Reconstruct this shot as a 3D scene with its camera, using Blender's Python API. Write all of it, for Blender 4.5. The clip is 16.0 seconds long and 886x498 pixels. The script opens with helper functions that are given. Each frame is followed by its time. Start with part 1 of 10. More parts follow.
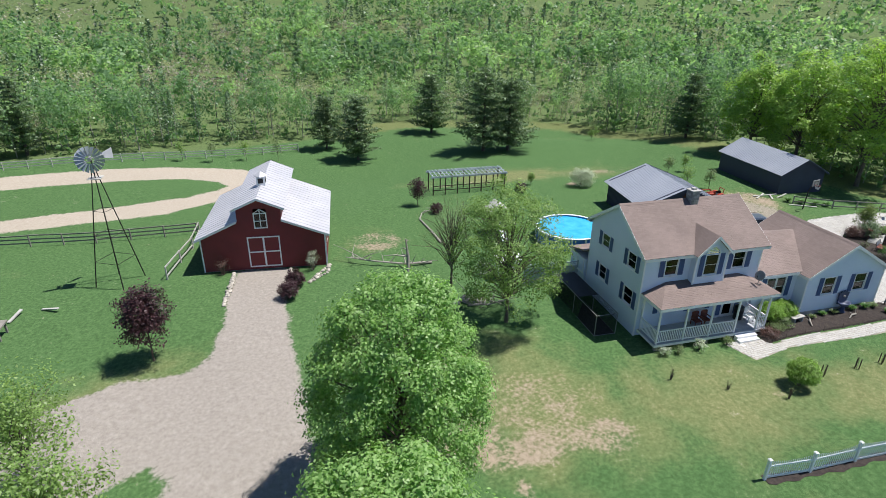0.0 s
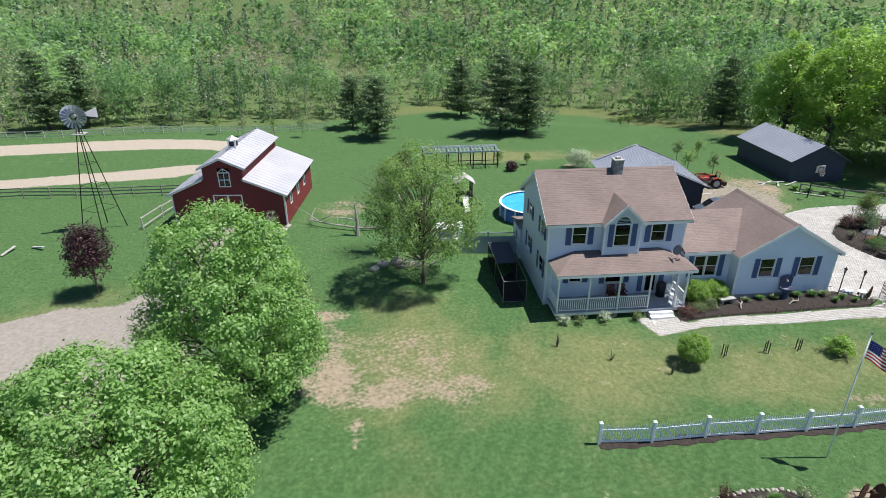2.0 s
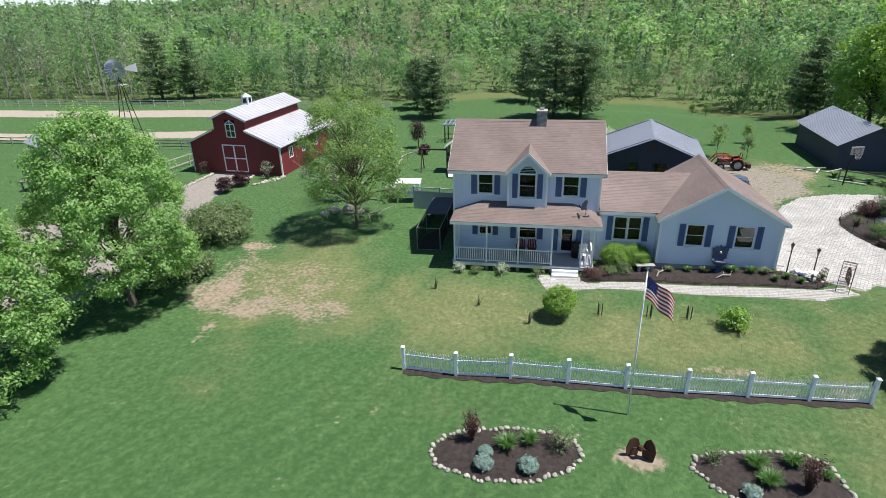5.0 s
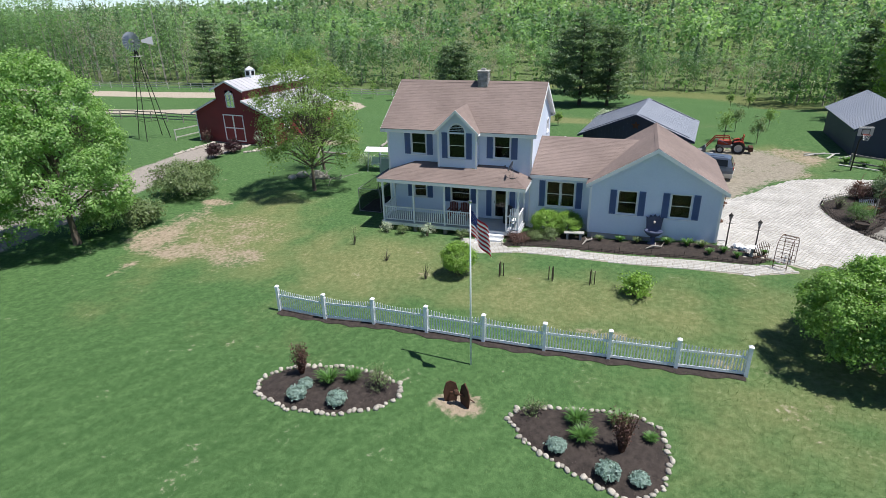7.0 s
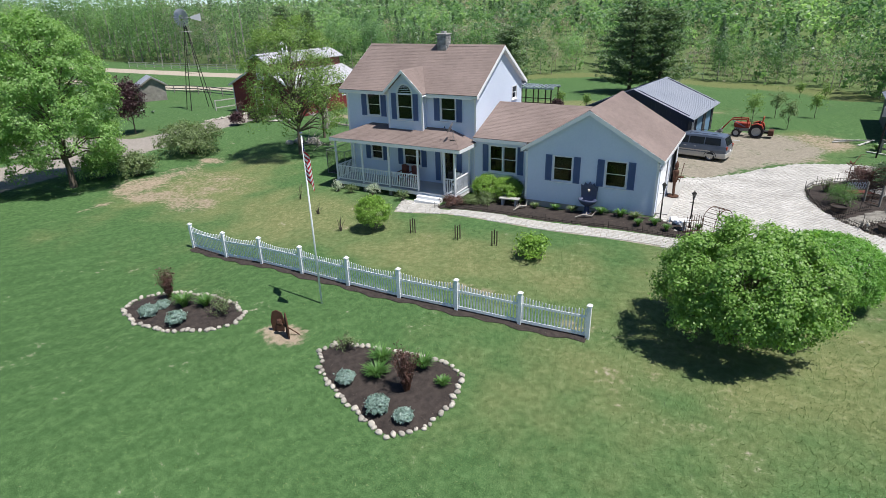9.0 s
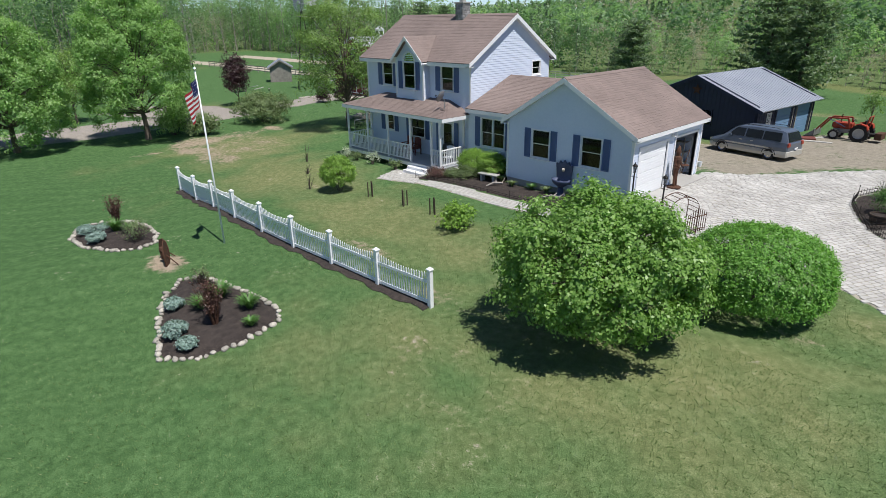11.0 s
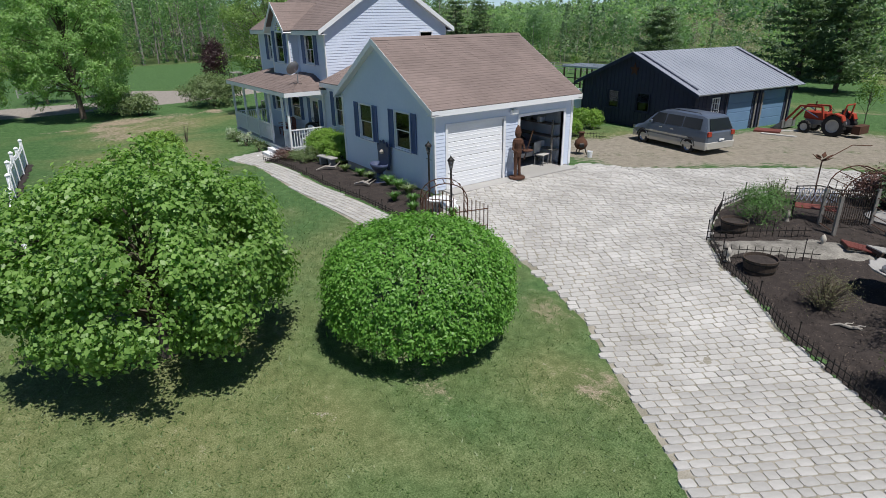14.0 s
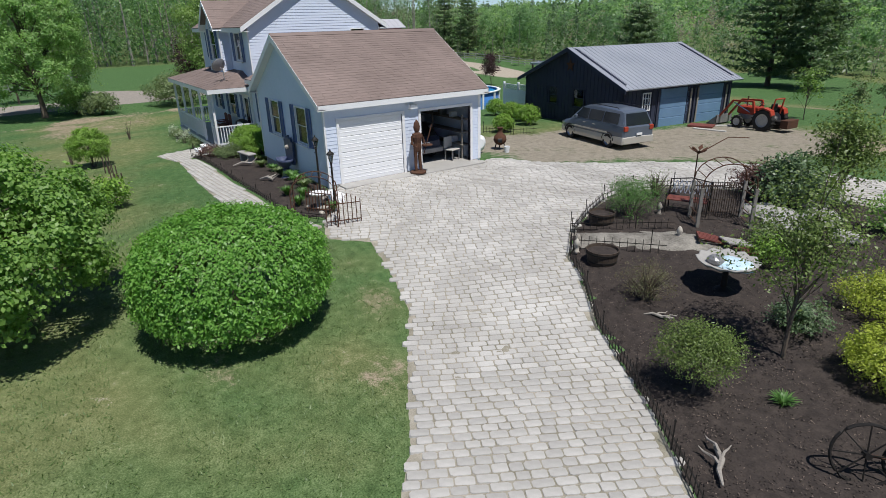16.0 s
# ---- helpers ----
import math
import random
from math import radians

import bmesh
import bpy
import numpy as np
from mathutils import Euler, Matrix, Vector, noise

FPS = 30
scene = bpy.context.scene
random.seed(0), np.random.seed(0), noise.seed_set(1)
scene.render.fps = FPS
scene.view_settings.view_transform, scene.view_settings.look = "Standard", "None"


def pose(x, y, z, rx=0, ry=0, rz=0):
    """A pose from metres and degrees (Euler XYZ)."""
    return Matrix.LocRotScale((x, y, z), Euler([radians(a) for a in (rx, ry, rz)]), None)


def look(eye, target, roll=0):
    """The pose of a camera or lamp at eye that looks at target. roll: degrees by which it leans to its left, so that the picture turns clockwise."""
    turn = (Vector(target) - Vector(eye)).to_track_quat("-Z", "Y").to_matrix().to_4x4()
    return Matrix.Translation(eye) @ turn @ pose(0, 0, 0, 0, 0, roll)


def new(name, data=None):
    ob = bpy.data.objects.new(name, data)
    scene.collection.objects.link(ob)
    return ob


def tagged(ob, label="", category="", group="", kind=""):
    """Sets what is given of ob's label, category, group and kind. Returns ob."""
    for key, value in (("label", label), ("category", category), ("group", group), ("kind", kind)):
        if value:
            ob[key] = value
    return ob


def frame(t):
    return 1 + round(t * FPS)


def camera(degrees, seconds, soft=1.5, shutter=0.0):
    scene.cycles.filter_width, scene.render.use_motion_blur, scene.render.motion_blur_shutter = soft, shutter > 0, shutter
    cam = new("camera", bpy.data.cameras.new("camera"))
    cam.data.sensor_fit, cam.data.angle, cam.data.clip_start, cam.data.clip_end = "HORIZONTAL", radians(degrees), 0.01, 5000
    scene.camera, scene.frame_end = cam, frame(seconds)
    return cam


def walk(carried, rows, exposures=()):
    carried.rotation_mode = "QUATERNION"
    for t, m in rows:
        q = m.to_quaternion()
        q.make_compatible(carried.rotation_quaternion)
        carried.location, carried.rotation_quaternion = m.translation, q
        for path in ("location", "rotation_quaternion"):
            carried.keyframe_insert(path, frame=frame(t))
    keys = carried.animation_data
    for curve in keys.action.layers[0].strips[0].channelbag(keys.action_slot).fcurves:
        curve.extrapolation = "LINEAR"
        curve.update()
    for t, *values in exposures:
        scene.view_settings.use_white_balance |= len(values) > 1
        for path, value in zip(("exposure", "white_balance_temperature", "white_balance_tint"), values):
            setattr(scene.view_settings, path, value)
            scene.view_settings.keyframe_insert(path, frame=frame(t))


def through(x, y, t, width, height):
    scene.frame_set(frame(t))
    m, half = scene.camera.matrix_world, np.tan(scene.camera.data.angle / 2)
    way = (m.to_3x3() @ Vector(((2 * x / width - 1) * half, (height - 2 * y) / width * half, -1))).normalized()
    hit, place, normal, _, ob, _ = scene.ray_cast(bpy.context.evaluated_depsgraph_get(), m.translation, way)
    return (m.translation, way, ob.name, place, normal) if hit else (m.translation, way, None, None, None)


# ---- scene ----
cam = camera(75.9, 16.0, soft=0.75)
PATH = [
    (0, (-20.467, -27.694, 20.495), (-19.997, -25.933, 19.671), 0.6),
    (0.5, (-17.266, -28.804, 20.23), (-16.897, -27.024, 19.396), 0.2),
    (1, (-14.339, -29.891, 19.862), (-14.045, -28.098, 19.025), -0.1),
    (1.5, (-11.673, -30.81, 19.315), (-11.445, -29.007, 18.479), -0.3),
    (2, (-9.159, -31.592, 18.724), (-9.0, -29.783, 17.887), -0.3),
    (2.5, (-6.606, -32.465, 18.269), (-6.538, -30.649, 17.435), -0.6),
    (3, (-4.025, -33.026, 17.686), (-4.044, -31.206, 16.858), -1.0),
    (3.5, (-1.527, -33.314, 17.076), (-1.619, -31.495, 16.251), -1.1),
    (4, (0.858, -33.476, 16.57), (0.693, -31.662, 15.744), -1.2),
    (6.5, (12.393, -32.046, 12.763), (11.857, -30.288, 11.974), -1.3),
    (7, (14.456, -31.555, 12.232), (13.869, -29.815, 11.439), -1.4),
    (7.5, (16.56, -30.836, 11.549), (15.9, -29.12, 10.762), -1.5),
    (8, (18.776, -29.957, 10.892), (18.034, -28.274, 10.105), -1.7),
    (8.5, (20.925, -29.351, 10.375), (20.106, -27.702, 9.593), -1.7),
    (9, (23.136, -28.58, 9.994), (22.236, -26.977, 9.205), -1.5),
    (11.5, (31.733, -20.134, 7.149), (30.323, -18.926, 6.406), -0.8),
    (12, (32.601, -17.993, 6.793), (31.15, -16.83, 6.055), -0.7),
    (12.5, (33.255, -15.808, 6.507), (31.778, -14.685, 5.761), -0.6),
    (13, (33.841, -14.068, 6.215), (32.344, -12.969, 5.472), -0.6),
    (13.5, (34.269, -12.504, 5.95), (32.762, -11.423, 5.201), -0.7),
    (14, (34.773, -11.234, 5.691), (33.256, -10.165, 4.946), -1.0),
    (14.5, (35.445, -10.156, 5.529), (33.917, -9.101, 4.786), -1.1),
    (15, (35.945, -9.185, 5.445), (34.417, -8.133, 4.699), -1.2),
    (15.5, (36.573, -8.54, 5.467), (35.043, -7.491, 4.72), -1.2),
    (16, (37.164, -8.122, 5.456), (35.629, -7.077, 4.711), -1.4),
]
walk(cam, [(t, look(eye, target, roll)) for t, eye, target, roll in PATH],
     [(0, 0.46), (4, 0.45), (7.5, 0.38), (9, 0.36), (11.5, 0.11), (13.5, -0.06), (16, -0.07)])

# ---- light ----
SUN_EL, SUN_AZ = radians(66), radians(-4)
SUN_DIR = Vector((math.cos(SUN_EL) * math.cos(SUN_AZ), math.cos(SUN_EL) * math.sin(SUN_AZ), math.sin(SUN_EL)))
world = bpy.data.worlds.new("sky")
scene.world = world
world.use_nodes = True
wn = world.node_tree
sky = wn.nodes.new("ShaderNodeTexSky")
sky.sky_type = "NISHITA"
sky.sun_disc = False
sky.sun_elevation = SUN_EL
sky.sun_rotation = math.atan2(SUN_DIR.x, SUN_DIR.y)
sky.altitude, sky.air_density, sky.dust_density, sky.ozone_density = 1500, 0.7, 0.0, 3.5
wn.links.new(sky.outputs[0], wn.nodes["Background"].inputs[0])
wn.nodes["Background"].inputs[1].default_value = 0.1
lamp = bpy.data.lights.new("sun", "SUN")
lamp.energy, lamp.angle, lamp.color = 5.0, radians(0.55), (1.0, 0.97, 0.925)
sun = new("sun", lamp)
sun.matrix_basis = look(SUN_DIR * 100, (0, 0, 0))


# ---- mesh helpers ----
class MB:
    """Gathers the faces of one mesh; m carries what is added into place."""

    def __init__(self, m=None):
        self.v, self.f, self.m = [], [], m or Matrix()

    def add(self, verts, faces):
        n = len(self.v)
        self.v += [tuple(self.m @ Vector(p)) for p in verts]
        self.f += [tuple(n + i for i in f) for f in faces]
        return self

    def box(self, x0, y0, z0, x1, y1, z1, c=0.0):
        """A box, its top and bottom edges cut back by c."""
        if c <= 0:
            v = [(x, y, z) for z in (z0, z1) for x, y in ((x0, y0), (x1, y0), (x1, y1), (x0, y1))]
            return self.add(v, [(3, 2, 1, 0), (4, 5, 6, 7), (0, 1, 5, 4), (1, 2, 6, 5), (2, 3, 7, 6), (3, 0, 4, 7)])
        v = []
        for z, k in ((z0, c), (z0 + c, 0), (z1 - c, 0), (z1, c)):
            v += [(x0 + k, y0 + k, z), (x1 - k, y0 + k, z), (x1 - k, y1 - k, z), (x0 + k, y1 - k, z)]
        f = [(3, 2, 1, 0), (12, 13, 14, 15)]
        for r in range(3):
            f += [(r * 4 + i, r * 4 + (i + 1) % 4, r * 4 + 4 + (i + 1) % 4, r * 4 + 4 + i) for i in range(4)]
        return self.add(v, f)

    def prism(self, poly, d):
        """A flat outline (points in space) carried along d."""
        n, d = len(poly), Vector(d)
        v = [Vector(p) for p in poly] + [Vector(p) + d for p in poly]
        return self.add(v, [tuple(range(n))[::-1], tuple(range(n, 2 * n))] + [(i, (i + 1) % n, n + (i + 1) % n, n + i) for i in range(n)])

    def tube(self, pts, radii, n=6, caps=True):
        pts = [Vector(p) for p in pts]
        rings = []
        for i, p in enumerate(pts):
            d = (pts[min(i + 1, len(pts) - 1)] - pts[max(i - 1, 0)])
            d = d.normalized() if d.length > 1e-6 else Vector((0, 0, 1))
            a = d.orthogonal().normalized() if abs(d.z) < 0.9 else (Vector((1, 0, 0)) - d * d.x).normalized()
            b = d.cross(a)
            r = radii[i] if hasattr(radii, "__len__") else radii
            rings.append([p + (a * math.cos(2 * math.pi * k / n) + b * math.sin(2 * math.pi * k / n)) * r for k in range(n)])
        v = [q for r in rings for q in r]
        f = [(i * n + k, i * n + (k + 1) % n, i * n + n + (k + 1) % n, i * n + n + k) for i in range(len(pts) - 1) for k in range(n)]
        if caps:
            f += [tuple(range(n))[::-1], tuple(range(len(v) - n, len(v)))]
        return self.add(v, f)

    def lathe(self, profile, n=16, at=(0, 0, 0), sx=1.0, sy=1.0, ring=False):
        """(radius, height) pairs turned round the z axis; a ring closes on itself instead of being capped."""
        profile = list(profile) + ([profile[0]] if ring else [])
        v = [(at[0] + r * sx * math.cos(2 * math.pi * k / n), at[1] + r * sy * math.sin(2 * math.pi * k / n), at[2] + z) for r, z in profile for k in range(n)]
        f = [(i * n + k, i * n + (k + 1) % n, i * n + n + (k + 1) % n, i * n + n + k) for i in range(len(profile) - 1) for k in range(n)]
        if not ring:
            f += [tuple(range(n))[::-1], tuple(range(len(v) - n, len(v)))]
        return self.add(v, f)

    def blob(self, c, r, seed=0, n=8, rough=0.18):
        """A lumpy stone."""
        v, f, rings = [], [], n // 2
        for i in range(rings + 1):
            for k in range(n):
                th, ph = math.pi * i / rings, 2 * math.pi * k / n
                d = Vector((math.sin(th) * math.cos(ph), math.sin(th) * math.sin(ph), math.cos(th)))
                q = 1 + rough * noise.noise(d * 1.7 + Vector((seed * 3.1, seed * 1.3, seed)))
                v.append((c[0] + d.x * r[0] * q, c[1] + d.y * r[1] * q, c[2] + d.z * r[2] * q))
        for i in range(rings):
            f += [(i * n + k, i * n + n + k, i * n + n + (k + 1) % n, i * n + (k + 1) % n) for k in range(n)]
        return self.add(v, f)

    def weld(self):
        """Joins corners that lie on one another."""
        seen, idx, v = {}, [], []
        for p in self.v:
            k = (round(p[0], 3), round(p[1], 3), round(p[2], 3))
            if k not in seen:
                seen[k] = len(v)
                v.append(p)
            idx.append(seen[k])
        f = [tuple(dict.fromkeys(idx[i] for i in q)) for q in self.f]
        self.v, self.f = v, [q for q in f if len(q) > 2]
        return self

    def mesh(self, name, mat, smooth=False):
        me = bpy.data.meshes.new(name)
        me.from_pydata(self.v, [], self.f)
        me.materials.append(mat)
        if smooth:
            me.polygons.foreach_set("use_smooth", [True] * len(me.polygons))
        me.update()
        return me


def thing(name, label, category, at=(0, 0, 0), group="", kind=""):
    """The Empty at the base of a thing of several parts."""
    ob = new(name)
    ob.empty_display_size = 0.2
    ob.matrix_basis = Matrix.Translation(at)
    return tagged(ob, label, category, group, kind)


def part(name, mb, mat, parent, label="", smooth=False):
    """Links a mesh as one part of a thing, or of a part."""
    ob = new(name, mb if isinstance(mb, bpy.types.Mesh) else mb.mesh(name, mat, smooth))
    ob.parent = parent
    if parent.type == "EMPTY":
        ob.matrix_parent_inverse = parent.matrix_basis.inverted()
    return tagged(ob, label)


def solo(name, mb, mat, label="", category="", group="", kind="", smooth=False):
    return tagged(new(name, mb if isinstance(mb, bpy.types.Mesh) else mb.mesh(name, mat, smooth)), label, category, group, kind)


def quads_mesh(name, V, F, mat, tint=None):
    """A mesh from arrays of corners and faces of one size, with an optional value at each corner point."""
    me = bpy.data.meshes.new(name)
    k = F.shape[1]
    me.vertices.add(len(V))
    me.vertices.foreach_set("co", np.ascontiguousarray(V, dtype=np.float32).ravel())
    me.loops.add(F.size)
    me.loops.foreach_set("vertex_index", np.ascontiguousarray(F, dtype=np.int32).ravel())
    me.polygons.add(len(F))
    me.polygons.foreach_set("loop_start", np.arange(0, F.size, k, dtype=np.int32))
    me.polygons.foreach_set("loop_total", np.full(len(F), k, dtype=np.int32))
    me.update(calc_edges=True)
    if tint is not None:
        at = me.attributes.new("tint", "FLOAT", "POINT")
        at.data.foreach_set("value", np.ascontiguousarray(tint, dtype=np.float32))
    me.materials.append(mat)
    return me


# ---- materials ----
def nodes_of(name):
    m = bpy.data.materials.new(name)
    m.use_nodes = True
    return m, m.node_tree.nodes, m.node_tree.links, m.node_tree.nodes["Principled BSDF"]


def rgb(c):
    return (c[0], c[1], c[2], 1)


def noise_node(N, L, scale, detail=4, coord="Object", rough=0.55, stretch=None):
    tc = N.new("ShaderNodeTexCoord")
    n = N.new("ShaderNodeTexNoise")
    n.inputs["Scale"].default_value, n.inputs["Detail"].default_value, n.inputs["Roughness"].default_value = scale, detail, rough
    if stretch:
        mp = N.new("ShaderNodeMapping")
        mp.inputs["Scale"].default_value = stretch
        L.new(tc.outputs[coord], mp.inputs[0])
        L.new(mp.outputs[0], n.inputs["Vector"])
    else:
        L.new(tc.outputs[coord], n.inputs["Vector"])
    return n.outputs["Fac"]


def ramp(N, L, fac, stops):
    r = N.new("ShaderNodeValToRGB")
    el = r.color_ramp.elements
    while len(el) < len(stops):
        el.new(0.5)
    for e, (p, c) in zip(el, stops):
        e.position, e.color = p, rgb(c)
    if fac is not None:
        L.new(fac, r.inputs[0])
    return r.outputs[0]


def mix(N, L, fac, a, b, mode="MIX"):
    m = N.new("ShaderNodeMix")
    m.data_type, m.blend_type = "RGBA", mode
    for s, v in ((0, fac), (6, a), (7, b)):
        if isinstance(v, (int, float)):
            m.inputs[s].default_value = v
        elif isinstance(v, tuple):
            m.inputs[s].default_value = rgb(v)
        else:
            L.new(v, m.inputs[s])
    return m.outputs[2]


def calc(N, L, op, a, b=0.0, c=None):
    m = N.new("ShaderNodeMath")
    m.operation = op
    for i, v in enumerate((a, b) if c is None else (a, b, c)):
        if isinstance(v, (int, float)):
            m.inputs[i].default_value = v
        else:
            L.new(v, m.inputs[i])
    return m.outputs[0]


def step(N, L, v, lo, hi):
    m = N.new("ShaderNodeMapRange")
    m.interpolation_type = "SMOOTHSTEP"
    m.inputs[1].default_value, m.inputs[2].default_value = lo, hi
    L.new(v, m.inputs[0])
    return m.outputs[0]


def bump(N, L, bsdf, height, strength, distance=0.02):
    b = N.new("ShaderNodeBump")
    b.inputs["Strength"].default_value, b.inputs["Distance"].default_value = strength, distance
    L.new(height, b.inputs["Height"])
    L.new(b.outputs[0], bsdf.inputs["Normal"])


def surface(name, light, dark, rough=0.6, big=0.8, fine=30.0, relief=0.25, metal=0.0, rand=0.0, island=0.0, stretch=None, spec=0.4):
    """A surface of two tones, blotched at one scale and grained at another; rand and island vary piece from piece."""
    m, N, L, B = nodes_of(name)
    a, b = noise_node(N, L, big), noise_node(N, L, fine, 5, stretch=stretch)
    both = calc(N, L, "ADD", calc(N, L, "MULTIPLY", a, 0.6), calc(N, L, "MULTIPLY", b, 0.4))
    col = ramp(N, L, both, [(0.32, dark), (0.68, light)])
    for amount, src, out in ((rand, "ShaderNodeObjectInfo", "Random"), (island, "ShaderNodeNewGeometry", "Random Per Island")):
        if amount:
            hv = N.new("ShaderNodeHueSaturation")
            L.new(calc(N, L, "MULTIPLY_ADD", N.new(src).outputs[out], 2 * amount, 1 - amount), hv.inputs["Value"])
            L.new(col, hv.inputs["Color"])
            col = hv.outputs[0]
    L.new(col, B.inputs["Base Color"])
    L.new(calc(N, L, "MULTIPLY_ADD", a, 0.25, rough - 0.12), B.inputs["Roughness"])
    B.inputs["Metallic"].default_value = metal
    B.inputs["Specular IOR Level"].default_value = spec
    if relief:
        bump(N, L, B, b, relief, 0.01)
    return m


def leaves(name, a, b, c, through=0.35, tint=False, rough=0.44, glow=(1.15, 1.3, 0.7)):
    """Leaves whose colour changes from leaf to leaf (or from tree to tree, by tint) and which let light through."""
    m, N, L, B = nodes_of(name)
    isl = N.new("ShaderNodeNewGeometry").outputs["Random Per Island"]
    if tint:
        at = N.new("ShaderNodeAttribute")
        at.attribute_name = "tint"
        fac = calc(N, L, "ADD", calc(N, L, "MULTIPLY", at.outputs["Fac"], 0.8), calc(N, L, "MULTIPLY", isl, 0.2))
    else:
        fac = calc(N, L, "ADD", calc(N, L, "MULTIPLY", isl, 0.65), calc(N, L, "MULTIPLY", noise_node(N, L, 0.9, 2), 0.35))
    col = ramp(N, L, fac, [(0.05, a), (0.5, b), (0.95, c)])
    L.new(col, B.inputs["Base Color"])
    B.inputs["Roughness"].default_value = rough
    B.inputs["Specular IOR Level"].default_value = 0.45
    tr = N.new("ShaderNodeBsdfTranslucent")
    L.new(mix(N, L, 1.0, col, glow, "MULTIPLY"), tr.inputs[0])
    mx = N.new("ShaderNodeMixShader")
    mx.inputs[0].default_value = through
    L.new(B.outputs[0], mx.inputs[1])
    L.new(tr.outputs[0], mx.inputs[2])
    L.new(mx.outputs[0], N["Material Output"].inputs[0])
    return m


def glass_mat():
    m, N, L, B = nodes_of("window_glass")
    B.inputs["Base Color"].default_value = (0.1, 0.11, 0.12, 1)
    B.inputs["Transmission Weight"].default_value = 1.0
    B.inputs["Roughness"].default_value = 0.02
    B.inputs["IOR"].default_value = 1.45
    return m


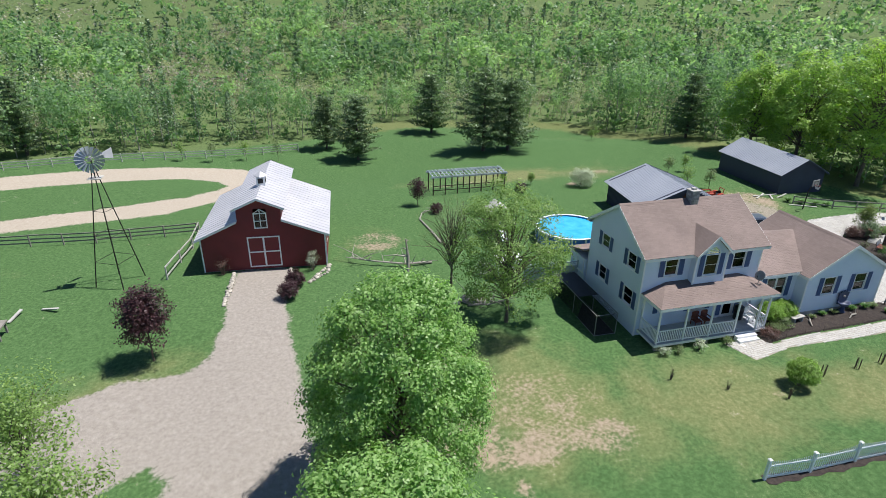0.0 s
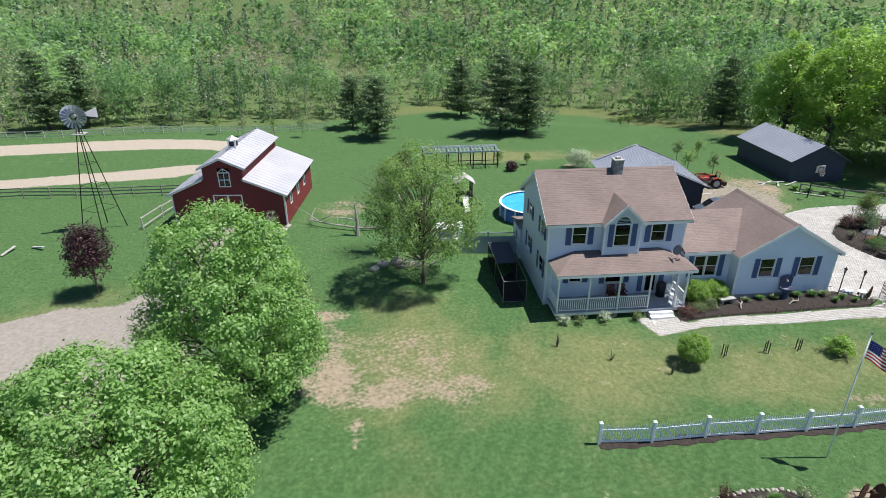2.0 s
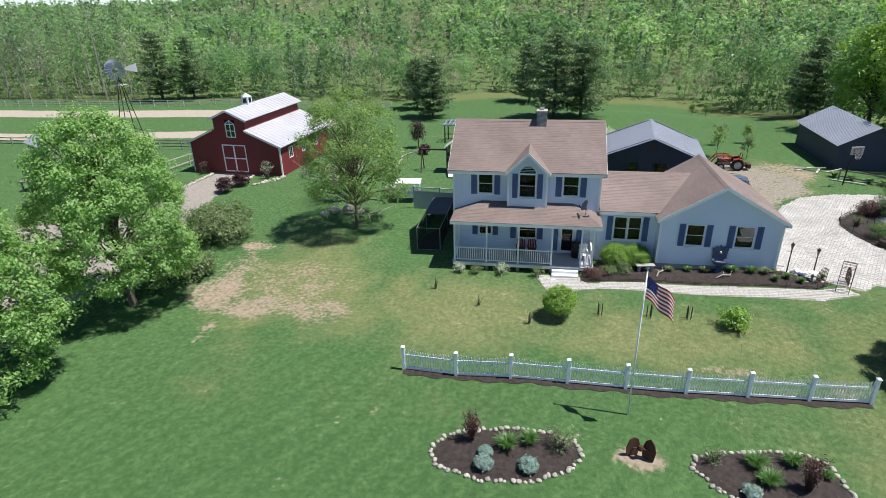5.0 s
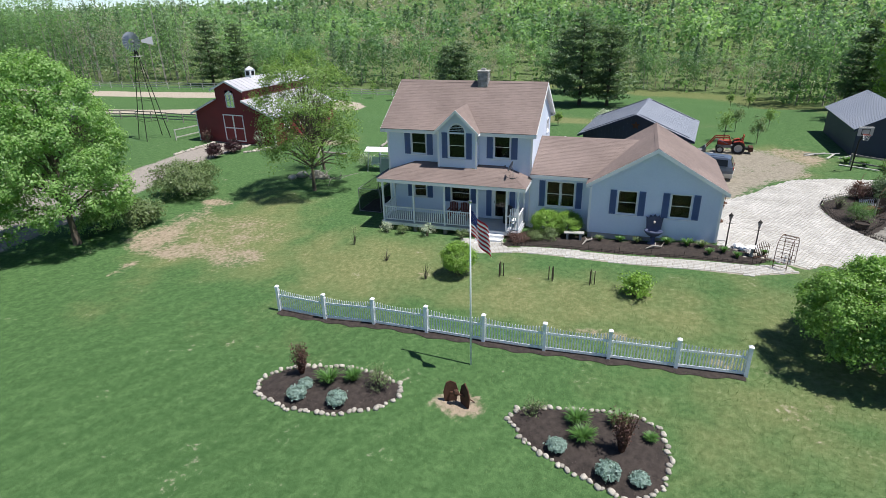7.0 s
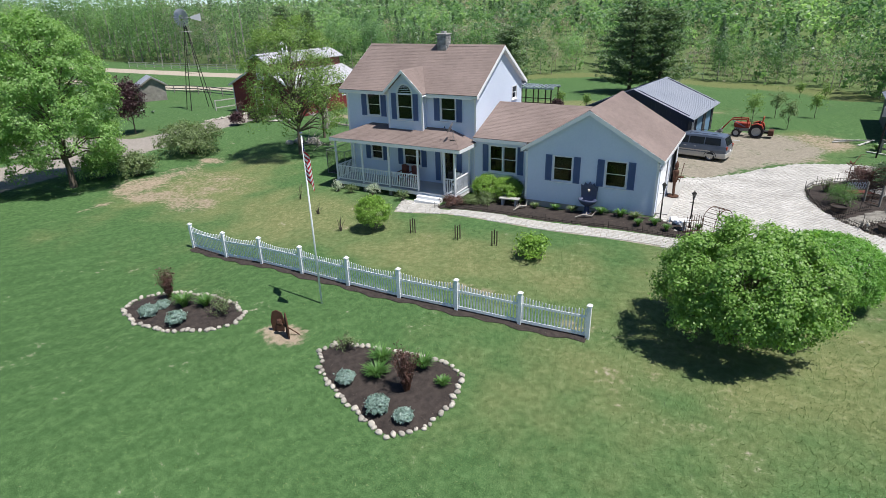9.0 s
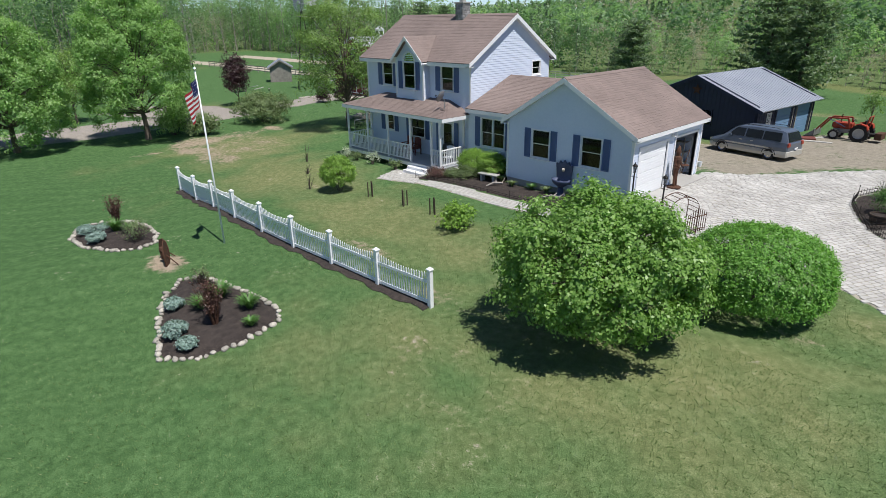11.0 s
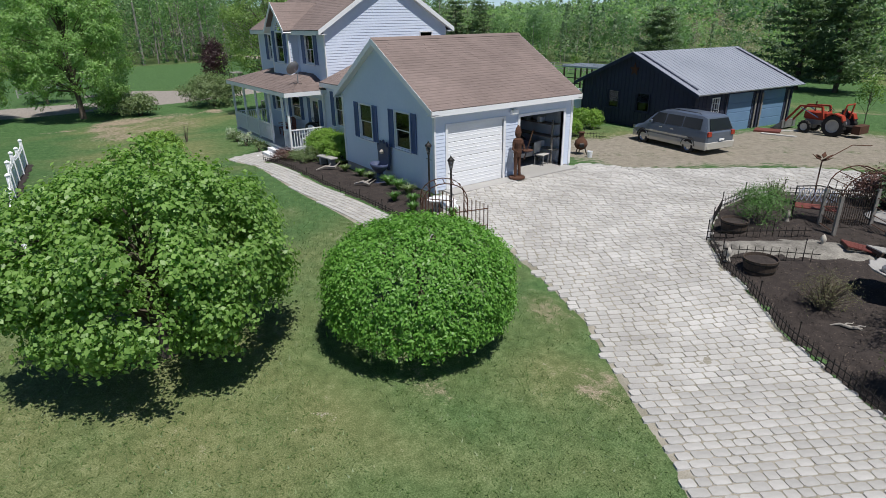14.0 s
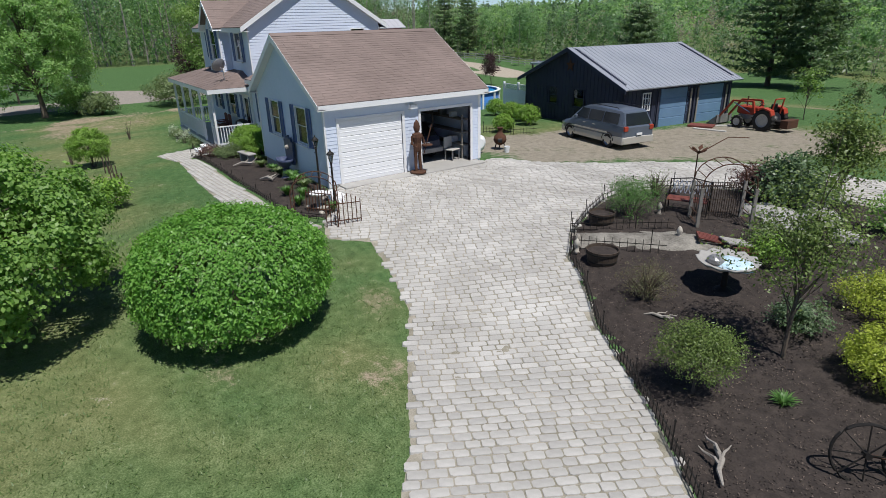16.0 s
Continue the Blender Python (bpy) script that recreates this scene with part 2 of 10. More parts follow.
M = dict(
    siding=surface("vinyl_siding", (0.66, 0.72, 0.84), (0.585, 0.65, 0.775), 0.5, 0.5, 12, 0.05),
    trim=surface("white_paint", (0.82, 0.82, 0.83), (0.72, 0.73, 0.75), 0.45, 0.7, 20, 0.05),
    vinyl=surface("white_vinyl", (0.84, 0.85, 0.87), (0.76, 0.77, 0.8), 0.35, 0.7, 15, 0.03),
    shingle=surface("asphalt_shingle", (0.245, 0.19, 0.172), (0.155, 0.118, 0.106), 0.9, 0.45, 60, 0.35, island=0.06),
    shutter=surface("blue_shutter", (0.095, 0.15, 0.31), (0.07, 0.115, 0.25), 0.5, 1, 20, 0.05),
    glass=glass_mat(),
    stone=surface("chimney_stone", (0.36, 0.35, 0.34), (0.2, 0.2, 0.2), 0.85, 4, 40, 0.6, island=0.3),
    concrete=surface("concrete", (0.4, 0.39, 0.37), (0.3, 0.29, 0.28), 0.85, 1.2, 40, 0.3),
    deck=surface("grey_deck", (0.42, 0.44, 0.48), (0.34, 0.36, 0.4), 0.6, 1.5, 30, 0.1),
    barnred=surface("barn_red", (0.2, 0.03, 0.034), (0.135, 0.02, 0.024), 0.65, 0.7, 25, 0.2, stretch=(8, 8, 0.4)),
    barnroof=surface("galvanised_roof", (0.62, 0.61, 0.64), (0.5, 0.49, 0.52), 0.42, 0.35, 12, 0.03, metal=0.25),
    navy=surface("navy_boards", (0.035, 0.042, 0.075), (0.022, 0.027, 0.05), 0.7, 1.1, 25, 0.25, stretch=(6, 6, 0.5)),
    shoproof=surface("grey_metal_roof", (0.41, 0.43, 0.48), (0.34, 0.36, 0.41), 0.36, 0.4, 14, 0.02, metal=0.25),
    shopdoor=surface("blue_door", (0.16, 0.27, 0.42), (0.11, 0.2, 0.33), 0.55, 0.8, 20, 0.1),
    # shed colour, also put on unseen rooms as the shade behind panes
    slate=surface("shed_siding_and_room_shade", (0.05, 0.055, 0.085), (0.033, 0.036, 0.06), 0.6, 0.6, 18, 0.1),
    bark=surface("bark", (0.16, 0.13, 0.1), (0.07, 0.055, 0.045), 0.95, 2.5, 25, 0.8, stretch=(3, 3, 0.6)),
    paleb=surface("pale_bark", (0.4, 0.37, 0.33), (0.2, 0.18, 0.16), 0.9, 3, 20, 0.4, stretch=(2, 2, 1)),
    oldwood=surface("weathered_wood", (0.3, 0.28, 0.25), (0.16, 0.145, 0.13), 0.9, 2, 25, 0.5, stretch=(1, 6, 6)),
    darkwood=surface("dark_wood", (0.09, 0.065, 0.048), (0.045, 0.033, 0.026), 0.85, 2, 25, 0.4),
    mulch=surface("bark_mulch", (0.062, 0.049, 0.043), (0.015, 0.0115, 0.0105), 0.98, 5, 34, 1.0),
    iron=surface("black_iron", (0.03, 0.027, 0.025), (0.015, 0.013, 0.012), 0.6, 3, 40, 0.2, metal=0.4),
    rust=surface("rusted_iron", (0.13, 0.06, 0.035), (0.055, 0.028, 0.02), 0.9, 4, 40, 0.5, metal=0.2),
    fieldstone=surface("field_stone", (0.5, 0.46, 0.4), (0.27, 0.25, 0.22), 0.9, 3, 30, 0.5, rand=0.28),
    paver=surface("worn_paver", (0.52, 0.505, 0.485), (0.33, 0.315, 0.295), 0.9, 0.7, 45, 0.6, rand=0.11),
    paverj=surface("worn_paver_far", (0.52, 0.505, 0.485), (0.33, 0.315, 0.295), 0.9, 0.7, 45, 0.6, island=0.11),
    joint=surface("paver_joint_sand", (0.42, 0.385, 0.33), (0.15, 0.14, 0.095), 0.97, 2, 50, 0.8),
    pebble=surface("grey_pebbles", (0.33, 0.31, 0.275), (0.09, 0.083, 0.072), 0.95, 3, 22, 1.0),
    black=surface("black_plastic", (0.02, 0.02, 0.022), (0.012, 0.012, 0.014), 0.5, 2, 20, 0.05),
    rubber=surface("tyre_rubber", (0.028, 0.027, 0.026), (0.016, 0.015, 0.015), 0.85, 3, 40, 0.3),
    chrome=surface("bright_metal", (0.6, 0.6, 0.62), (0.45, 0.45, 0.47), 0.25, 2, 20, 0.02, metal=1.0),
    dull=surface("dull_grey_metal", (0.34, 0.34, 0.35), (0.24, 0.24, 0.25), 0.5, 2, 20, 0.05, metal=0.5),
    red=surface("tractor_red", (0.42, 0.055, 0.025), (0.27, 0.035, 0.018), 0.5, 2, 20, 0.05),
)
LEAF = dict(
    maple=leaves("maple_leaves", (0.14, 0.26, 0.075), (0.255, 0.42, 0.135), (0.4, 0.56, 0.235), 0.48),
    young=leaves("young_leaves", (0.12, 0.19, 0.05), (0.2, 0.31, 0.085), (0.3, 0.42, 0.14), 0.45),
    fresh=leaves("fresh_leaves", (0.18, 0.29, 0.06), (0.29, 0.44, 0.085), (0.42, 0.56, 0.14), 0.5),
    olive=leaves("olive_leaves", (0.08, 0.12, 0.03), (0.145, 0.21, 0.055), (0.25, 0.33, 0.1), 0.35),
    rustleaf=leaves("brown_green_leaves", (0.1, 0.07, 0.045), (0.16, 0.14, 0.075), (0.2, 0.25, 0.11), 0.3),
    apple=leaves("apple_leaves", (0.11, 0.21, 0.045), (0.2, 0.35, 0.08), (0.33, 0.5, 0.15), 0.42),
    mulberry=leaves("weeping_leaves", (0.09, 0.22, 0.04), (0.165, 0.36, 0.06), (0.26, 0.47, 0.11), 0.4),
    box=leaves("boxwood_leaves", (0.12, 0.22, 0.035), (0.215, 0.37, 0.06), (0.32, 0.48, 0.1), 0.35),
    lime=leaves("lime_leaves", (0.24, 0.3, 0.035), (0.38, 0.45, 0.06), (0.52, 0.57, 0.11), 0.3),
    dull=leaves("grey_green_leaves", (0.09, 0.13, 0.055), (0.16, 0.22, 0.09), (0.24, 0.31, 0.14), 0.3),
    purple=leaves("purple_leaves", (0.025, 0.011, 0.016), (0.05, 0.02, 0.026), (0.09, 0.036, 0.042), 0.25),
    sage=leaves("blue_grey_leaves", (0.14, 0.2, 0.18), (0.25, 0.36, 0.32), (0.38, 0.49, 0.45), 0.2),
    lily=leaves("lily_leaves", (0.05, 0.12, 0.03), (0.095, 0.21, 0.05), (0.16, 0.31, 0.08), 0.3),
    pine=leaves("pine_needles", (0.085, 0.135, 0.075), (0.14, 0.21, 0.11), (0.21, 0.29, 0.155), 0.35),
    blossom=leaves("blossom", (0.3, 0.36, 0.26), (0.45, 0.5, 0.38), (0.65, 0.68, 0.6), 0.3),
    twig=leaves("reddish_twigs", (0.06, 0.03, 0.025), (0.11, 0.055, 0.045), (0.17, 0.09, 0.07), 0.15),
    woods=leaves("woodland_leaves", (0.12, 0.215, 0.115), (0.215, 0.345, 0.18), (0.35, 0.485, 0.26), 0.6, tint=True),
    bare=leaves("budding_twigs", (0.3, 0.265, 0.24), (0.38, 0.345, 0.29), (0.4, 0.44, 0.28), 0.45, tint=True),
    spruce=leaves("spruce_needles", (0.075, 0.135, 0.07), (0.115, 0.19, 0.095), (0.165, 0.25, 0.125), 0.3, tint=True),
)

# ---- ground ----
HEIGHTS = [(-34, 2.5, -1), (-12, -8, -.85), (-8, -7, -.68), (3, -2.4, -.42), (0, -12, -.69), (7, -12.4, -.36), (14.5, -12.3, -.35), (19.3, -12, -.42),
           (7.4, -16, -.5), (16, -16, -.7), (15.6, -18.6, -.93), (.5, -16, -.88), (30, -2.4, -.36), (32.7, -.5, -.3), (29.5, -5.3, -.28), (27, -7.3, -.36)]
HEIGHTS += [(21.3, 3.2, .2), (21, 12.3, .1), (29, 15, .2), (25, 7, .2), (28, 2, .05), (-8, 4.3, -.3), (-19, 16, -.4), (-27, 13, -.4), (-17, 54, -2.3)]
HEIGHTS += [(18, 50, -1.3), (25, 70, -3.1), (14, -2, -.15), (20, -3, 0), (19.5, 1, .28), (-14.5, .6, -.75), (-36, 31, -.7), (-60, 40, -1), (-40, -25, -1.2)]
HEIGHTS += [(10, -40, -1.5), (45, -20, -.6), (50, 10, 0), (45, 35, .3)]
HEIGHTS = np.array(HEIGHTS)


def smooth01(x):
    x = np.clip(x, 0, 1)
    return x * x * (3 - 2 * x)


def lie(x, y):
    """The lie of the land: gentle round the house, a wooded hill far behind."""
    x, y = np.asarray(x, float), np.asarray(y, float)
    w = 1 / ((x[..., None] - HEIGHTS[:, 0]) ** 2 + (y[..., None] - HEIGHTS[:, 1]) ** 2 + 6) ** 2
    z = (w * HEIGHTS[:, 2]).sum(-1) / w.sum(-1)
    side = smooth01((x + 0.55 * y + 60) / 260)
    hill = smooth01((y - 82) / 300) * (9 + 38 * side) + 14 * side * smooth01((y - 400) / 700)
    hill += smooth01((x - 90) / 400) * 18
    return z + hill * (1 + 0.12 * np.sin(x / 83) * np.cos(y / 97))


def gz(x, y):
    return float(lie(x, y))


def inside(poly, X, Y):
    c = np.zeros(X.shape, bool)
    for (x0, y0), (x1, y1) in zip(poly, poly[1:] + poly[:1]):
        if y0 != y1:
            c ^= ((y0 > Y) != (y1 > Y)) & (X < (x1 - x0) * (Y - y0) / (y1 - y0) + x0)
    return c


def edge_dist(poly, X, Y, closed=True):
    """Distance to an outline."""
    d = np.full(X.shape, 1e9)
    for (x0, y0), (x1, y1) in zip(poly, poly[1:] + (poly[:1] if closed else [])):
        k = np.clip(((X - x0) * (x1 - x0) + (Y - y0) * (y1 - y0)) / max((x1 - x0) ** 2 + (y1 - y0) ** 2, 1e-9), 0, 1)
        d = np.minimum(d, np.hypot(X - x0 - k * (x1 - x0), Y - y0 - k * (y1 - y0)))
    return d


def zone(poly, X, Y, soft):
    d = edge_dist(poly, X, Y)
    return smooth01(np.where(inside(poly, X, Y), d, -d) / (2 * soft) + 0.5)


def spot(X, Y, x, y, rx, ry):
    return np.clip(1.3 - np.hypot((X - x) / rx, (Y - y) / ry), 0, 1)


DRIVE = [(-26, 16.6), (-26.4, 11), (-26.4, 8), (-27, 5), (-28.2, 3.8), (-32, 3.9), (-35.5, 2), (-39, -3), (-36, -7), (-31, -5), (-29, -3.6), (-28, -5), (-28.2, -9), (-29, -20), (-30, -45),
         (-23, -45), (-21.5, -20), (-20.4, -11), (-21, -5), (-21.4, 1.5), (-22, 5.5), (-22.2, 10), (-21.9, 16.3)]
TRACK_OUT = [(-120, 49), (-70, 50.5), (-45, 53), (-33, 53.8), (-27.7, 53), (-25.2, 50), (-24.6, 45.5), (-26, 40.5), (-29, 36), (-34, 32.8), (-42, 31.6), (-60, 30), (-120, 27)]
TRACK_IN = [(-115, 44), (-70, 45), (-45, 46.8), (-34, 46.6), (-30, 45), (-28.8, 42.5), (-29.6, 40.2), (-32.5, 38), (-42, 35.6), (-60, 34), (-115, 32)]
LOT = [(15.2, 6.4), (18.9, 6.8), (21, 7.4), (23, 10), (24.6, 12.6), (27, 14.4), (27.5, 18), (25.5, 22), (21.5, 23), (19.6, 19), (18.6, 15.5), (16.2, 13.6), (15.2, 10)]
PAVING = [(19.4, -0.8), (20.6, -1.2), (22.3, -2.2), (23.3, -2.6), (24.2, -1.7), (25.9, -2.1), (27.8, -2.7), (29.2, -3.6), (30.2, -4.2), (31.4, -4.9), (33, -6.2), (36, -8.8), (40, -12.5), (42, -9.5), (38, -5.4),
          (34.35, -2.35), (33.25, -1.55), (32.15, -0.85), (30.75, -0.05), (29.45, 0.95), (28.35, 1.65), (27.35, 2.8), (26.65, 4.1), (26.1, 5.5), (26.0, 7.0), (26.45, 8.2), (27.65, 9.5), (29.15, 10.5), (32, 11.1), (36, 10.9),
          (40, 9), (44, 6), (46, 9.5), (42, 12.5), (37, 14.4), (32, 14.3), (28.5, 14.0), (25.6, 13.1), (23.6, 10.9), (22.5, 9.2), (20.9, 7.5), (19.4, 6.9)]
PATHWAY = [(5.5, -1.9), (8.1, -1.9), (8.6, -2.9), (10, -2.75), (13.6, -2.7), (17, -2.75), (20.8, -2.75), (22.4, -2.15), (22.9, -3.05), (20.6, -4.0), (17.8, -3.95), (13.9, -3.85), (9.3, -3.6), (6.3, -4.1)]
EDGE = [(-140, 62), (-75, 58), (-57, 60), (-41, 62.5), (-20, 68), (-8, 74), (4, 79), (14, 77), (24, 76), (31, 73), (35, 64), (38, 55), (39, 46), (39.5, 38), (42, 28), (44, 20), (52, 16), (75, 5), (140, -20)]
YARD = [(-140, 62)] + EDGE[1:] + [(140, -120), (-92, -120), (-90, -30), (-80, 0), (-84, 26), (-130, 26)]


def axis(lo, hi, fine, far, grow):
    a = list(np.arange(lo, hi + fine, fine))
    d = fine
    while a[-1] < far:
        d *= grow
        a.append(a[-1] + d)
    d = fine
    while a[0] > -far:
        d *= grow
        a.insert(0, a[0] - d)
    return np.array(a)


def ground_mat():
    m, N, L, B = nodes_of("lawn_and_bare_earth")

    def attr(n):
        a = N.new("ShaderNodeAttribute")
        a.attribute_name = n
        return a.outputs["Fac"]

    n_big, n_mid, n_fine, n_hair = (noise_node(N, L, s, d) for s, d in ((0.07, 3), (0.55, 4), (4.5, 5), (38, 3)))
    grain = calc(N, L, "ADD", calc(N, L, "MULTIPLY", n_fine, 0.4), calc(N, L, "MULTIPLY", n_hair, 0.6))
    lush = ramp(N, L, grain, [(0.34, (0.03, 0.066, 0.021)), (0.5, (0.065, 0.131, 0.045)), (0.66, (0.127, 0.217, 0.085))])
    dry = ramp(N, L, grain, [(0.33, (0.08, 0.1, 0.038)), (0.5, (0.155, 0.172, 0.072)), (0.68, (0.28, 0.285, 0.145))])
    # mown bands
    tc = N.new("ShaderNodeTexCoord")
    mp = N.new("ShaderNodeMapping")
    mp.inputs["Rotation"].default_value = (0, 0, radians(28))
    L.new(tc.outputs["Object"], mp.inputs[0])
    wv = N.new("ShaderNodeTexWave")
    wv.inputs["Scale"].default_value, wv.inputs["Distortion"].default_value, wv.inputs["Detail Scale"].default_value = 0.3, 9.0, 0.35
    L.new(mp.outputs[0], wv.inputs[0])
    lush = mix(N, L, calc(N, L, "MULTIPLY", calc(N, L, "MULTIPLY_ADD", wv.outputs["Fac"], 0.28, 0.14), attr("mown")), lush, (0.03, 0.08, 0.024))
    patch = calc(N, L, "ADD", calc(N, L, "ADD", calc(N, L, "MULTIPLY", n_big, 0.9), calc(N, L, "MULTIPLY", n_mid, 0.55)), calc(N, L, "MULTIPLY", attr("dry"), 0.75))
    col = mix(N, L, step(N, L, patch, 0.86, 1.35), lush, dry)
    gap = calc(N, L, "ADD", calc(N, L, "ADD", calc(N, L, "MULTIPLY", n_mid, 0.4), calc(N, L, "MULTIPLY", n_fine, 0.4)), calc(N, L, "MULTIPLY", n_hair, 0.2))

    def ragged(name, soft=0.22):
        return step(N, L, calc(N, L, "ADD", attr(name), calc(N, L, "MULTIPLY_ADD", gap, 2.6, -1.3)), 0.5 - soft, 0.5 + soft)

    earth = ramp(N, L, grain, [(0.3, (0.19, 0.145, 0.105)), (0.55, (0.315, 0.255, 0.19)), (0.75, (0.44, 0.365, 0.28))])
    gravel = ramp(N, L, grain, [(0.28, (0.18, 0.158, 0.137)), (0.52, (0.295, 0.265, 0.237)), (0.74, (0.43, 0.395, 0.355))])
    sand = ramp(N, L, grain, [(0.28, (0.27, 0.222, 0.17)), (0.52, (0.385, 0.335, 0.275)), (0.74, (0.5, 0.452, 0.385))])
    lot = ramp(N, L, grain, [(0.28, (0.13, 0.12, 0.085)), (0.52, (0.265, 0.235, 0.19)), (0.74, (0.4, 0.36, 0.3))])
    litter = ramp(N, L, grain, [(0.28, (0.06, 0.08, 0.03)), (0.52, (0.1, 0.145, 0.055)), (0.74, (0.18, 0.23, 0.1))])
    rough_grass = ramp(N, L, grain, [(0.28, (0.07, 0.09, 0.03)), (0.52, (0.13, 0.155, 0.06)), (0.74, (0.23, 0.24, 0.11))])
    for c, nm in ((litter, "litter"), (rough_grass, "rank"), (earth, "bare"), (lot, "lot"), (gravel, "gravel"), (sand, "sand")):
        col = mix(N, L, ragged(nm), col, c)
    L.new(col, B.inputs["Base Color"])
    B.inputs["Roughness"].default_value = 0.95
    B.inputs["Specular IOR Level"].default_value = 0.15
    bump(N, L, B, grain, 0.7, 0.05)
    return m


def build_ground():
    ax, ay = axis(-64, 46, 0.5, 2600, 1.16), axis(-46, 78, 0.5, 2600, 1.16)
    X, Y = np.meshgrid(ax, ay)
    Z = lie(X, Y)
    n, k = len(ax), len(ay)
    idx = np.arange(n * k).reshape(k, n)
    F = np.stack([idx[:-1, :-1], idx[:-1, 1:], idx[1:, 1:], idx[1:, :-1]], -1).reshape(-1, 4)
    V = np.stack([X, Y, Z], -1).reshape(-1, 3)
    me = quads_mesh("ground", V, F, ground_mat())
    me.polygons.foreach_set("use_smooth", [True] * len(me.polygons))
    near = (np.abs(X) < 200) & (np.abs(Y) < 200)
    layers = dict(gravel=zone(DRIVE, X, Y, 0.5), sand=zone(TRACK_OUT, X, Y, 0.6) * (1 - zone(TRACK_IN, X, Y, 0.6)), lot=0.8 * zone(LOT, X, Y, 1.2),
                  litter=1 - zone(YARD, X, Y, 1.5), rank=np.clip(1.2 - edge_dist(EDGE, X, Y, False) / 4.5, 0, 1) * (X > -15))
    bare = np.zeros(X.shape)
    for x, y, rx, ry, s in ((-13.6, 0.8, 1.6, 0.8, 0.62), (-13.6, -3.0, 1.2, 3.4, 0.54), (-13.0, -6, 2.2, 1.8, 0.6), (-9.5, -7.3, 4.6, 1.2, 0.58), (-6.2, -7.4, 1.9, 1.5, 0.54), (-9.5, -4.2, 4.2, 3.4, 0.43),
                            (-11.5, -10.2, 0.5, 1.2, 0.6), (9.7, -16.4, 0.9, 0.65, 0.85), (29.5, -4.15, 0.6, 0.6, 0.5), (27.5, -6.6, 1.1, 0.4, 0.55), (26.6, -3.0, 1.6, 0.7, 0.3), (14.2, -10.6, 1.4, 0.5, 0.6),
                            (19.5, -11.5, 2.0, 0.6, 0.45), (-14, 20, 2.5, 2.5, 0.5), (17, 37.5, 6, 1.6, 0.45), (-2, 36, 4, 1.0, 0.4), (27.5, 20.5, 2.2, 3.2, 0.6), (26.0, 14.6, 1.5, 0.8, 0.7), (-28.5, -2.0, 1.5, 1.0, 0.5),
                            (11.5, 32, 1.0, 0.6, 0.9), (-23.5, -12, 1.6, 2.2, 0.5), (5.3, -7.3, 0.8, 0.8, 0.35), (22.5, -14, 2.5, 1.5, 0.2), (27, -11.5, 2.2, 1.2, 0.2)):
        bare = np.maximum(bare, 0.93 * s * np.clip(spot(X, Y, x, y, rx, ry) * 1.6, 0, 1))
    layers["bare"] = bare
    dry = np.zeros(X.shape)
    for x, y, rx, ry, s in ((2, -7, 11, 6, 0.55), (-9, -4, 6, 7, 0.8), (12, -8.5, 9, 4, 0.65), (26, -10, 9, 6, 0.7), (20, -15, 8, 5, 0.4), (31, -9, 6, 6, 0.55), (28.5, -6, 6, 5, 0.6), (30, -12, 7, 5, 0.55), (-15, 20, 5, 6, 0.5), (8, 38, 16, 5, 0.7),
                            (-4, -14, 9, 3, 0.3), (-30, 1, 8, 6, 0.5), (17, 12, 6, 6, 0.6), (25, 18, 6, 7, 0.6), (15, 62, 16, 8, 0.3)):
        dry = np.maximum(dry, s * np.clip(spot(X, Y, x, y, rx, ry), 0, 1))
    layers["dry"] = dry
    layers["mown"] = spot(X, Y, -2, -22, 20, 15)
    for name, v in layers.items():
        at = me.attributes.new(name, "FLOAT", "POINT")
        at.data.foreach_set("value", np.ascontiguousarray(np.where(near | (name == "litter"), v, 0), dtype=np.float32).ravel())
    solo("ground", me, None, "mown green lawn with bare earth patches and gravel", "ground", kind="structure")


build_ground()

# ---- parts of buildings ----
def turn_at(x, y, z, deg):
    return pose(x, y, z, 0, 0, deg)


def cut(intervals, a, b):
    out = []
    for p, q in intervals:
        if b <= p or a >= q:
            out.append((p, q))
        else:
            if a > p:
                out.append((p, a))
            if b < q:
                out.append((b, q))
    return out


def siding(W, z0, z1, span, openings=(), pitch=0.125, thick=0.12, lap=0.012):
    """A wall of lapped boards in the plane y=0 of W (outside is -y): span(z) gives its ends at a height; openings go through."""
    mb = MB(W)
    zs = set(np.round(np.arange(z0, z1, pitch), 4)) | {z1}
    for o in openings:
        zs |= {min(max(o[2], z0), z1), min(max(o[3], z0), z1)}
    zs = sorted(zs)
    for a, b in zip(zs, zs[1:]):
        if b - a < 0.004:
            continue
        fa = ((a - z0) / pitch) % 1.0
        oa = lap * (1 - fa if fa < 0.999 else 1)
        ob = oa - lap * (b - a) / pitch
        (l0, r0), (l1, r1) = span(a), span(b)
        iv = [(min(l0, l1), max(r0, r1))]
        for o in openings:
            if o[2] < (a + b) / 2 < o[3]:
                iv = cut(iv, o[0], o[1])
        for p, q in iv:
            pa, pb, qa, qb = max(p, l0), max(p, l1), min(q, r0), min(q, r1)
            if qa - pa < 0.01:
                continue
            qb, pb = max(qb, pb), min(pb, qb)
            mb.add([(pa, -oa, a), (qa, -oa, a), (qb, -ob, b), (pb, -ob, b), (pa, thick, a), (qa, thick, a), (qb, thick, b), (pb, thick, b)],
                   [(0, 1, 2, 3), (5, 4, 7, 6), (4, 5, 1, 0), (3, 2, 6, 7), (4, 0, 3, 7), (1, 5, 6, 2)])
    return mb.weld()


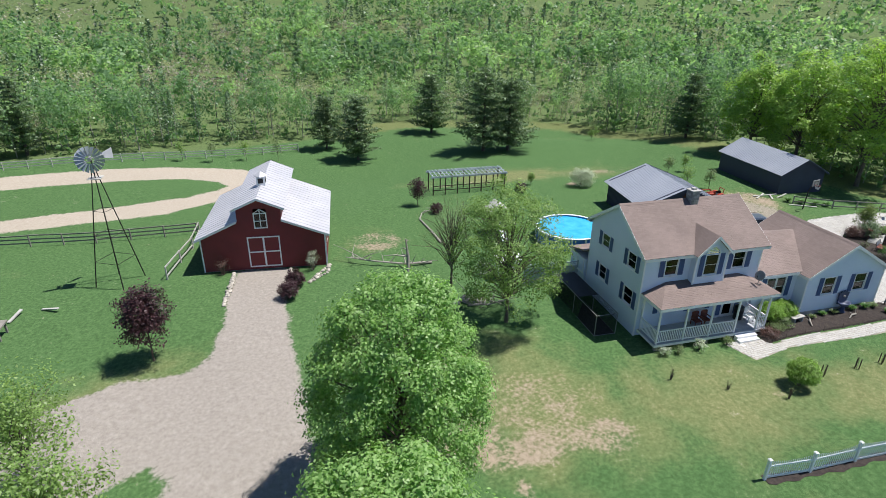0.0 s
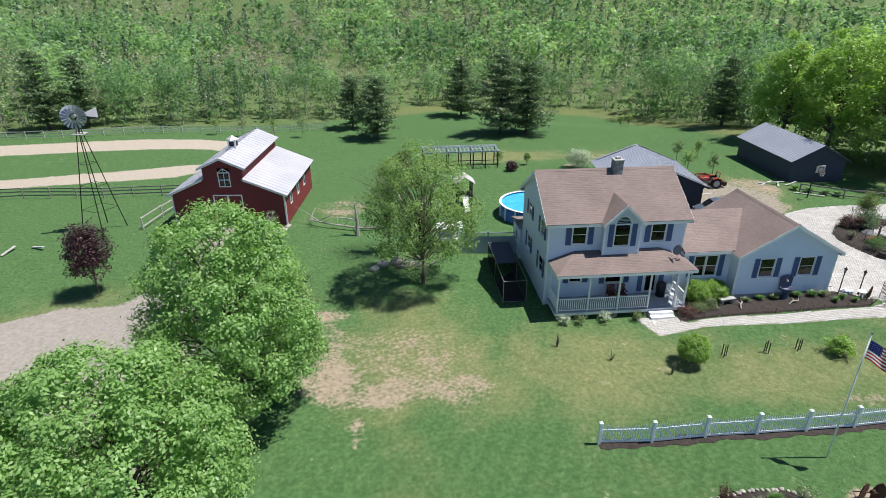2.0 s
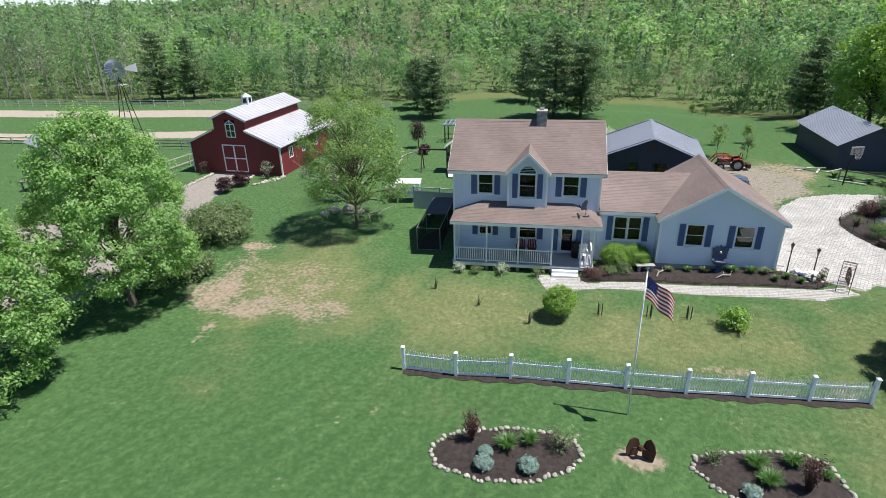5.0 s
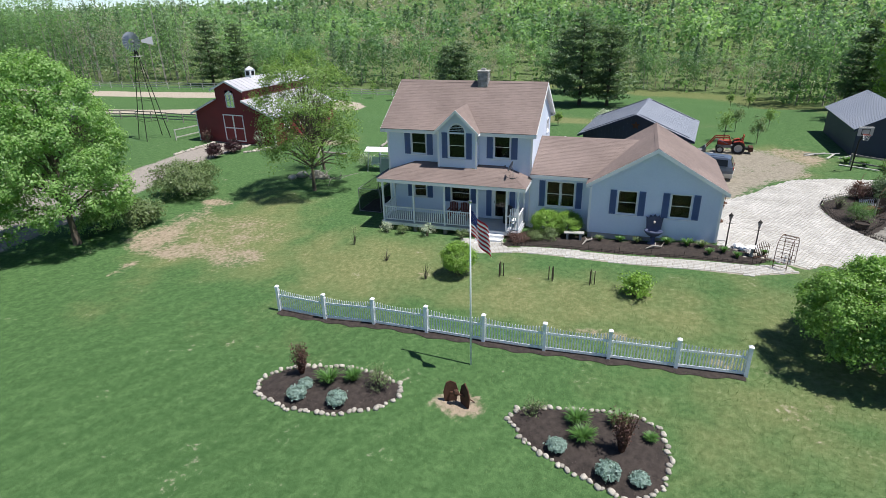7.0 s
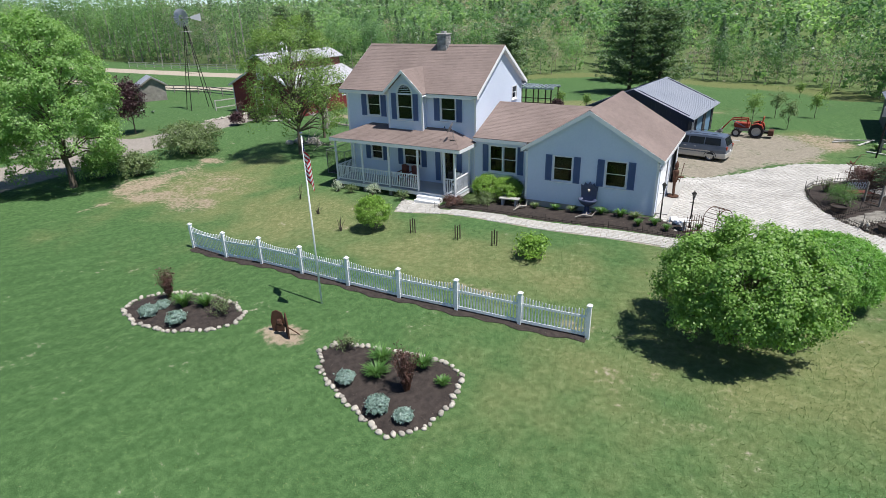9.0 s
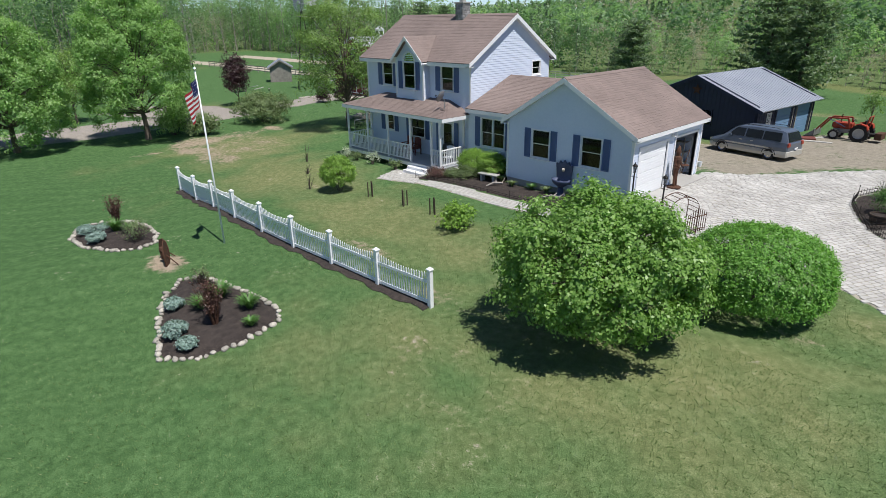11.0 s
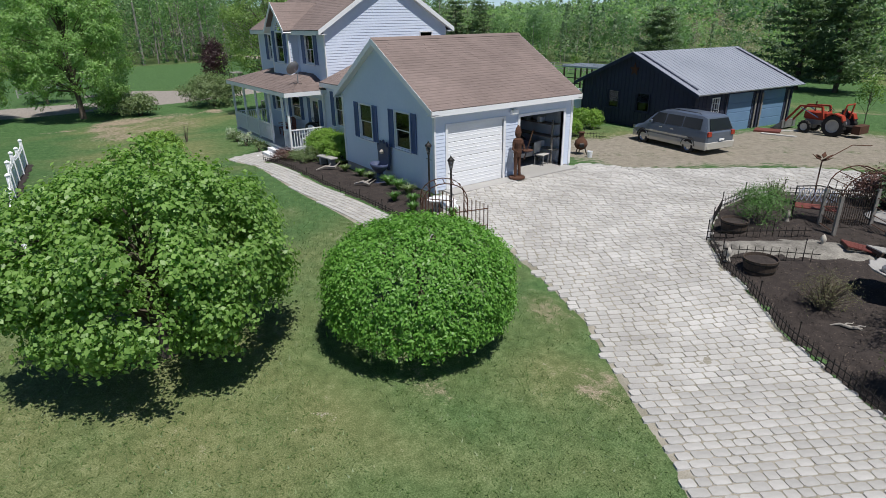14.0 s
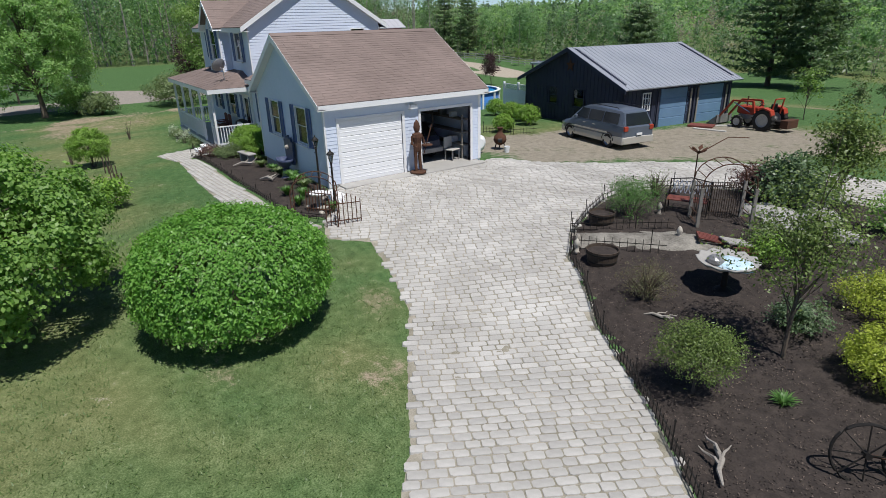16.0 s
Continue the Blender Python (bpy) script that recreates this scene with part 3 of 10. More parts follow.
def frame_box(mb, x0, x1, z0, z1, w, y0, y1):
    mb.box(x0, y0, z0, x0 + w, y1, z1)
    mb.box(x1 - w, y0, z0, x1, y1, z1)
    mb.box(x0 + w, y0, z0, x1 - w, y1, z0 + w)
    mb.box(x0 + w, y0, z1 - w, x1 - w, y1, z1)


def window(W, x0, x1, z0, z1, parent, shutters=0.0, mull=0, arch=0.0, paint="trim"):
    """A double-hung window in a wall: casing, two sashes with their panes, a sill and, if wanted, louvred shutters."""
    mb = MB(W)
    frame_box(mb, x0 - 0.03, x1 + 0.03, z0 - 0.03, z1 + 0.04, 0.05, -0.045, 0.06)
    if arch:
        cx, r, n = (x0 + x1) / 2, (x1 - x0) / 2 + 0.05, 12
        for i in range(n):
            a, b = math.pi * i / n, math.pi * (i + 1) / n
            pts = [(cx + k * math.cos(t), -0.05, z1 + 0.06 + k * math.sin(t)) for k, t in ((r, a), (r, b), (r - 0.075, b), (r - 0.075, a))]
            mb.prism(pts, W.to_3x3().inverted() @ (W.to_3x3() @ Vector((0, 0.11, 0))))
    win = part("window", mb, M[paint], parent)
    mid = (z0 + z1) / 2
    cols = [(x0, x1)] if not mull else [(x0, (x0 + x1) / 2 - 0.03), ((x0 + x1) / 2 + 0.03, x1)]
    if mull:
        part("mullion", MB(W).box(cols[0][1], -0.045, z0, cols[1][0], 0.06, z1), M[paint], win)
    for a, b in cols:
        for lo, hi, y in ((z0, mid + 0.02, 0.03), (mid - 0.02, z1, 0.0)):
            s = MB(W)
            frame_box(s, a + 0.02, b - 0.02, lo + 0.02, hi, 0.028, y, y + 0.03)
            part("sash", s, M[paint], win)
            part("pane", MB(W).box(a + 0.043, y + 0.012, lo + 0.043, b - 0.043, y + 0.018, hi - 0.023), M["glass"], win).visible_shadow = False
    part("sill", MB(W).box(x0 - 0.09, -0.09, z0 - 0.08, x1 + 0.09, 0.02, z0 - 0.04, 0.008), M[paint], win)
    if arch:
        n = 12
        fan = [(cx + (r - 0.07) * math.cos(math.pi * i / n), 0.02, z1 + 0.06 + (r - 0.07) * math.sin(math.pi * i / n)) for i in range(n + 1)]
        part("fanlight", MB(W).prism(fan, (0, 0.006, 0)), M["glass"], win)
    if shutters:
        for s0 in (x0 - 0.08 - shutters, x1 + 0.08):
            sb = MB(W)
            frame_box(sb, s0, s0 + shutters, z0 - 0.03, z1 + 0.05, 0.05, -0.055, -0.022)
            k = int((z1 - z0 - 0.02) / 0.055)
            for i in range(k):
                z = z0 + 0.02 + i * (z1 - z0 - 0.03) / k
                sb.add([(s0 + 0.045, -0.03, z), (s0 + shutters - 0.045, -0.03, z), (s0 + shutters - 0.045, -0.048, z + 0.05), (s0 + 0.045, -0.048, z + 0.05)], [(0, 1, 2, 3)])
            sb.box(s0 + 0.04, -0.03, z0, s0 + shutters - 0.04, -0.022, z1)
            part("shutter", sb, M["shutter"], parent)
    return win


def roof_plane(name, a, b, c, d, parent, mat, thick=0.1, course=0.145, tab=0.31, label="", seed=1):
    """A slope with eave a-b and ridge d-c, decked and laid with overlapping tabs."""
    a, b, c, d = (Vector(p) for p in (a, b, c, d))
    n = (b - a).cross(d - a).normalized()
    deck = part(name, MB().prism([a - n * 0.012, b - n * 0.012, c - n * 0.012, d - n * 0.012], -n * thick), mat, parent, label)
    rng = random.Random(seed)
    sl = ((d - a).cross(b - a).normalized().cross(b - a)).normalized()
    rows = max(2, int(round((d - a).dot((c - b + d - a).normalized()) / course)))
    V, F = [], []
    for r in range(rows):
        t0, t1 = r / rows, min(1.0, (r + 1.25) / rows)
        l0, r0, l1, r1 = a.lerp(d, t0), b.lerp(c, t0), a.lerp(d, t1), b.lerp(c, t1)
        L0 = (r0 - l0).length
        cuts, x = [0.0], rng.uniform(0.1, tab) + (r % 2) * tab * 0.5
        while x < L0 - 0.05:
            cuts.append(x / L0)
            x += tab * rng.uniform(0.85, 1.15)
        cuts.append(1.0)
        for u, v in zip(cuts, cuts[1:]):
            g = 0.0015 / max(L0, 0.1)
            p0, p1, q1, q0 = l0.lerp(r0, u + g), l0.lerp(r0, v - g), l1.lerp(r1, v - g), l1.lerp(r1, u + g)
            h = 0.007 + rng.uniform(0, 0.003)
            k = len(V)
            V += [p0 + n * h, p1 + n * h, q1 + n * 0.001, q0 + n * 0.001, p0 - n * 0.008, p1 - n * 0.008]
            F += [(k, k + 1, k + 2, k + 3), (k + 4, k + 5, k + 1, k), (k + 5, k + 2, k + 1, k + 1), (k + 4, k, k + 3, k + 3)]
    mb = MB()
    mb.v = [tuple(p) for p in V]
    mb.f = [f if f[2] != f[3] else f[:3] for f in F]
    ob = part("shingles", mb, mat, deck)
    tagged(ob, kind="stuff")
    return deck


def board(mb, p, q, w, h, up=(0, 0, 1)):
    """A squared timber from p to q, w wide and h deep."""
    p, q = Vector(p), Vector(q)
    d = (q - p).normalized()
    s = d.cross(Vector(up))
    s = s.normalized() if s.length > 1e-4 else Vector((1, 0, 0))
    u = s.cross(d)
    return mb.prism([p + s * w / 2 + u * h / 2, p - s * w / 2 + u * h / 2, p - s * w / 2 - u * h / 2, p + s * w / 2 - u * h / 2], q - p)


# ---- the house ----
HX0, HX1, HY0, HY1, HB, HE, HR, HYR = 0.28, 9.2, 0.38, 7.18, -0.75, 5.36, 7.77, 3.78
FRONT, EAST, BACK, WEST = turn_at(HX0, HY0, 0, 0), turn_at(HX1, HY0, 0, 90), turn_at(HX1, HY1, 0, 180), turn_at(HX0, HY1, 0, 270)


def gable(length, ze, zr, mid):
    def span(z):
        if z <= ze:
            return 0.0, length
        k = min(1.0, (z - ze) / (zr - ze))
        return mid * k, length - (length - mid) * k
    return span


def build_house():
    house = thing("farmhouse", "two-storey pale blue house with brown shingle roof", "house", (4.7, 3.7, -0.4))
    wid, dep = HX1 - HX0, HY1 - HY0
    up = [(1.84, 2.76, 3.87, 5.15), (6.98, 7.92, 3.87, 5.15)]
    low = [(1.9, 2.7, 1.15, 2.1), (4.32, 5.5, 1.0, 2.1), (7.05, 7.85, 0.2, 2.15)]
    door = (6.98, 7.86, 0.15, 2.2)
    sh = lambda o: (o[0] - HX0, o[1] - HX0, o[2], o[3])
    bay = (3.72 - HX0, 6.0 - HX0, 3.25, 5.4)
    part("front_wall", siding(FRONT, HB, HE - 0.02, gable(wid, 99, 100, 1), [sh(o) for o in up + low[:2]] + [sh(door), bay]), M["siding"], house)
    wwest = [(7.18 - b, 7.18 - a, c, d) for a, b, c, d in ((4.6, 5.55, 4.05, 5.0), (1.25, 2.2, 4.0, 5.05), (4.55, 5.5, 1.55, 2.6), (1.1, 2.15, 1.4, 2.55))]
    weast = [(5.2, 5.95, 4.45, 5.2)]
    part("side_wall", siding(EAST, HB, HR - 0.1, gable(dep, HE + 0.15, HR - 0.02, HYR - HY0), weast), M["siding"], house)
    part("side_wall", siding(WEST, HB, HR - 0.1, gable(dep, HE + 0.15, HR - 0.02, dep - HYR + HY0), wwest), M["siding"], house)
    part("back_wall", siding(BACK, HB, HE - 0.02, gable(wid, 99, 100, 1)), M["siding"], house)
    part("foundation", MB().box(HX0 + 0.03, HY0 + 0.03, -1.2, HX1 - 0.03, HY1 - 0.03, -0.12), M["concrete"], house)
    # dark slate floors: the rooms' shade is put into their colour
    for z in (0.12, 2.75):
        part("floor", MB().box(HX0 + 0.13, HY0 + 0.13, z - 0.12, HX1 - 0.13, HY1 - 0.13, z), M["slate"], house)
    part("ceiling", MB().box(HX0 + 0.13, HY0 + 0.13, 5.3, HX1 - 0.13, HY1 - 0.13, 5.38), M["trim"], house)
    # added dark wall behind the panes, so the windows read dark
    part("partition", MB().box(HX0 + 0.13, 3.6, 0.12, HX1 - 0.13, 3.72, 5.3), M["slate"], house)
    for c, W in (((0, 0), FRONT), ((wid, 0), FRONT), ((0, 0), BACK), ((wid, 0), BACK)):
        x = c[0]
        part("corner_board", MB(W).box(x - 0.025 if x == 0 else x - 0.09, -0.03, HB + 0.3, x + 0.09 if x == 0 else x + 0.025, 0.02, HE - 0.02), M["trim"], house)
    for o in up:
        window(FRONT, *sh(o), house, 0.36)
    for o in low[:2]:
        window(FRONT, *sh(o), house, 0.34)
    for o in wwest:
        window(WEST, *o, house, 0.34)
    window(EAST, *weast[0], house)
    # front door
    x0, x1, z0, z1 = sh(door)
    db = MB(FRONT)
    frame_box(db, x0 - 0.08, x1 + 0.08, z0 - 0.02, z1 + 0.08, 0.09, -0.04, 0.08)
    dr = part("front_door", db, M["trim"], house, "white storm door with a tall pane")
    leaf = MB(FRONT)
    frame_box(leaf, x0, x1, z0, z1, 0.12, 0.0, 0.045)
    part("leaf", leaf, M["trim"], dr)
    part("pane", MB(FRONT).box(x0 + 0.12, 0.018, z0 + 0.12, x1 - 0.12, 0.026, z1 - 0.12), M["glass"], dr)
    part("handle", MB(FRONT).box(x0 + 0.05, -0.05, 1.1, x0 + 0.08, 0.0, 1.25), M["chrome"], dr)
    for s0 in (x0 - 0.44, x1 + 0.12):
        part("shutter", MB(FRONT).box(s0, -0.055, z0 + 0.1, s0 + 0.32, -0.022, z1, 0.01), M["shutter"], house)
    # main roof
    e, r = HE + 0.04, HR
    ly, ry = 0.0, 7.55
    roof_plane("roof_slope", (0, ly, e), (9.46, ly, e), (9.46, HYR, r), (0, HYR, r), house, M["shingle"], label="brown asphalt shingles", seed=2)
    roof_plane("roof_slope", (9.46, ry, e), (0, ry, e), (0, HYR, r), (9.46, HYR, r), house, M["shingle"], label="brown asphalt shingles", seed=3)
    part("ridge_cap", MB().prism([(0, HYR - 0.16, r - 0.075), (0, HYR, r + 0.035), (0, HYR + 0.16, r - 0.075), (0, HYR, r - 0.02)], (9.46, 0, 0)), M["shingle"], house)
    for y in (ly, ry):
        s = 1 if y == ly else -1
        part("fascia", MB().box(0, min(y, y + s * 0.03), e - 0.22, 9.46, max(y, y + s * 0.03), e - 0.03), M["trim"], house)
        part("soffit", MB().box(0.02, min(y + s * 0.03, y + s * 0.4), e - 0.2, 9.44, max(y + s * 0.03, y + s * 0.4), e - 0.17), M["trim"], house)
    for x in (-0.012, 9.442):
        for y, s in ((ly, 1), (ry, -1)):
            part("rake_board", MB().prism([(x, y, e - 0.22), (x, y, e - 0.0), (x, HYR, r - 0.0), (x, HYR, r - 0.22)], (0.03, 0, 0)), M["trim"], house)
    for x0, x1 in ((0.02, HX0), (HX1, 9.44)):
        for y in (ly, ry):
            part("rake_soffit", MB().prism([(x0, y, e - 0.19), (x1, y, e - 0.19), (x1, HYR, r - 0.19), (x0, HYR, r - 0.19)], (0, 0, 0.03)), M["trim"], house)
    # projecting window bay with its own gable
    bx0, bx1, by = 3.72, 6.02, -0.12
    BW = turn_at(bx0, by, 0, 0)
    bo = (4.36 - bx0, 5.36 - bx0, 3.86, 5.3)
    archo = [bo] + [(4.86 - bx0 - 0.48 * math.cos(math.radians(k)), 4.86 - bx0 + 0.48 * math.cos(math.radians(k)), 5.36 + 0.48 * math.sin(math.radians(k - 11)), 5.36 + 0.48 * math.sin(math.radians(k))) for k in (12, 25, 38, 52, 66, 80)]
    part("bay_wall", siding(BW, 3.0, 6.5, gable(bx1 - bx0, 5.45, 6.55, (bx1 - bx0) / 2), archo), M["siding"], house)
    part("bay_side", siding(turn_at(bx1, by, 0, 90), 3.0, 5.5, gable(HY0 - by, 99, 100, 1)), M["siding"], house)
    part("bay_side", siding(turn_at(bx0, HY0, 0, 270), 3.0, 5.5, gable(HY0 - by, 99, 100, 1)), M["siding"], house)
    window(BW, bo[0], bo[1], bo[2], bo[3], house, 0.33, arch=0.5)
    for x in (bx0, bx1):
        part("corner_board", MB().box(x - 0.06, by - 0.035, 3.0, x + 0.06, by + 0.03, 5.4), M["trim"], house)
    cx, ex, ze, zr = (bx0 + bx1) / 2, 0.22, 5.38, 6.68
    slope = (HR - e) / (HYR - ly)
    yb, ye = ly + (zr - e) / slope, ly + (ze - e) / slope
    yf = by - 0.3
    roof_plane("bay_roof", (bx0 - ex, ye + 0.35, ze), (bx0 - ex, yf, ze), (cx, yf, zr), (cx, yb + 0.2, zr), house, M["shingle"], 0.06, seed=4)
    roof_plane("bay_roof", (bx1 + ex, yf, ze), (bx1 + ex, ye + 0.35, ze), (cx, yb + 0.2, zr), (cx, yf, zr), house, M["shingle"], 0.06, seed=5)
    for x in (bx0 - ex, bx1 + ex):
        part("rake_board", MB().prism([(x, yf - 0.01, ze - 0.17), (x, yf - 0.01, ze + 0.01), (cx, yf - 0.01, zr + 0.01), (cx, yf - 0.01, zr - 0.19)], (0, 0.03, 0)), M["trim"], house)
        s = 1 if x < cx else -1
        part("bay_soffit", MB().prism([(x, yf + 0.02, ze - 0.12), (x + s * 0.3, yf + 0.02, ze + 0.16), (x + s * 0.3, HY0, ze + 0.16), (x, HY0, ze - 0.12)], (0, 0, 0.02)), M["trim"], house)
    # chimney of small stones
    core = part("chimney", MB().box(5.22, 3.3, 6.8, 5.8, 3.9, 8.36), M["stone"], house, "grey stone chimney")
    rng = random.Random(5)
    for W, ln in ((turn_at(5.22, 3.3, 0, 0), 0.58), (turn_at(5.8, 3.3, 0, 90), 0.6), (turn_at(5.8, 3.9, 0, 180), 0.58), (turn_at(5.22, 3.9, 0, 270), 0.6)):
        sb = MB(W)
        z = 7.1
        while z < 8.3:
            h = rng.uniform(0.1, 0.16)
            x = 0.0
            while x < ln - 0.04:
                w = min(rng.uniform(0.12, 0.24), ln - x)
                sb.box(x + 0.008, -rng.uniform(0.015, 0.035), z + 0.008, x + w - 0.008, 0.01, min(z + h, 8.34) - 0.008, 0.012)
                x += w
            z += h
        tagged(part("stones", sb, M["stone"], core), kind="stuff")
    part("cap", MB().box(5.16, 3.24, 8.36, 5.86, 3.96, 8.44, 0.015), M["concrete"], core)
    part("flue", MB().box(5.38, 3.46, 8.44, 5.64, 3.74, 8.56), M["concrete"], core)
    # porch
    py, pz, tz, fy = -1.85, 2.8, 3.42, HY0
    pxl, pxr, txl, txr = 0.38, 9.3, 2.1, 7.6
    roof_plane("porch_roof", (pxl, py, pz), (pxr, py, pz), (txr, fy, tz), (txl, fy, tz), house, M["shingle"], 0.05, seed=6, label="brown shingle porch roof")
    roof_plane("porch_roof_end", (pxl, fy, pz), (pxl, py, pz), (txl, fy, tz), (txl, fy, tz), house, M["shingle"], 0.05, seed=7)
    roof_plane("porch_roof_end", (pxr, py, pz), (pxr, fy, pz), (txr, fy, tz), (txr, fy, tz), house, M["shingle"], 0.05, seed=8)
    pb = MB()
    pb.box(pxl, py, pz - 0.2, pxr, py + 0.03, pz - 0.01)
    pb.box(pxl, py + 0.03, pz - 0.2, pxl + 0.03, fy, pz - 0.01)
    pb.box(pxr - 0.03, py + 0.03, pz - 0.2, pxr, fy, pz - 0.01)
    part("porch_fascia", pb, M["trim"], house)
    part("porch_ceiling", MB().box(pxl + 0.03, py + 0.03, pz - 0.2, pxr - 0.03, fy, pz - 0.17), M["trim"], house)
    dz = 0.12
    rng = random.Random(9)
    dk = part("porch_deck", MB().box(0.5, -1.66, dz - 0.24, 8.95, HY0 - 0.02, dz - 0.04), M["trim"], house, "white skirted porch deck")
    y = -1.7
    while y < HY0 - 0.15:
        part("plank", MB().box(0.47, y, dz - 0.036, 8.98, y + 0.135, dz + rng.uniform(-0.003, 0.002), 0.004), M["deck"], dk)
        y += 0.142
    for x in (0.7, 2.6, 4.5, 6.5, 8.75):
        part("pier", MB().box(x - 0.1, -1.6, -0.8, x + 0.1, -1.4, dz - 0.24), M["oldwood"], house)
    posts = [(0.62, -1.6), (2.58, -1.6), (4.5, -1.6), (6.48, -1.6), (8.2, -1.6), (8.86, -1.6), (0.62, 0.2), (8.86, 0.2)]
    for x, y in posts:
        part("porch_post", MB().box(x - 0.05, y - 0.05, dz, x + 0.05, y + 0.05, pz - 0.17, 0.008), M["trim"], house)

    def rail(p, q):
        p, q = Vector((*p, 0)), Vector((*q, 0))
        n = int((q - p).length / 0.125)
        top = MB()
        board(top, p + Vector((0, 0, dz + 0.92)), q + Vector((0, 0, dz + 0.92)), 0.07, 0.05)
        rl = part("porch_rail", top, M["trim"], house)
        low = MB()
        board(low, p + Vector((0, 0, dz + 0.12)), q + Vector((0, 0, dz + 0.12)), 0.05, 0.05)
        part("bottom_rail", low, M["trim"], rl)
        bal = MB()
        bal.box(-0.018, -0.018, dz + 0.14, 0.018, 0.018, dz + 0.9)
        me = bal.mesh("baluster", M["trim"])
        for i in range(1, n):
            c = p.lerp(q, i / n)
            part("baluster", me, None, rl).location = (c.x, c.y, 0)

    for p, q in (((0.67, -1.6), (2.53, -1.6)), ((2.63, -1.6), (4.45, -1.6)), ((4.55, -1.6), (6.43, -1.6)), ((8.25, -1.6), (8.81, -1.6)), ((0.62, -1.55), (0.62, 0.15)), ((8.86, -1.55), (8.86, 0.15))):
        rail(p, q)
    for i in range(3):
        part("porch_step", MB().box(6.55, -1.7 - 0.3 * (i + 1), -0.75, 8.1, -1.7 - 0.3 * i, dz - 0.16 * (i + 1), 0.01), M["trim"], house)
    # back addition with windows, seen past the west wall
    part("sunroom", MB().box(0.12, 7.3, -0.8, 3.6, 9.6, 2.05), M["siding"], house)
    part("sunroom_roof", MB().prism([(-0.05, 7.19, 2.8), (-0.05, 9.8, 2.05), (-0.05, 9.8, 2.17), (-0.05, 7.19, 2.92)], (3.85, 0, 0)), M["shingle"], house)
    SW = turn_at(0.11, 9.6, 0, 270)
    for a in (0.2, 1.25):
        window(SW, a, a + 0.85, 0.9, 2.0, house)
    return house


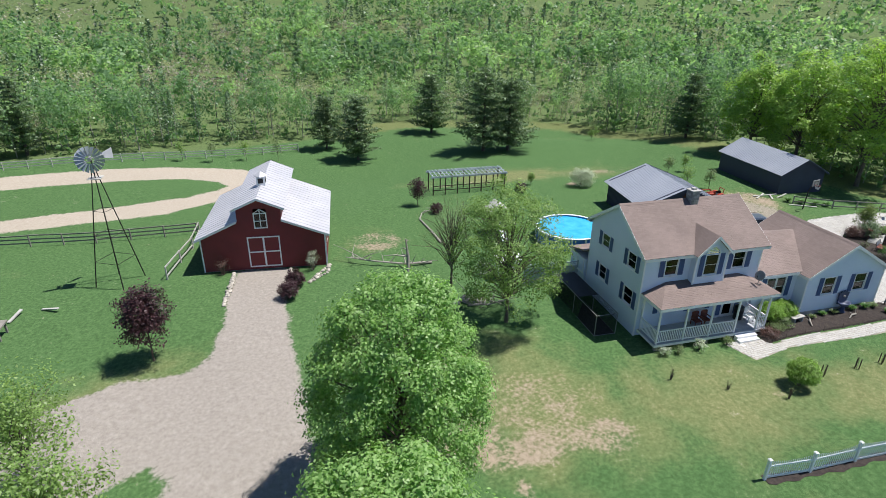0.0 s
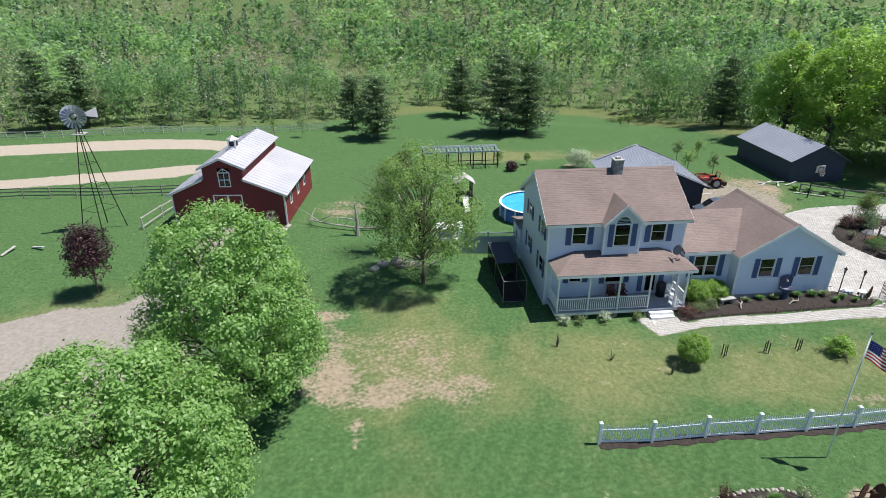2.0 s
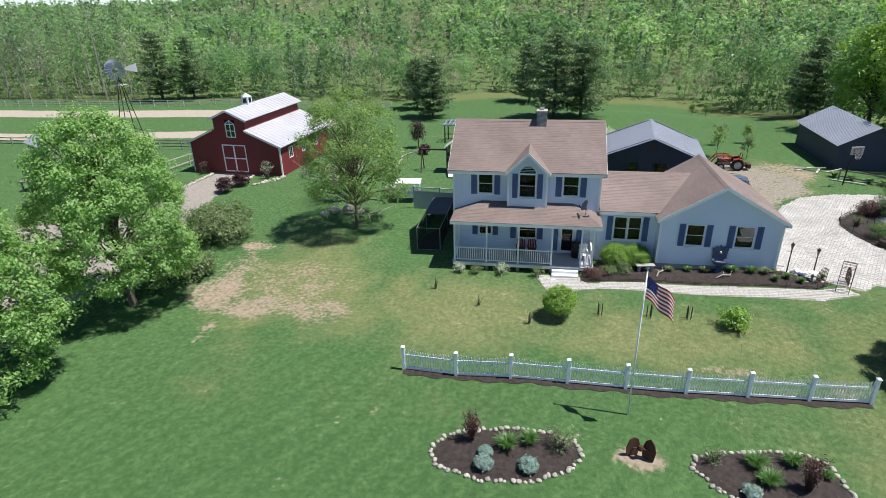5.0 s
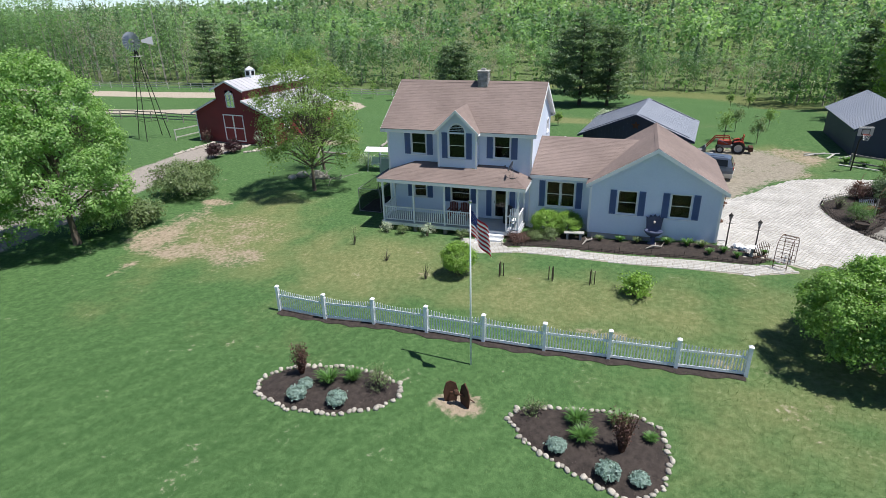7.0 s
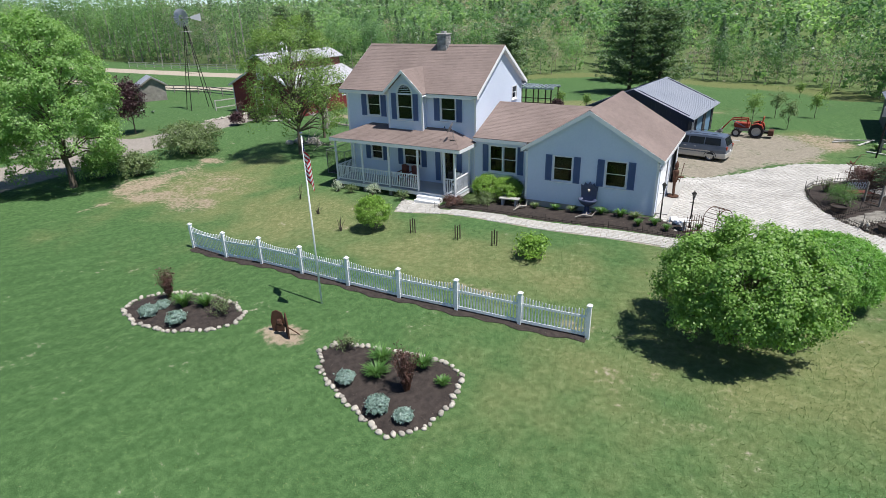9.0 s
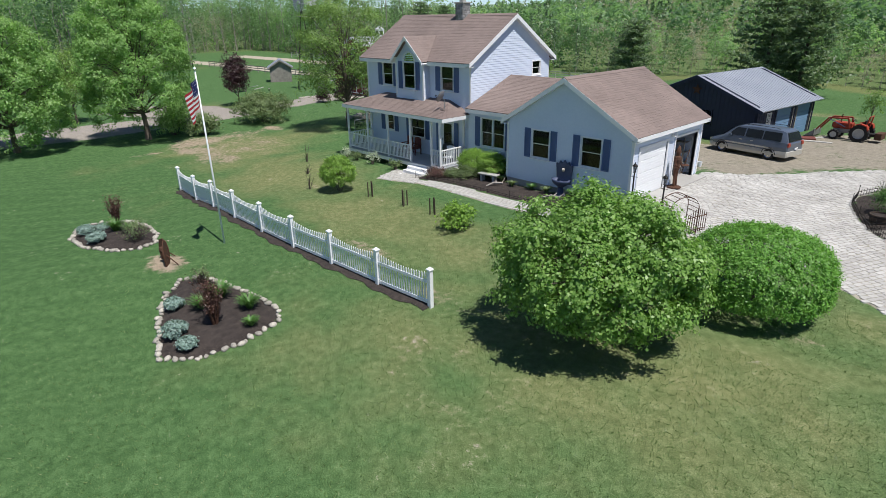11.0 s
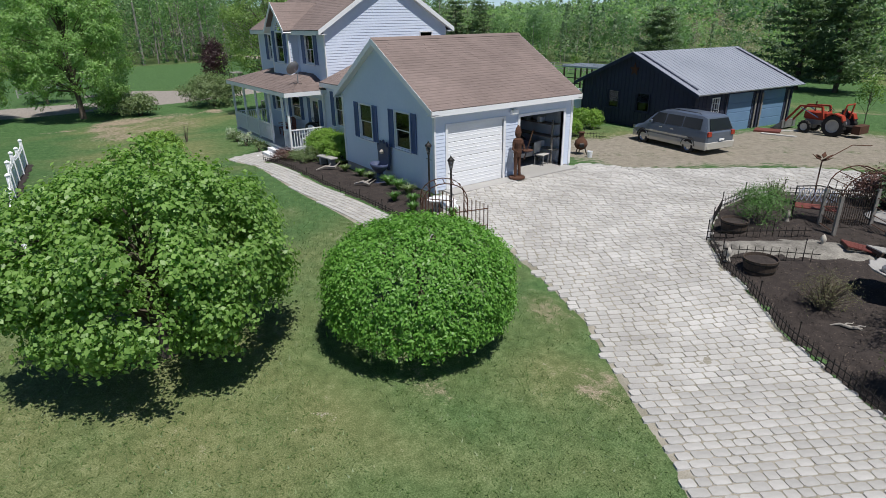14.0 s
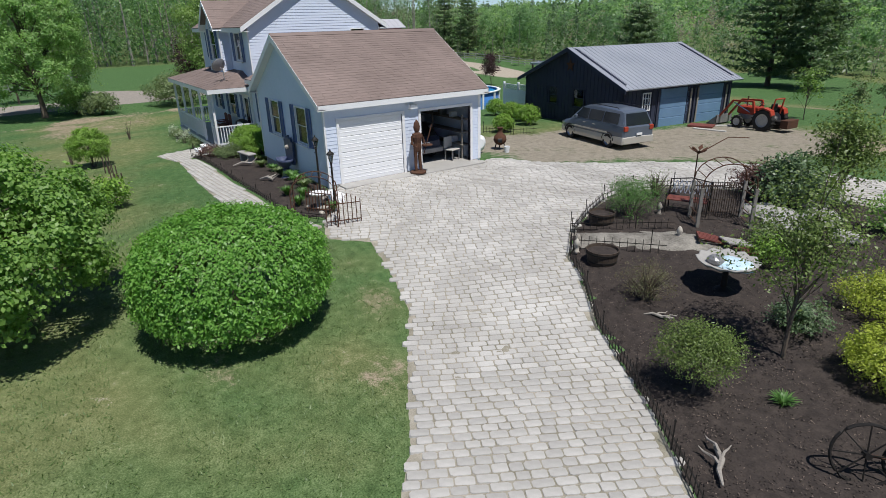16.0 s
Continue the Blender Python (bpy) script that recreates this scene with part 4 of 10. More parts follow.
def build_garage():
    wing = thing("garage_wing", "pale blue garage wing with white roller doors", "garage", (16, 2.5, 0))
    gx0, gx1, gy0, gy1, ge, gr, gm = 12.66, 19.34, -0.62, 5.9, 2.98, 5.16, 15.9
    base, lo = -0.6, 0.2
    wid, dep = gx1 - gx0, gy1 - gy0
    GF, GE, GB, GW = turn_at(gx0, gy0, 0, 0), turn_at(gx1, gy0, 0, 90), turn_at(gx1, gy1, 0, 180), turn_at(gx0, gy1, 0, 270)
    fo = [(a - gx0, b - gx0, 1.42, 2.72) for a, b in ((14.15, 15.15), (16.85, 17.87))]
    d1, d2 = (-0.1 - gy0, 2.36 - gy0, 0.2, 2.42), (3.15 - gy0, 5.42 - gy0, 0.2, 2.42)
    part("front_wall", siding(GF, lo, gr - 0.12, gable(wid, ge + 0.1, gr - 0.03, gm - gx0), fo), M["siding"], wing)
    part("door_wall", siding(GE, lo + 0.1, ge, gable(dep, 99, 100, 1), [d1, d2]), M["siding"], wing)
    part("back_wall", siding(GB, lo, gr - 0.12, gable(wid, ge + 0.1, gr - 0.03, gx1 - gm)), M["siding"], wing)
    part("inner_wall", siding(GW, lo, ge, gable(dep, 99, 100, 1)), M["siding"], wing)
    fb = MB()
    fb.box(gx0 + 0.02, gy0 + 0.02, base, gx1 - 0.02, gy0 + 0.2, lo)
    fb.box(gx0 + 0.02, gy1 - 0.2, base, gx1 - 0.02, gy1 - 0.02, lo)
    fb.box(gx0 + 0.02, gy0 + 0.2, base, gx0 + 0.2, gy1 - 0.2, lo)
    for a, b in ((gy0 + 0.2, -0.1), (2.36, 3.15), (5.42, gy1 - 0.2)):
        fb.box(gx1 - 0.2, a, base, gx1 - 0.02, b, lo + 0.1)
    part("foundation", fb, M["concrete"], wing)
    part("floor", MB().box(gx0 + 0.12, gy0 + 0.12, -0.1, gx1 + 0.02, gy1 - 0.12, 0.26), M["concrete"], wing)
    part("ceiling", MB().box(gx0 + 0.12, gy0 + 0.12, ge - 0.12, gx1 - 0.12, gy1 - 0.12, ge - 0.04), M["oldwood"], wing)
    for o in fo:
        window(GF, *o, wing, 0.34)
    for x in (0, wid):
        part("corner_board", MB(GF).box(x - 0.03 if x == 0 else x - 0.09, -0.03, lo, x + 0.09 if x == 0 else x + 0.03, 0.03, ge), M["trim"], wing)
    part("corner_board", MB(GE).box(dep - 0.09, -0.03, lo + 0.1, dep + 0.03, 0.03, ge), M["trim"], wing)
    e, L_, R_, f0, f1 = 3.03, 12.42, 19.6, -0.9, 6.13
    roof_plane("roof_slope", (L_, f1, e), (L_, f0, e), (gm, f0, gr), (gm, f1, gr), wing, M["shingle"], seed=11, label="brown asphalt shingles")
    roof_plane("roof_slope", (R_, f0, e), (R_, f1, e), (gm, f1, gr), (gm, f0, gr), wing, M["shingle"], seed=12, label="brown asphalt shingles")
    part("ridge_cap", MB().prism([(gm - 0.16, f0, gr - 0.07), (gm, f0, gr + 0.035), (gm + 0.16, f0, gr - 0.07), (gm, f0, gr - 0.02)], (0, f1 - f0, 0)), M["shingle"], wing)
    for x, s in ((L_, 1), (R_, -1)):
        part("fascia", MB().box(min(x, x + s * 0.03), f0, e - 0.2, max(x, x + s * 0.03), f1, e - 0.02), M["trim"], wing)
        part("soffit", MB().box(min(x + s * 0.03, x + s * 0.3), f0 + 0.02, e - 0.18, max(x + s * 0.03, x + s * 0.3), f1 - 0.02, e - 0.15), M["trim"], wing)
        for y in (f0 - 0.012, f1 - 0.018):
            part("rake_board", MB().prism([(x, y, e - 0.2), (x, y, e), (gm, y, gr), (gm, y, gr - 0.22)], (0, 0.03, 0)), M["trim"], wing)
        for y0, y1 in ((f0 + 0.02, gy0), (gy1, f1 - 0.02)):
            part("rake_soffit", MB().prism([(x, y0, e - 0.17), (x, y1, e - 0.17), (gm, y1, gr - 0.18), (gm, y0, gr - 0.18)], (0, 0, 0.03)), M["trim"], wing)
    # doors to the drive: one shut, one open
    for n, (a, b, c, d) in enumerate((d1, d2)):
        cas = MB(GE)
        for q in ((a - 0.1, a), (b, b + 0.1)):
            cas.box(q[0], -0.045, c, q[1], 0.12, d + 0.1)
        cas.box(a, -0.045, d, b, 0.12, d + 0.1)
        ca = part("door_casing", cas, M["trim"], wing)
        if n == 0:
            for k in range(4):
                z = c + 0.06 + k * (d - c - 0.06) / 4
                h = (d - c - 0.06) / 4
                pm = MB(GE).box(a + 0.005, 0.03, z + 0.006, b - 0.005, 0.075, z + h - 0.006, 0.012)
                for q in (0.28, 0.5, 0.72):
                    pm.box(a + 0.03, 0.024, z + h * q - 0.012, b - 0.03, 0.034, z + h * q + 0.012, 0.004)
                part("door_panel", pm, M["vinyl"], ca)
    part("gutter_light", MB().box(19.36, 2.65, 2.55, 19.5, 2.95, 2.72, 0.02), M["trim"], wing, "white flood light")
    # link between house and garage
    lk = thing("link_wing", "low pale blue link between house and garage", "house", (11, 3, -0.2))
    LF = turn_at(HX1, 0.22, 0, 0)
    wo = (0.95, 2.55, 1.25, 2.72)
    part("front_wall", siding(LF, -0.5, 3.1, gable(3.45, 99, 100, 1), [wo]), M["siding"], lk)
    part("back_wall", siding(turn_at(12.66, 6.9, 0, 180), -0.5, 3.1, gable(3.45, 99, 100, 1)), M["siding"], lk)
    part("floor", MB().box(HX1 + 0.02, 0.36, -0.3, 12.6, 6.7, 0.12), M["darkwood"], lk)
    # another added dark wall, standing in for the unlit room
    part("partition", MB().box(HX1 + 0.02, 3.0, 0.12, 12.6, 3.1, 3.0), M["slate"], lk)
    window(LF, *wo, lk, 0.34, mull=1)
    roof_plane("roof_slope", (HX1 + 0.03, -0.08, 3.16), (14.6, -0.08, 3.16), (15.0, 3.65, 4.6), (HX1 + 0.03, 3.65, 4.6), lk, M["shingle"], seed=13, label="brown asphalt shingles")
    roof_plane("roof_slope", (13.2, 7.3, 3.16), (HX1 + 0.03, 7.3, 3.16), (HX1 + 0.03, 3.65, 4.6), (15.0, 3.65, 4.6), lk, M["shingle"], seed=14)
    part("fascia", MB().box(HX1 + 0.03, -0.09, 2.95, 12.42, -0.06, 3.13), M["trim"], lk)
    part("soffit", MB().box(HX1 + 0.03, -0.06, 2.97, 12.64, 0.22, 3.0), M["trim"], lk)


build_house()
build_garage()


# ---- barn, workshop, sheds ----
def build_barn():
    """Red barn: a raised middle with a low gable, lean-to roofs on both sides."""
    W = turn_at(-28.5, 16.95, 0, -4.98)
    barn = thing("barn", "dark red wooden barn with pale metal roof", "barn", (-23.2, 21.5, -0.5))
    w, d, b = 9.79, 10.4, -0.9
    m0, m1, top, pk, sj = 3.05, 6.45, 5.0, 5.72, 3.95

    def span(z):
        if z <= 2.55:
            return 0.0, w
        if z <= sj:
            k = (z - 2.55) / (sj - 2.55)
            return m0 * k, w - (w - m1) * k
        if z <= top:
            return m0, m1
        k = (z - top) / (pk - top)
        mid = (m0 + m1) / 2
        return m0 + (mid - m0) * k, m1 - (m1 - mid) * k

    door, win = (3.62, 6.16, -0.15, 2.5), (4.32, 5.35, 3.2, 4.85)
    side = W @ turn_at(w, 0, 0, 90)
    so = [(1.6 + 2.6 * i, 2.35 + 2.6 * i, 1.0, 2.1) for i in range(3)]

    def boards(Wm, z0, z1, sp, ops, name):
        part(name, siding(Wm, z0, z1, sp, ops, pitch=0.16, lap=0.012), M["barnred"], barn)

    boards(W, b + 0.55, pk - 0.05, span, [door, win], "front_wall")
    boards(side, b + 0.55, 2.6, gable(d, 99, 100, 1), so, "side_wall")
    boards(W @ turn_at(w, d, 0, 180), b + 0.55, pk - 0.05, lambda z: tuple(w - q for q in span(z)[::-1]), [], "back_wall")
    boards(W @ turn_at(0, d, 0, 270), b + 0.55, 2.6, gable(d, 99, 100, 1), [], "side_wall")
    boards(W @ turn_at(m1, 0.05, 0, 90), sj - 0.2, top, gable(d - 0.1, 99, 100, 1), [], "clerestory")
    boards(W @ turn_at(m0, d - 0.05, 0, 270), sj - 0.2, top, gable(d - 0.1, 99, 100, 1), [], "clerestory")
    part("foundation", MB(W).box(0.04, 0.04, b, w - 0.04, d - 0.04, b + 0.6), M["concrete"], barn)

    def sheet(p, q, r, s, name):
        """A metal slope with standing seams; p-q is the eave."""
        p, q, r, s = (Vector(x) for x in (p, q, r, s))
        n = (q - p).cross(s - p).normalized()
        mb = MB(W).prism([p, q, r, s], -n * 0.07)
        rf = part(name, mb, M["barnroof"], barn, "pale galvanised metal sheets")
        k = max(2, int((q - p).length / 0.6))
        for i in range(k + 1):
            sm = MB(W)
            board(sm, p.lerp(q, i / k) + n * 0.012, s.lerp(r, i / k) + n * 0.012, 0.035, 0.03, n)
            part("seam", sm, M["barnroof"], rf)

    o, mid = 0.35, (m0 + m1) / 2
    sheet((w + 0.35, -o, 2.5), (w + 0.35, d + o, 2.5), (m1, d + o, sj + 0.05), (m1, -o, sj + 0.05), "lean_to_roof")
    sheet((-0.35, d + o, 2.5), (-0.35, -o, 2.5), (m0, -o, sj + 0.05), (m0, d + o, sj + 0.05), "lean_to_roof")
    sheet((m1 + 0.35, -o, top - 0.1), (m1 + 0.35, d + o, top - 0.1), (mid, d + o, pk + 0.08), (mid, -o, pk + 0.08), "main_roof")
    sheet((m0 - 0.35, d + o, top - 0.1), (m0 - 0.35, -o, top - 0.1), (mid, -o, pk + 0.08), (mid, d + o, pk + 0.08), "main_roof")
    y = -o - 0.02
    for p, q in (((-0.35, 2.42), (m0, sj - 0.03)), ((w + 0.35, 2.42), (m1, sj - 0.03)), ((m0 - 0.35, top - 0.18), (mid, pk)), ((m1 + 0.35, top - 0.18), (mid, pk))):
        tb = MB(W).prism([(p[0], y, p[1] - 0.08), (p[0], y, p[1] + 0.06), (q[0], y, q[1] + 0.06), (q[0], y, q[1] - 0.08)], (0, 0.03, 0))
        part("rake_board", tb, M["trim"], barn)
    for x in (0, w - 0.1):
        part("corner_board", MB(W).box(x, -0.03, b + 0.5, x + 0.1, 0.02, 2.5), M["trim"], barn)
    part("corner_board", MB(side).box(0, -0.03, b + 0.5, 0.1, 0.02, 2.5), M["trim"], barn)
    # double door braced with white boards
    x0, x1, z0, z1 = door
    dd = part("barn_door", MB(W).box(x0, -0.02, z0, x1, 0.05, z1), M["barnred"], barn)
    for n, q in enumerate(((x0, z0, x0 + 0.1, z1), (x1 - 0.1, z0, x1, z1), ((x0 + x1) / 2 - 0.07, z0, (x0 + x1) / 2 + 0.07, z1), (x0, z0, x1, z0 + 0.1), (x0, z1 - 0.1, x1, z1), (x0, (z0 + z1) / 2 - 0.05, x1, (z0 + z1) / 2 + 0.05))):
        part("door_trim", MB(W).box(q[0], -0.05 - 0.002 * n, q[1], q[2], -0.02, q[3]), M["trim"], dd)
    x0, x1, z0, z1 = win
    wm = MB(W)
    frame_box(wm, x0, x1, z0, z1 - 0.35, 0.08, -0.05, 0.04)
    wm.box((x0 + x1) / 2 - 0.03, -0.045, z0, (x0 + x1) / 2 + 0.03, 0.03, z1)
    wm.box(x0, -0.044, z0 + 0.6, x1, 0.03, z0 + 0.66)
    wm.prism([(x0, -0.05, z1 - 0.35), (x0 + 0.08, -0.05, z1 - 0.35), ((x0 + x1) / 2, -0.05, z1 - 0.08), ((x0 + x1) / 2, -0.05, z1)], (0, 0.06, 0))
    wm.prism([(x1, -0.05, z1 - 0.35), ((x0 + x1) / 2, -0.05, z1), ((x0 + x1) / 2, -0.05, z1 - 0.08), (x1 - 0.08, -0.05, z1 - 0.35)], (0, 0.06, 0))
    aw = part("loft_window", wm, M["trim"], barn)
    part("pane", MB(W).prism([(x0 + 0.05, 0.0, z0 + 0.05), (x1 - 0.05, 0.0, z0 + 0.05), (x1 - 0.05, 0.0, z1 - 0.35), ((x0 + x1) / 2, 0.0, z1 - 0.05), (x0 + 0.05, 0.0, z1 - 0.35)], (0, 0.008, 0)), M["glass"], aw)
    part("loft_backing", MB(W).box(0.2, 0.3, b + 0.6, w - 0.2, 0.34, 2.5), M["darkwood"], barn)
    for q in so:
        mb = MB(side)
        frame_box(mb, q[0], q[1], q[2], q[3], 0.08, -0.05, 0.06)
        mb.box((q[0] + q[1]) / 2 - 0.02, -0.03, q[2], (q[0] + q[1]) / 2 + 0.02, 0.02, q[3])
        sw = part("side_window", mb, M["trim"], barn)
        part("pane", MB(side).box(q[0] + 0.05, 0.0, q[2] + 0.05, q[1] - 0.05, 0.01, q[3] - 0.05), M["glass"], sw)
    cu = part("cupola", MB(W).box(mid - 0.35, 3.2, pk - 0.35, mid + 0.35, 3.9, pk + 0.75), M["trim"], barn, "white louvred roof cupola")
    for s in (turn_at(mid - 0.35, 3.2, 0, 0), turn_at(mid + 0.35, 3.2, 0, 90)):
        part("louvre", MB(W @ s).box(0.14, -0.02, pk + 0.2, 0.56, 0.03, pk + 0.62), M["black"], cu)
    part("cupola_roof", MB(W @ Matrix.Translation((mid, 3.55, pk + 0.75))).lathe([(0.62, 0), (0.6, 0.04), (0.02, 0.36)], 4), M["barnroof"], cu)


def board_wall(W, length, z0, z1, top, mat, parent, name, openings=(), step_=0.28):
    """Upright boards with battens; top(u) gives the height."""
    mb, bt = MB(W), MB(W)
    u = 0.0
    while u < length - 0.01:
        v = min(u + step_, length)
        iv = [(z0, 99)]
        for o in openings:
            if o[0] < (u + v) / 2 < o[1]:
                iv = cut(iv, o[2], o[3])
        for a, b in iv:
            ta, tb = min(b, top(u)), min(b, top(v))
            mb.add([(u, 0, a), (v, 0, a), (v, 0, tb), (u, 0, ta), (u, 0.1, a), (v, 0.1, a), (v, 0.1, tb), (u, 0.1, ta)], [(0, 1, 2, 3), (5, 4, 7, 6), (4, 5, 1, 0), (3, 2, 6, 7), (4, 0, 3, 7), (1, 5, 6, 2)])
            bt.add([(u - 0.02, -0.022, a), (u + 0.025, -0.022, a), (u + 0.025, -0.022, ta), (u - 0.02, -0.022, ta), (u - 0.02, 0, a), (u + 0.025, 0, a), (u + 0.025, 0, ta), (u - 0.02, 0, ta)],
                   [(0, 1, 2, 3), (4, 0, 3, 7), (1, 5, 6, 2), (3, 2, 6, 7)])
        u = v
    wall = part(name, mb.weld(), mat, parent)
    tagged(part("batten", bt, mat, wall), kind="stuff")
    return wall


def metal_roof(parent, p, q, r, s, mat, rib=0.3):
    p, q, r, s = (Vector(x) for x in (p, q, r, s))
    n = (q - p).cross(s - p).normalized()
    rf = part("roof_sheet", MB().prism([p, q, r, s], -n * 0.06), mat, parent, "ribbed grey metal roof")
    k = max(2, int((q - p).length / rib))
    mb = MB()
    for i in range(k + 1):
        board(mb, p.lerp(q, i / k) + n * 0.008, s.lerp(r, i / k) + n * 0.008, 0.03, 0.02, n)
    tagged(part("ribs", mb, mat, rf), kind="stuff")
    return rf


def build_workshop():
    a = -6.6
    W = turn_at(10.75, 16.25, 0, a)
    ws = thing("workshop", "dark navy board workshop with grey metal roof", "workshop", (15, 19.6, 0))
    w, d, g = 8.05, 7.9, 0.05
    ev, rg = 2.28, 4.0
    top = lambda u: min(ev + 0.12 + (rg - ev - 0.06) * min(u, w - u) / (w / 2), rg - 0.05)
    wins = [(2.1, 3.0, 0.95, 1.9), (4.3, 5.2, 0.95, 1.9)]
    board_wall(W, w, g - 0.4, 9, top, M["navy"], ws, "front_wall", wins)
    for o in wins:
        window(W, *o, ws, paint="navy")
    E_ = W @ turn_at(w, 0, 0, 90)
    doors = [(2.55, 4.6, g, 2.0), (5.35, 7.35, g, 2.0)]
    pd = (1.15, 1.95, g, 2.02)
    board_wall(E_, d, g - 0.4, 9, lambda u: ev, M["navy"], ws, "side_wall", doors + [pd])
    board_wall(W @ turn_at(w, d, 0, 180), w, g - 0.4, 9, top, M["navy"], ws, "back_wall")
    board_wall(W @ turn_at(0, d, 0, 270), d, g - 0.4, 9, lambda u: ev, M["navy"], ws, "side_wall")
    part("floor", MB(W).box(0.1, 0.1, -0.3, w - 0.1, d - 0.1, g + 0.02), M["concrete"], ws)
    for o in doors:
        dr = part("roller_door", MB(E_).box(o[0], 0.02, o[2], o[1], 0.07, o[3]), M["shopdoor"], ws, "faded blue garage door")
        for k in range(4):
            z = o[2] + k * (o[3] - o[2]) / 4
            part("door_panel", MB(E_).box(o[0] + 0.01, 0.0, z + 0.008, o[1] - 0.01, 0.03, z + (o[3] - o[2]) / 4 - 0.008, 0.012), M["shopdoor"], dr)
    dm = part("side_door", MB(E_).box(pd[0], 0.02, pd[2], pd[1], 0.06, pd[3]), M["navy"], ws, "navy door with white glazing bars")
    mb = MB(E_)
    frame_box(mb, pd[0] + 0.12, pd[1] - 0.12, 1.0, 1.9, 0.05, -0.02, 0.02)
    for k in (1, 2):
        mb.box(pd[0] + 0.12 + k * 0.19, -0.018, 1.0, pd[0] + 0.15 + k * 0.19, 0.018, 1.9)
        mb.box(pd[0] + 0.12, -0.016, 1.0 + 0.3 * k, pd[1] - 0.12, 0.016, 1.03 + 0.3 * k)
    part("glazing_bar", mb, M["trim"], dm)
    for x in (2.3, 4.68, 4.95, 5.2, 7.45, 7.7):
        part("loose_board", MB(E_).box(x, -0.075, g, x + 0.1, -0.03, 1.9), M["slate"] if x in (2.3, 4.95, 7.7) else M["oldwood"], ws)
    T = lambda x, y, z: W @ Vector((x, y, z))
    o = 0.35
    metal_roof(ws, T(w + 0.42, -o, ev - 0.1), T(w + 0.42, d + o, ev - 0.1), T(w / 2, d + o, rg), T(w / 2, -o, rg), M["shoproof"])
    metal_roof(ws, T(-0.42, d + o, ev - 0.1), T(-0.42, -o, ev - 0.1), T(w / 2, -o, rg), T(w / 2, d + o, rg), M["shoproof"])
    for x, s in ((-0.42, 1), (w + 0.42, 1)):
        part("rake_board", MB(W).prism([(x, -o - 0.02, ev - 0.28), (x, -o - 0.02, ev - 0.1), (w / 2, -o - 0.02, rg), (w / 2, -o - 0.02, rg - 0.2)], (0, 0.03, 0)), M["navy"], ws)
    star = MB(W @ pose(w / 2, -0.06, 3.1, 90, 0, 0))
    pts = [(0.36 * (1 if k % 2 == 0 else 0.42) * math.sin(math.pi * k / 5), 0.36 * (1 if k % 2 == 0 else 0.42) * math.cos(math.pi * k / 5), 0) for k in range(10)]
    star.prism(pts, (0, 0, 0.03))
    part("wall_ornament", star, M["rust"], ws, "dark metal star on the gable")


def build_shed(name, label, cx, cy, deg, w, d, ev, rg, mat, roofmat, doors=True):
    """A plain gabled shed; its ridge runs along its depth."""
    z = gz(cx, cy)
    W = pose(cx, cy, z, 0, 0, deg) @ Matrix.Translation((-w / 2, -d / 2, 0))
    sh = thing(name, label, "shed", (cx, cy, z))
    sp = gable(w, ev, rg - 0.05, w / 2)
    ops = [(w * 0.42, w * 0.62, 0.05, 2.0)] if doors else []
    part("front_wall", siding(W, -0.5, rg - 0.08, sp, ops, 0.14), mat, sh)
    part("back_wall", siding(W @ turn_at(w, d, 0, 180), -0.5, rg - 0.08, sp, (), 0.14), mat, sh)
    for q in (W @ turn_at(w, 0, 0, 90), W @ turn_at(0, d, 0, 270)):
        part("side_wall", siding(q, -0.5, ev, gable(d, 99, 100, 1), (), 0.14), mat, sh)
    T = lambda x, y, zz: W @ Vector((x, y, zz))
    for a, b, s in ((-0.3, -0.3, 1), (w + 0.3, -0.3, -1)):
        if s == 1:
            metal_roof(sh, T(-0.3, d + 0.3, ev - 0.12), T(-0.3, -0.3, ev - 0.12), T(w / 2, -0.3, rg), T(w / 2, d + 0.3, rg), roofmat)
        else:
            metal_roof(sh, T(w + 0.3, -0.3, ev - 0.12), T(w + 0.3, d + 0.3, ev - 0.12), T(w / 2, d + 0.3, rg), T(w / 2, -0.3, rg), roofmat)
    for x in (-0.3, w + 0.3):
        part("rake_board", MB(W).prism([(x, -0.32, ev - 0.3), (x, -0.32, ev - 0.12), (w / 2, -0.32, rg), (w / 2, -0.32, rg - 0.2)], (0, 0.03, 0)), mat, sh)
    for o in ops:
        part("door", MB(W).box(o[0], 0.01, o[2], o[1], 0.06, o[3]), M["oldwood"], sh)
    return sh, W


build_barn()
build_workshop()
build_shed("long_shed", "dark slate-blue shed with a grey metal roof", 34.6, 26.6, -3, 5.6, 10.4, 2.35, 3.9, M["slate"], M["shoproof"], False)

# ---- plants ----
def leaf_arrays(C, Nn, size, rng, wide=0.55, droop=0.0):
    """Folded leaf blades at C, facing Nn."""
    n = len(C)
    T = rng.normal(size=(n, 3))
    T[:, 2] -= droop
    T -= (T * Nn).sum(1, keepdims=True) * Nn
    T /= np.linalg.norm(T, axis=1, keepdims=True) + 1e-9
    B = np.cross(Nn, T)
    s = size[:, None]
    V = np.stack([C - T * s, C + B * s * wide + Nn * s * 0.15, C + T * s, C - B * s * wide + Nn * s * 0.15], 1).reshape(-1, 3)
    return V, np.arange(4 * n).reshape(n, 4)


def unit(A):
    return A / (np.linalg.norm(A, axis=1, keepdims=True) + 1e-9)


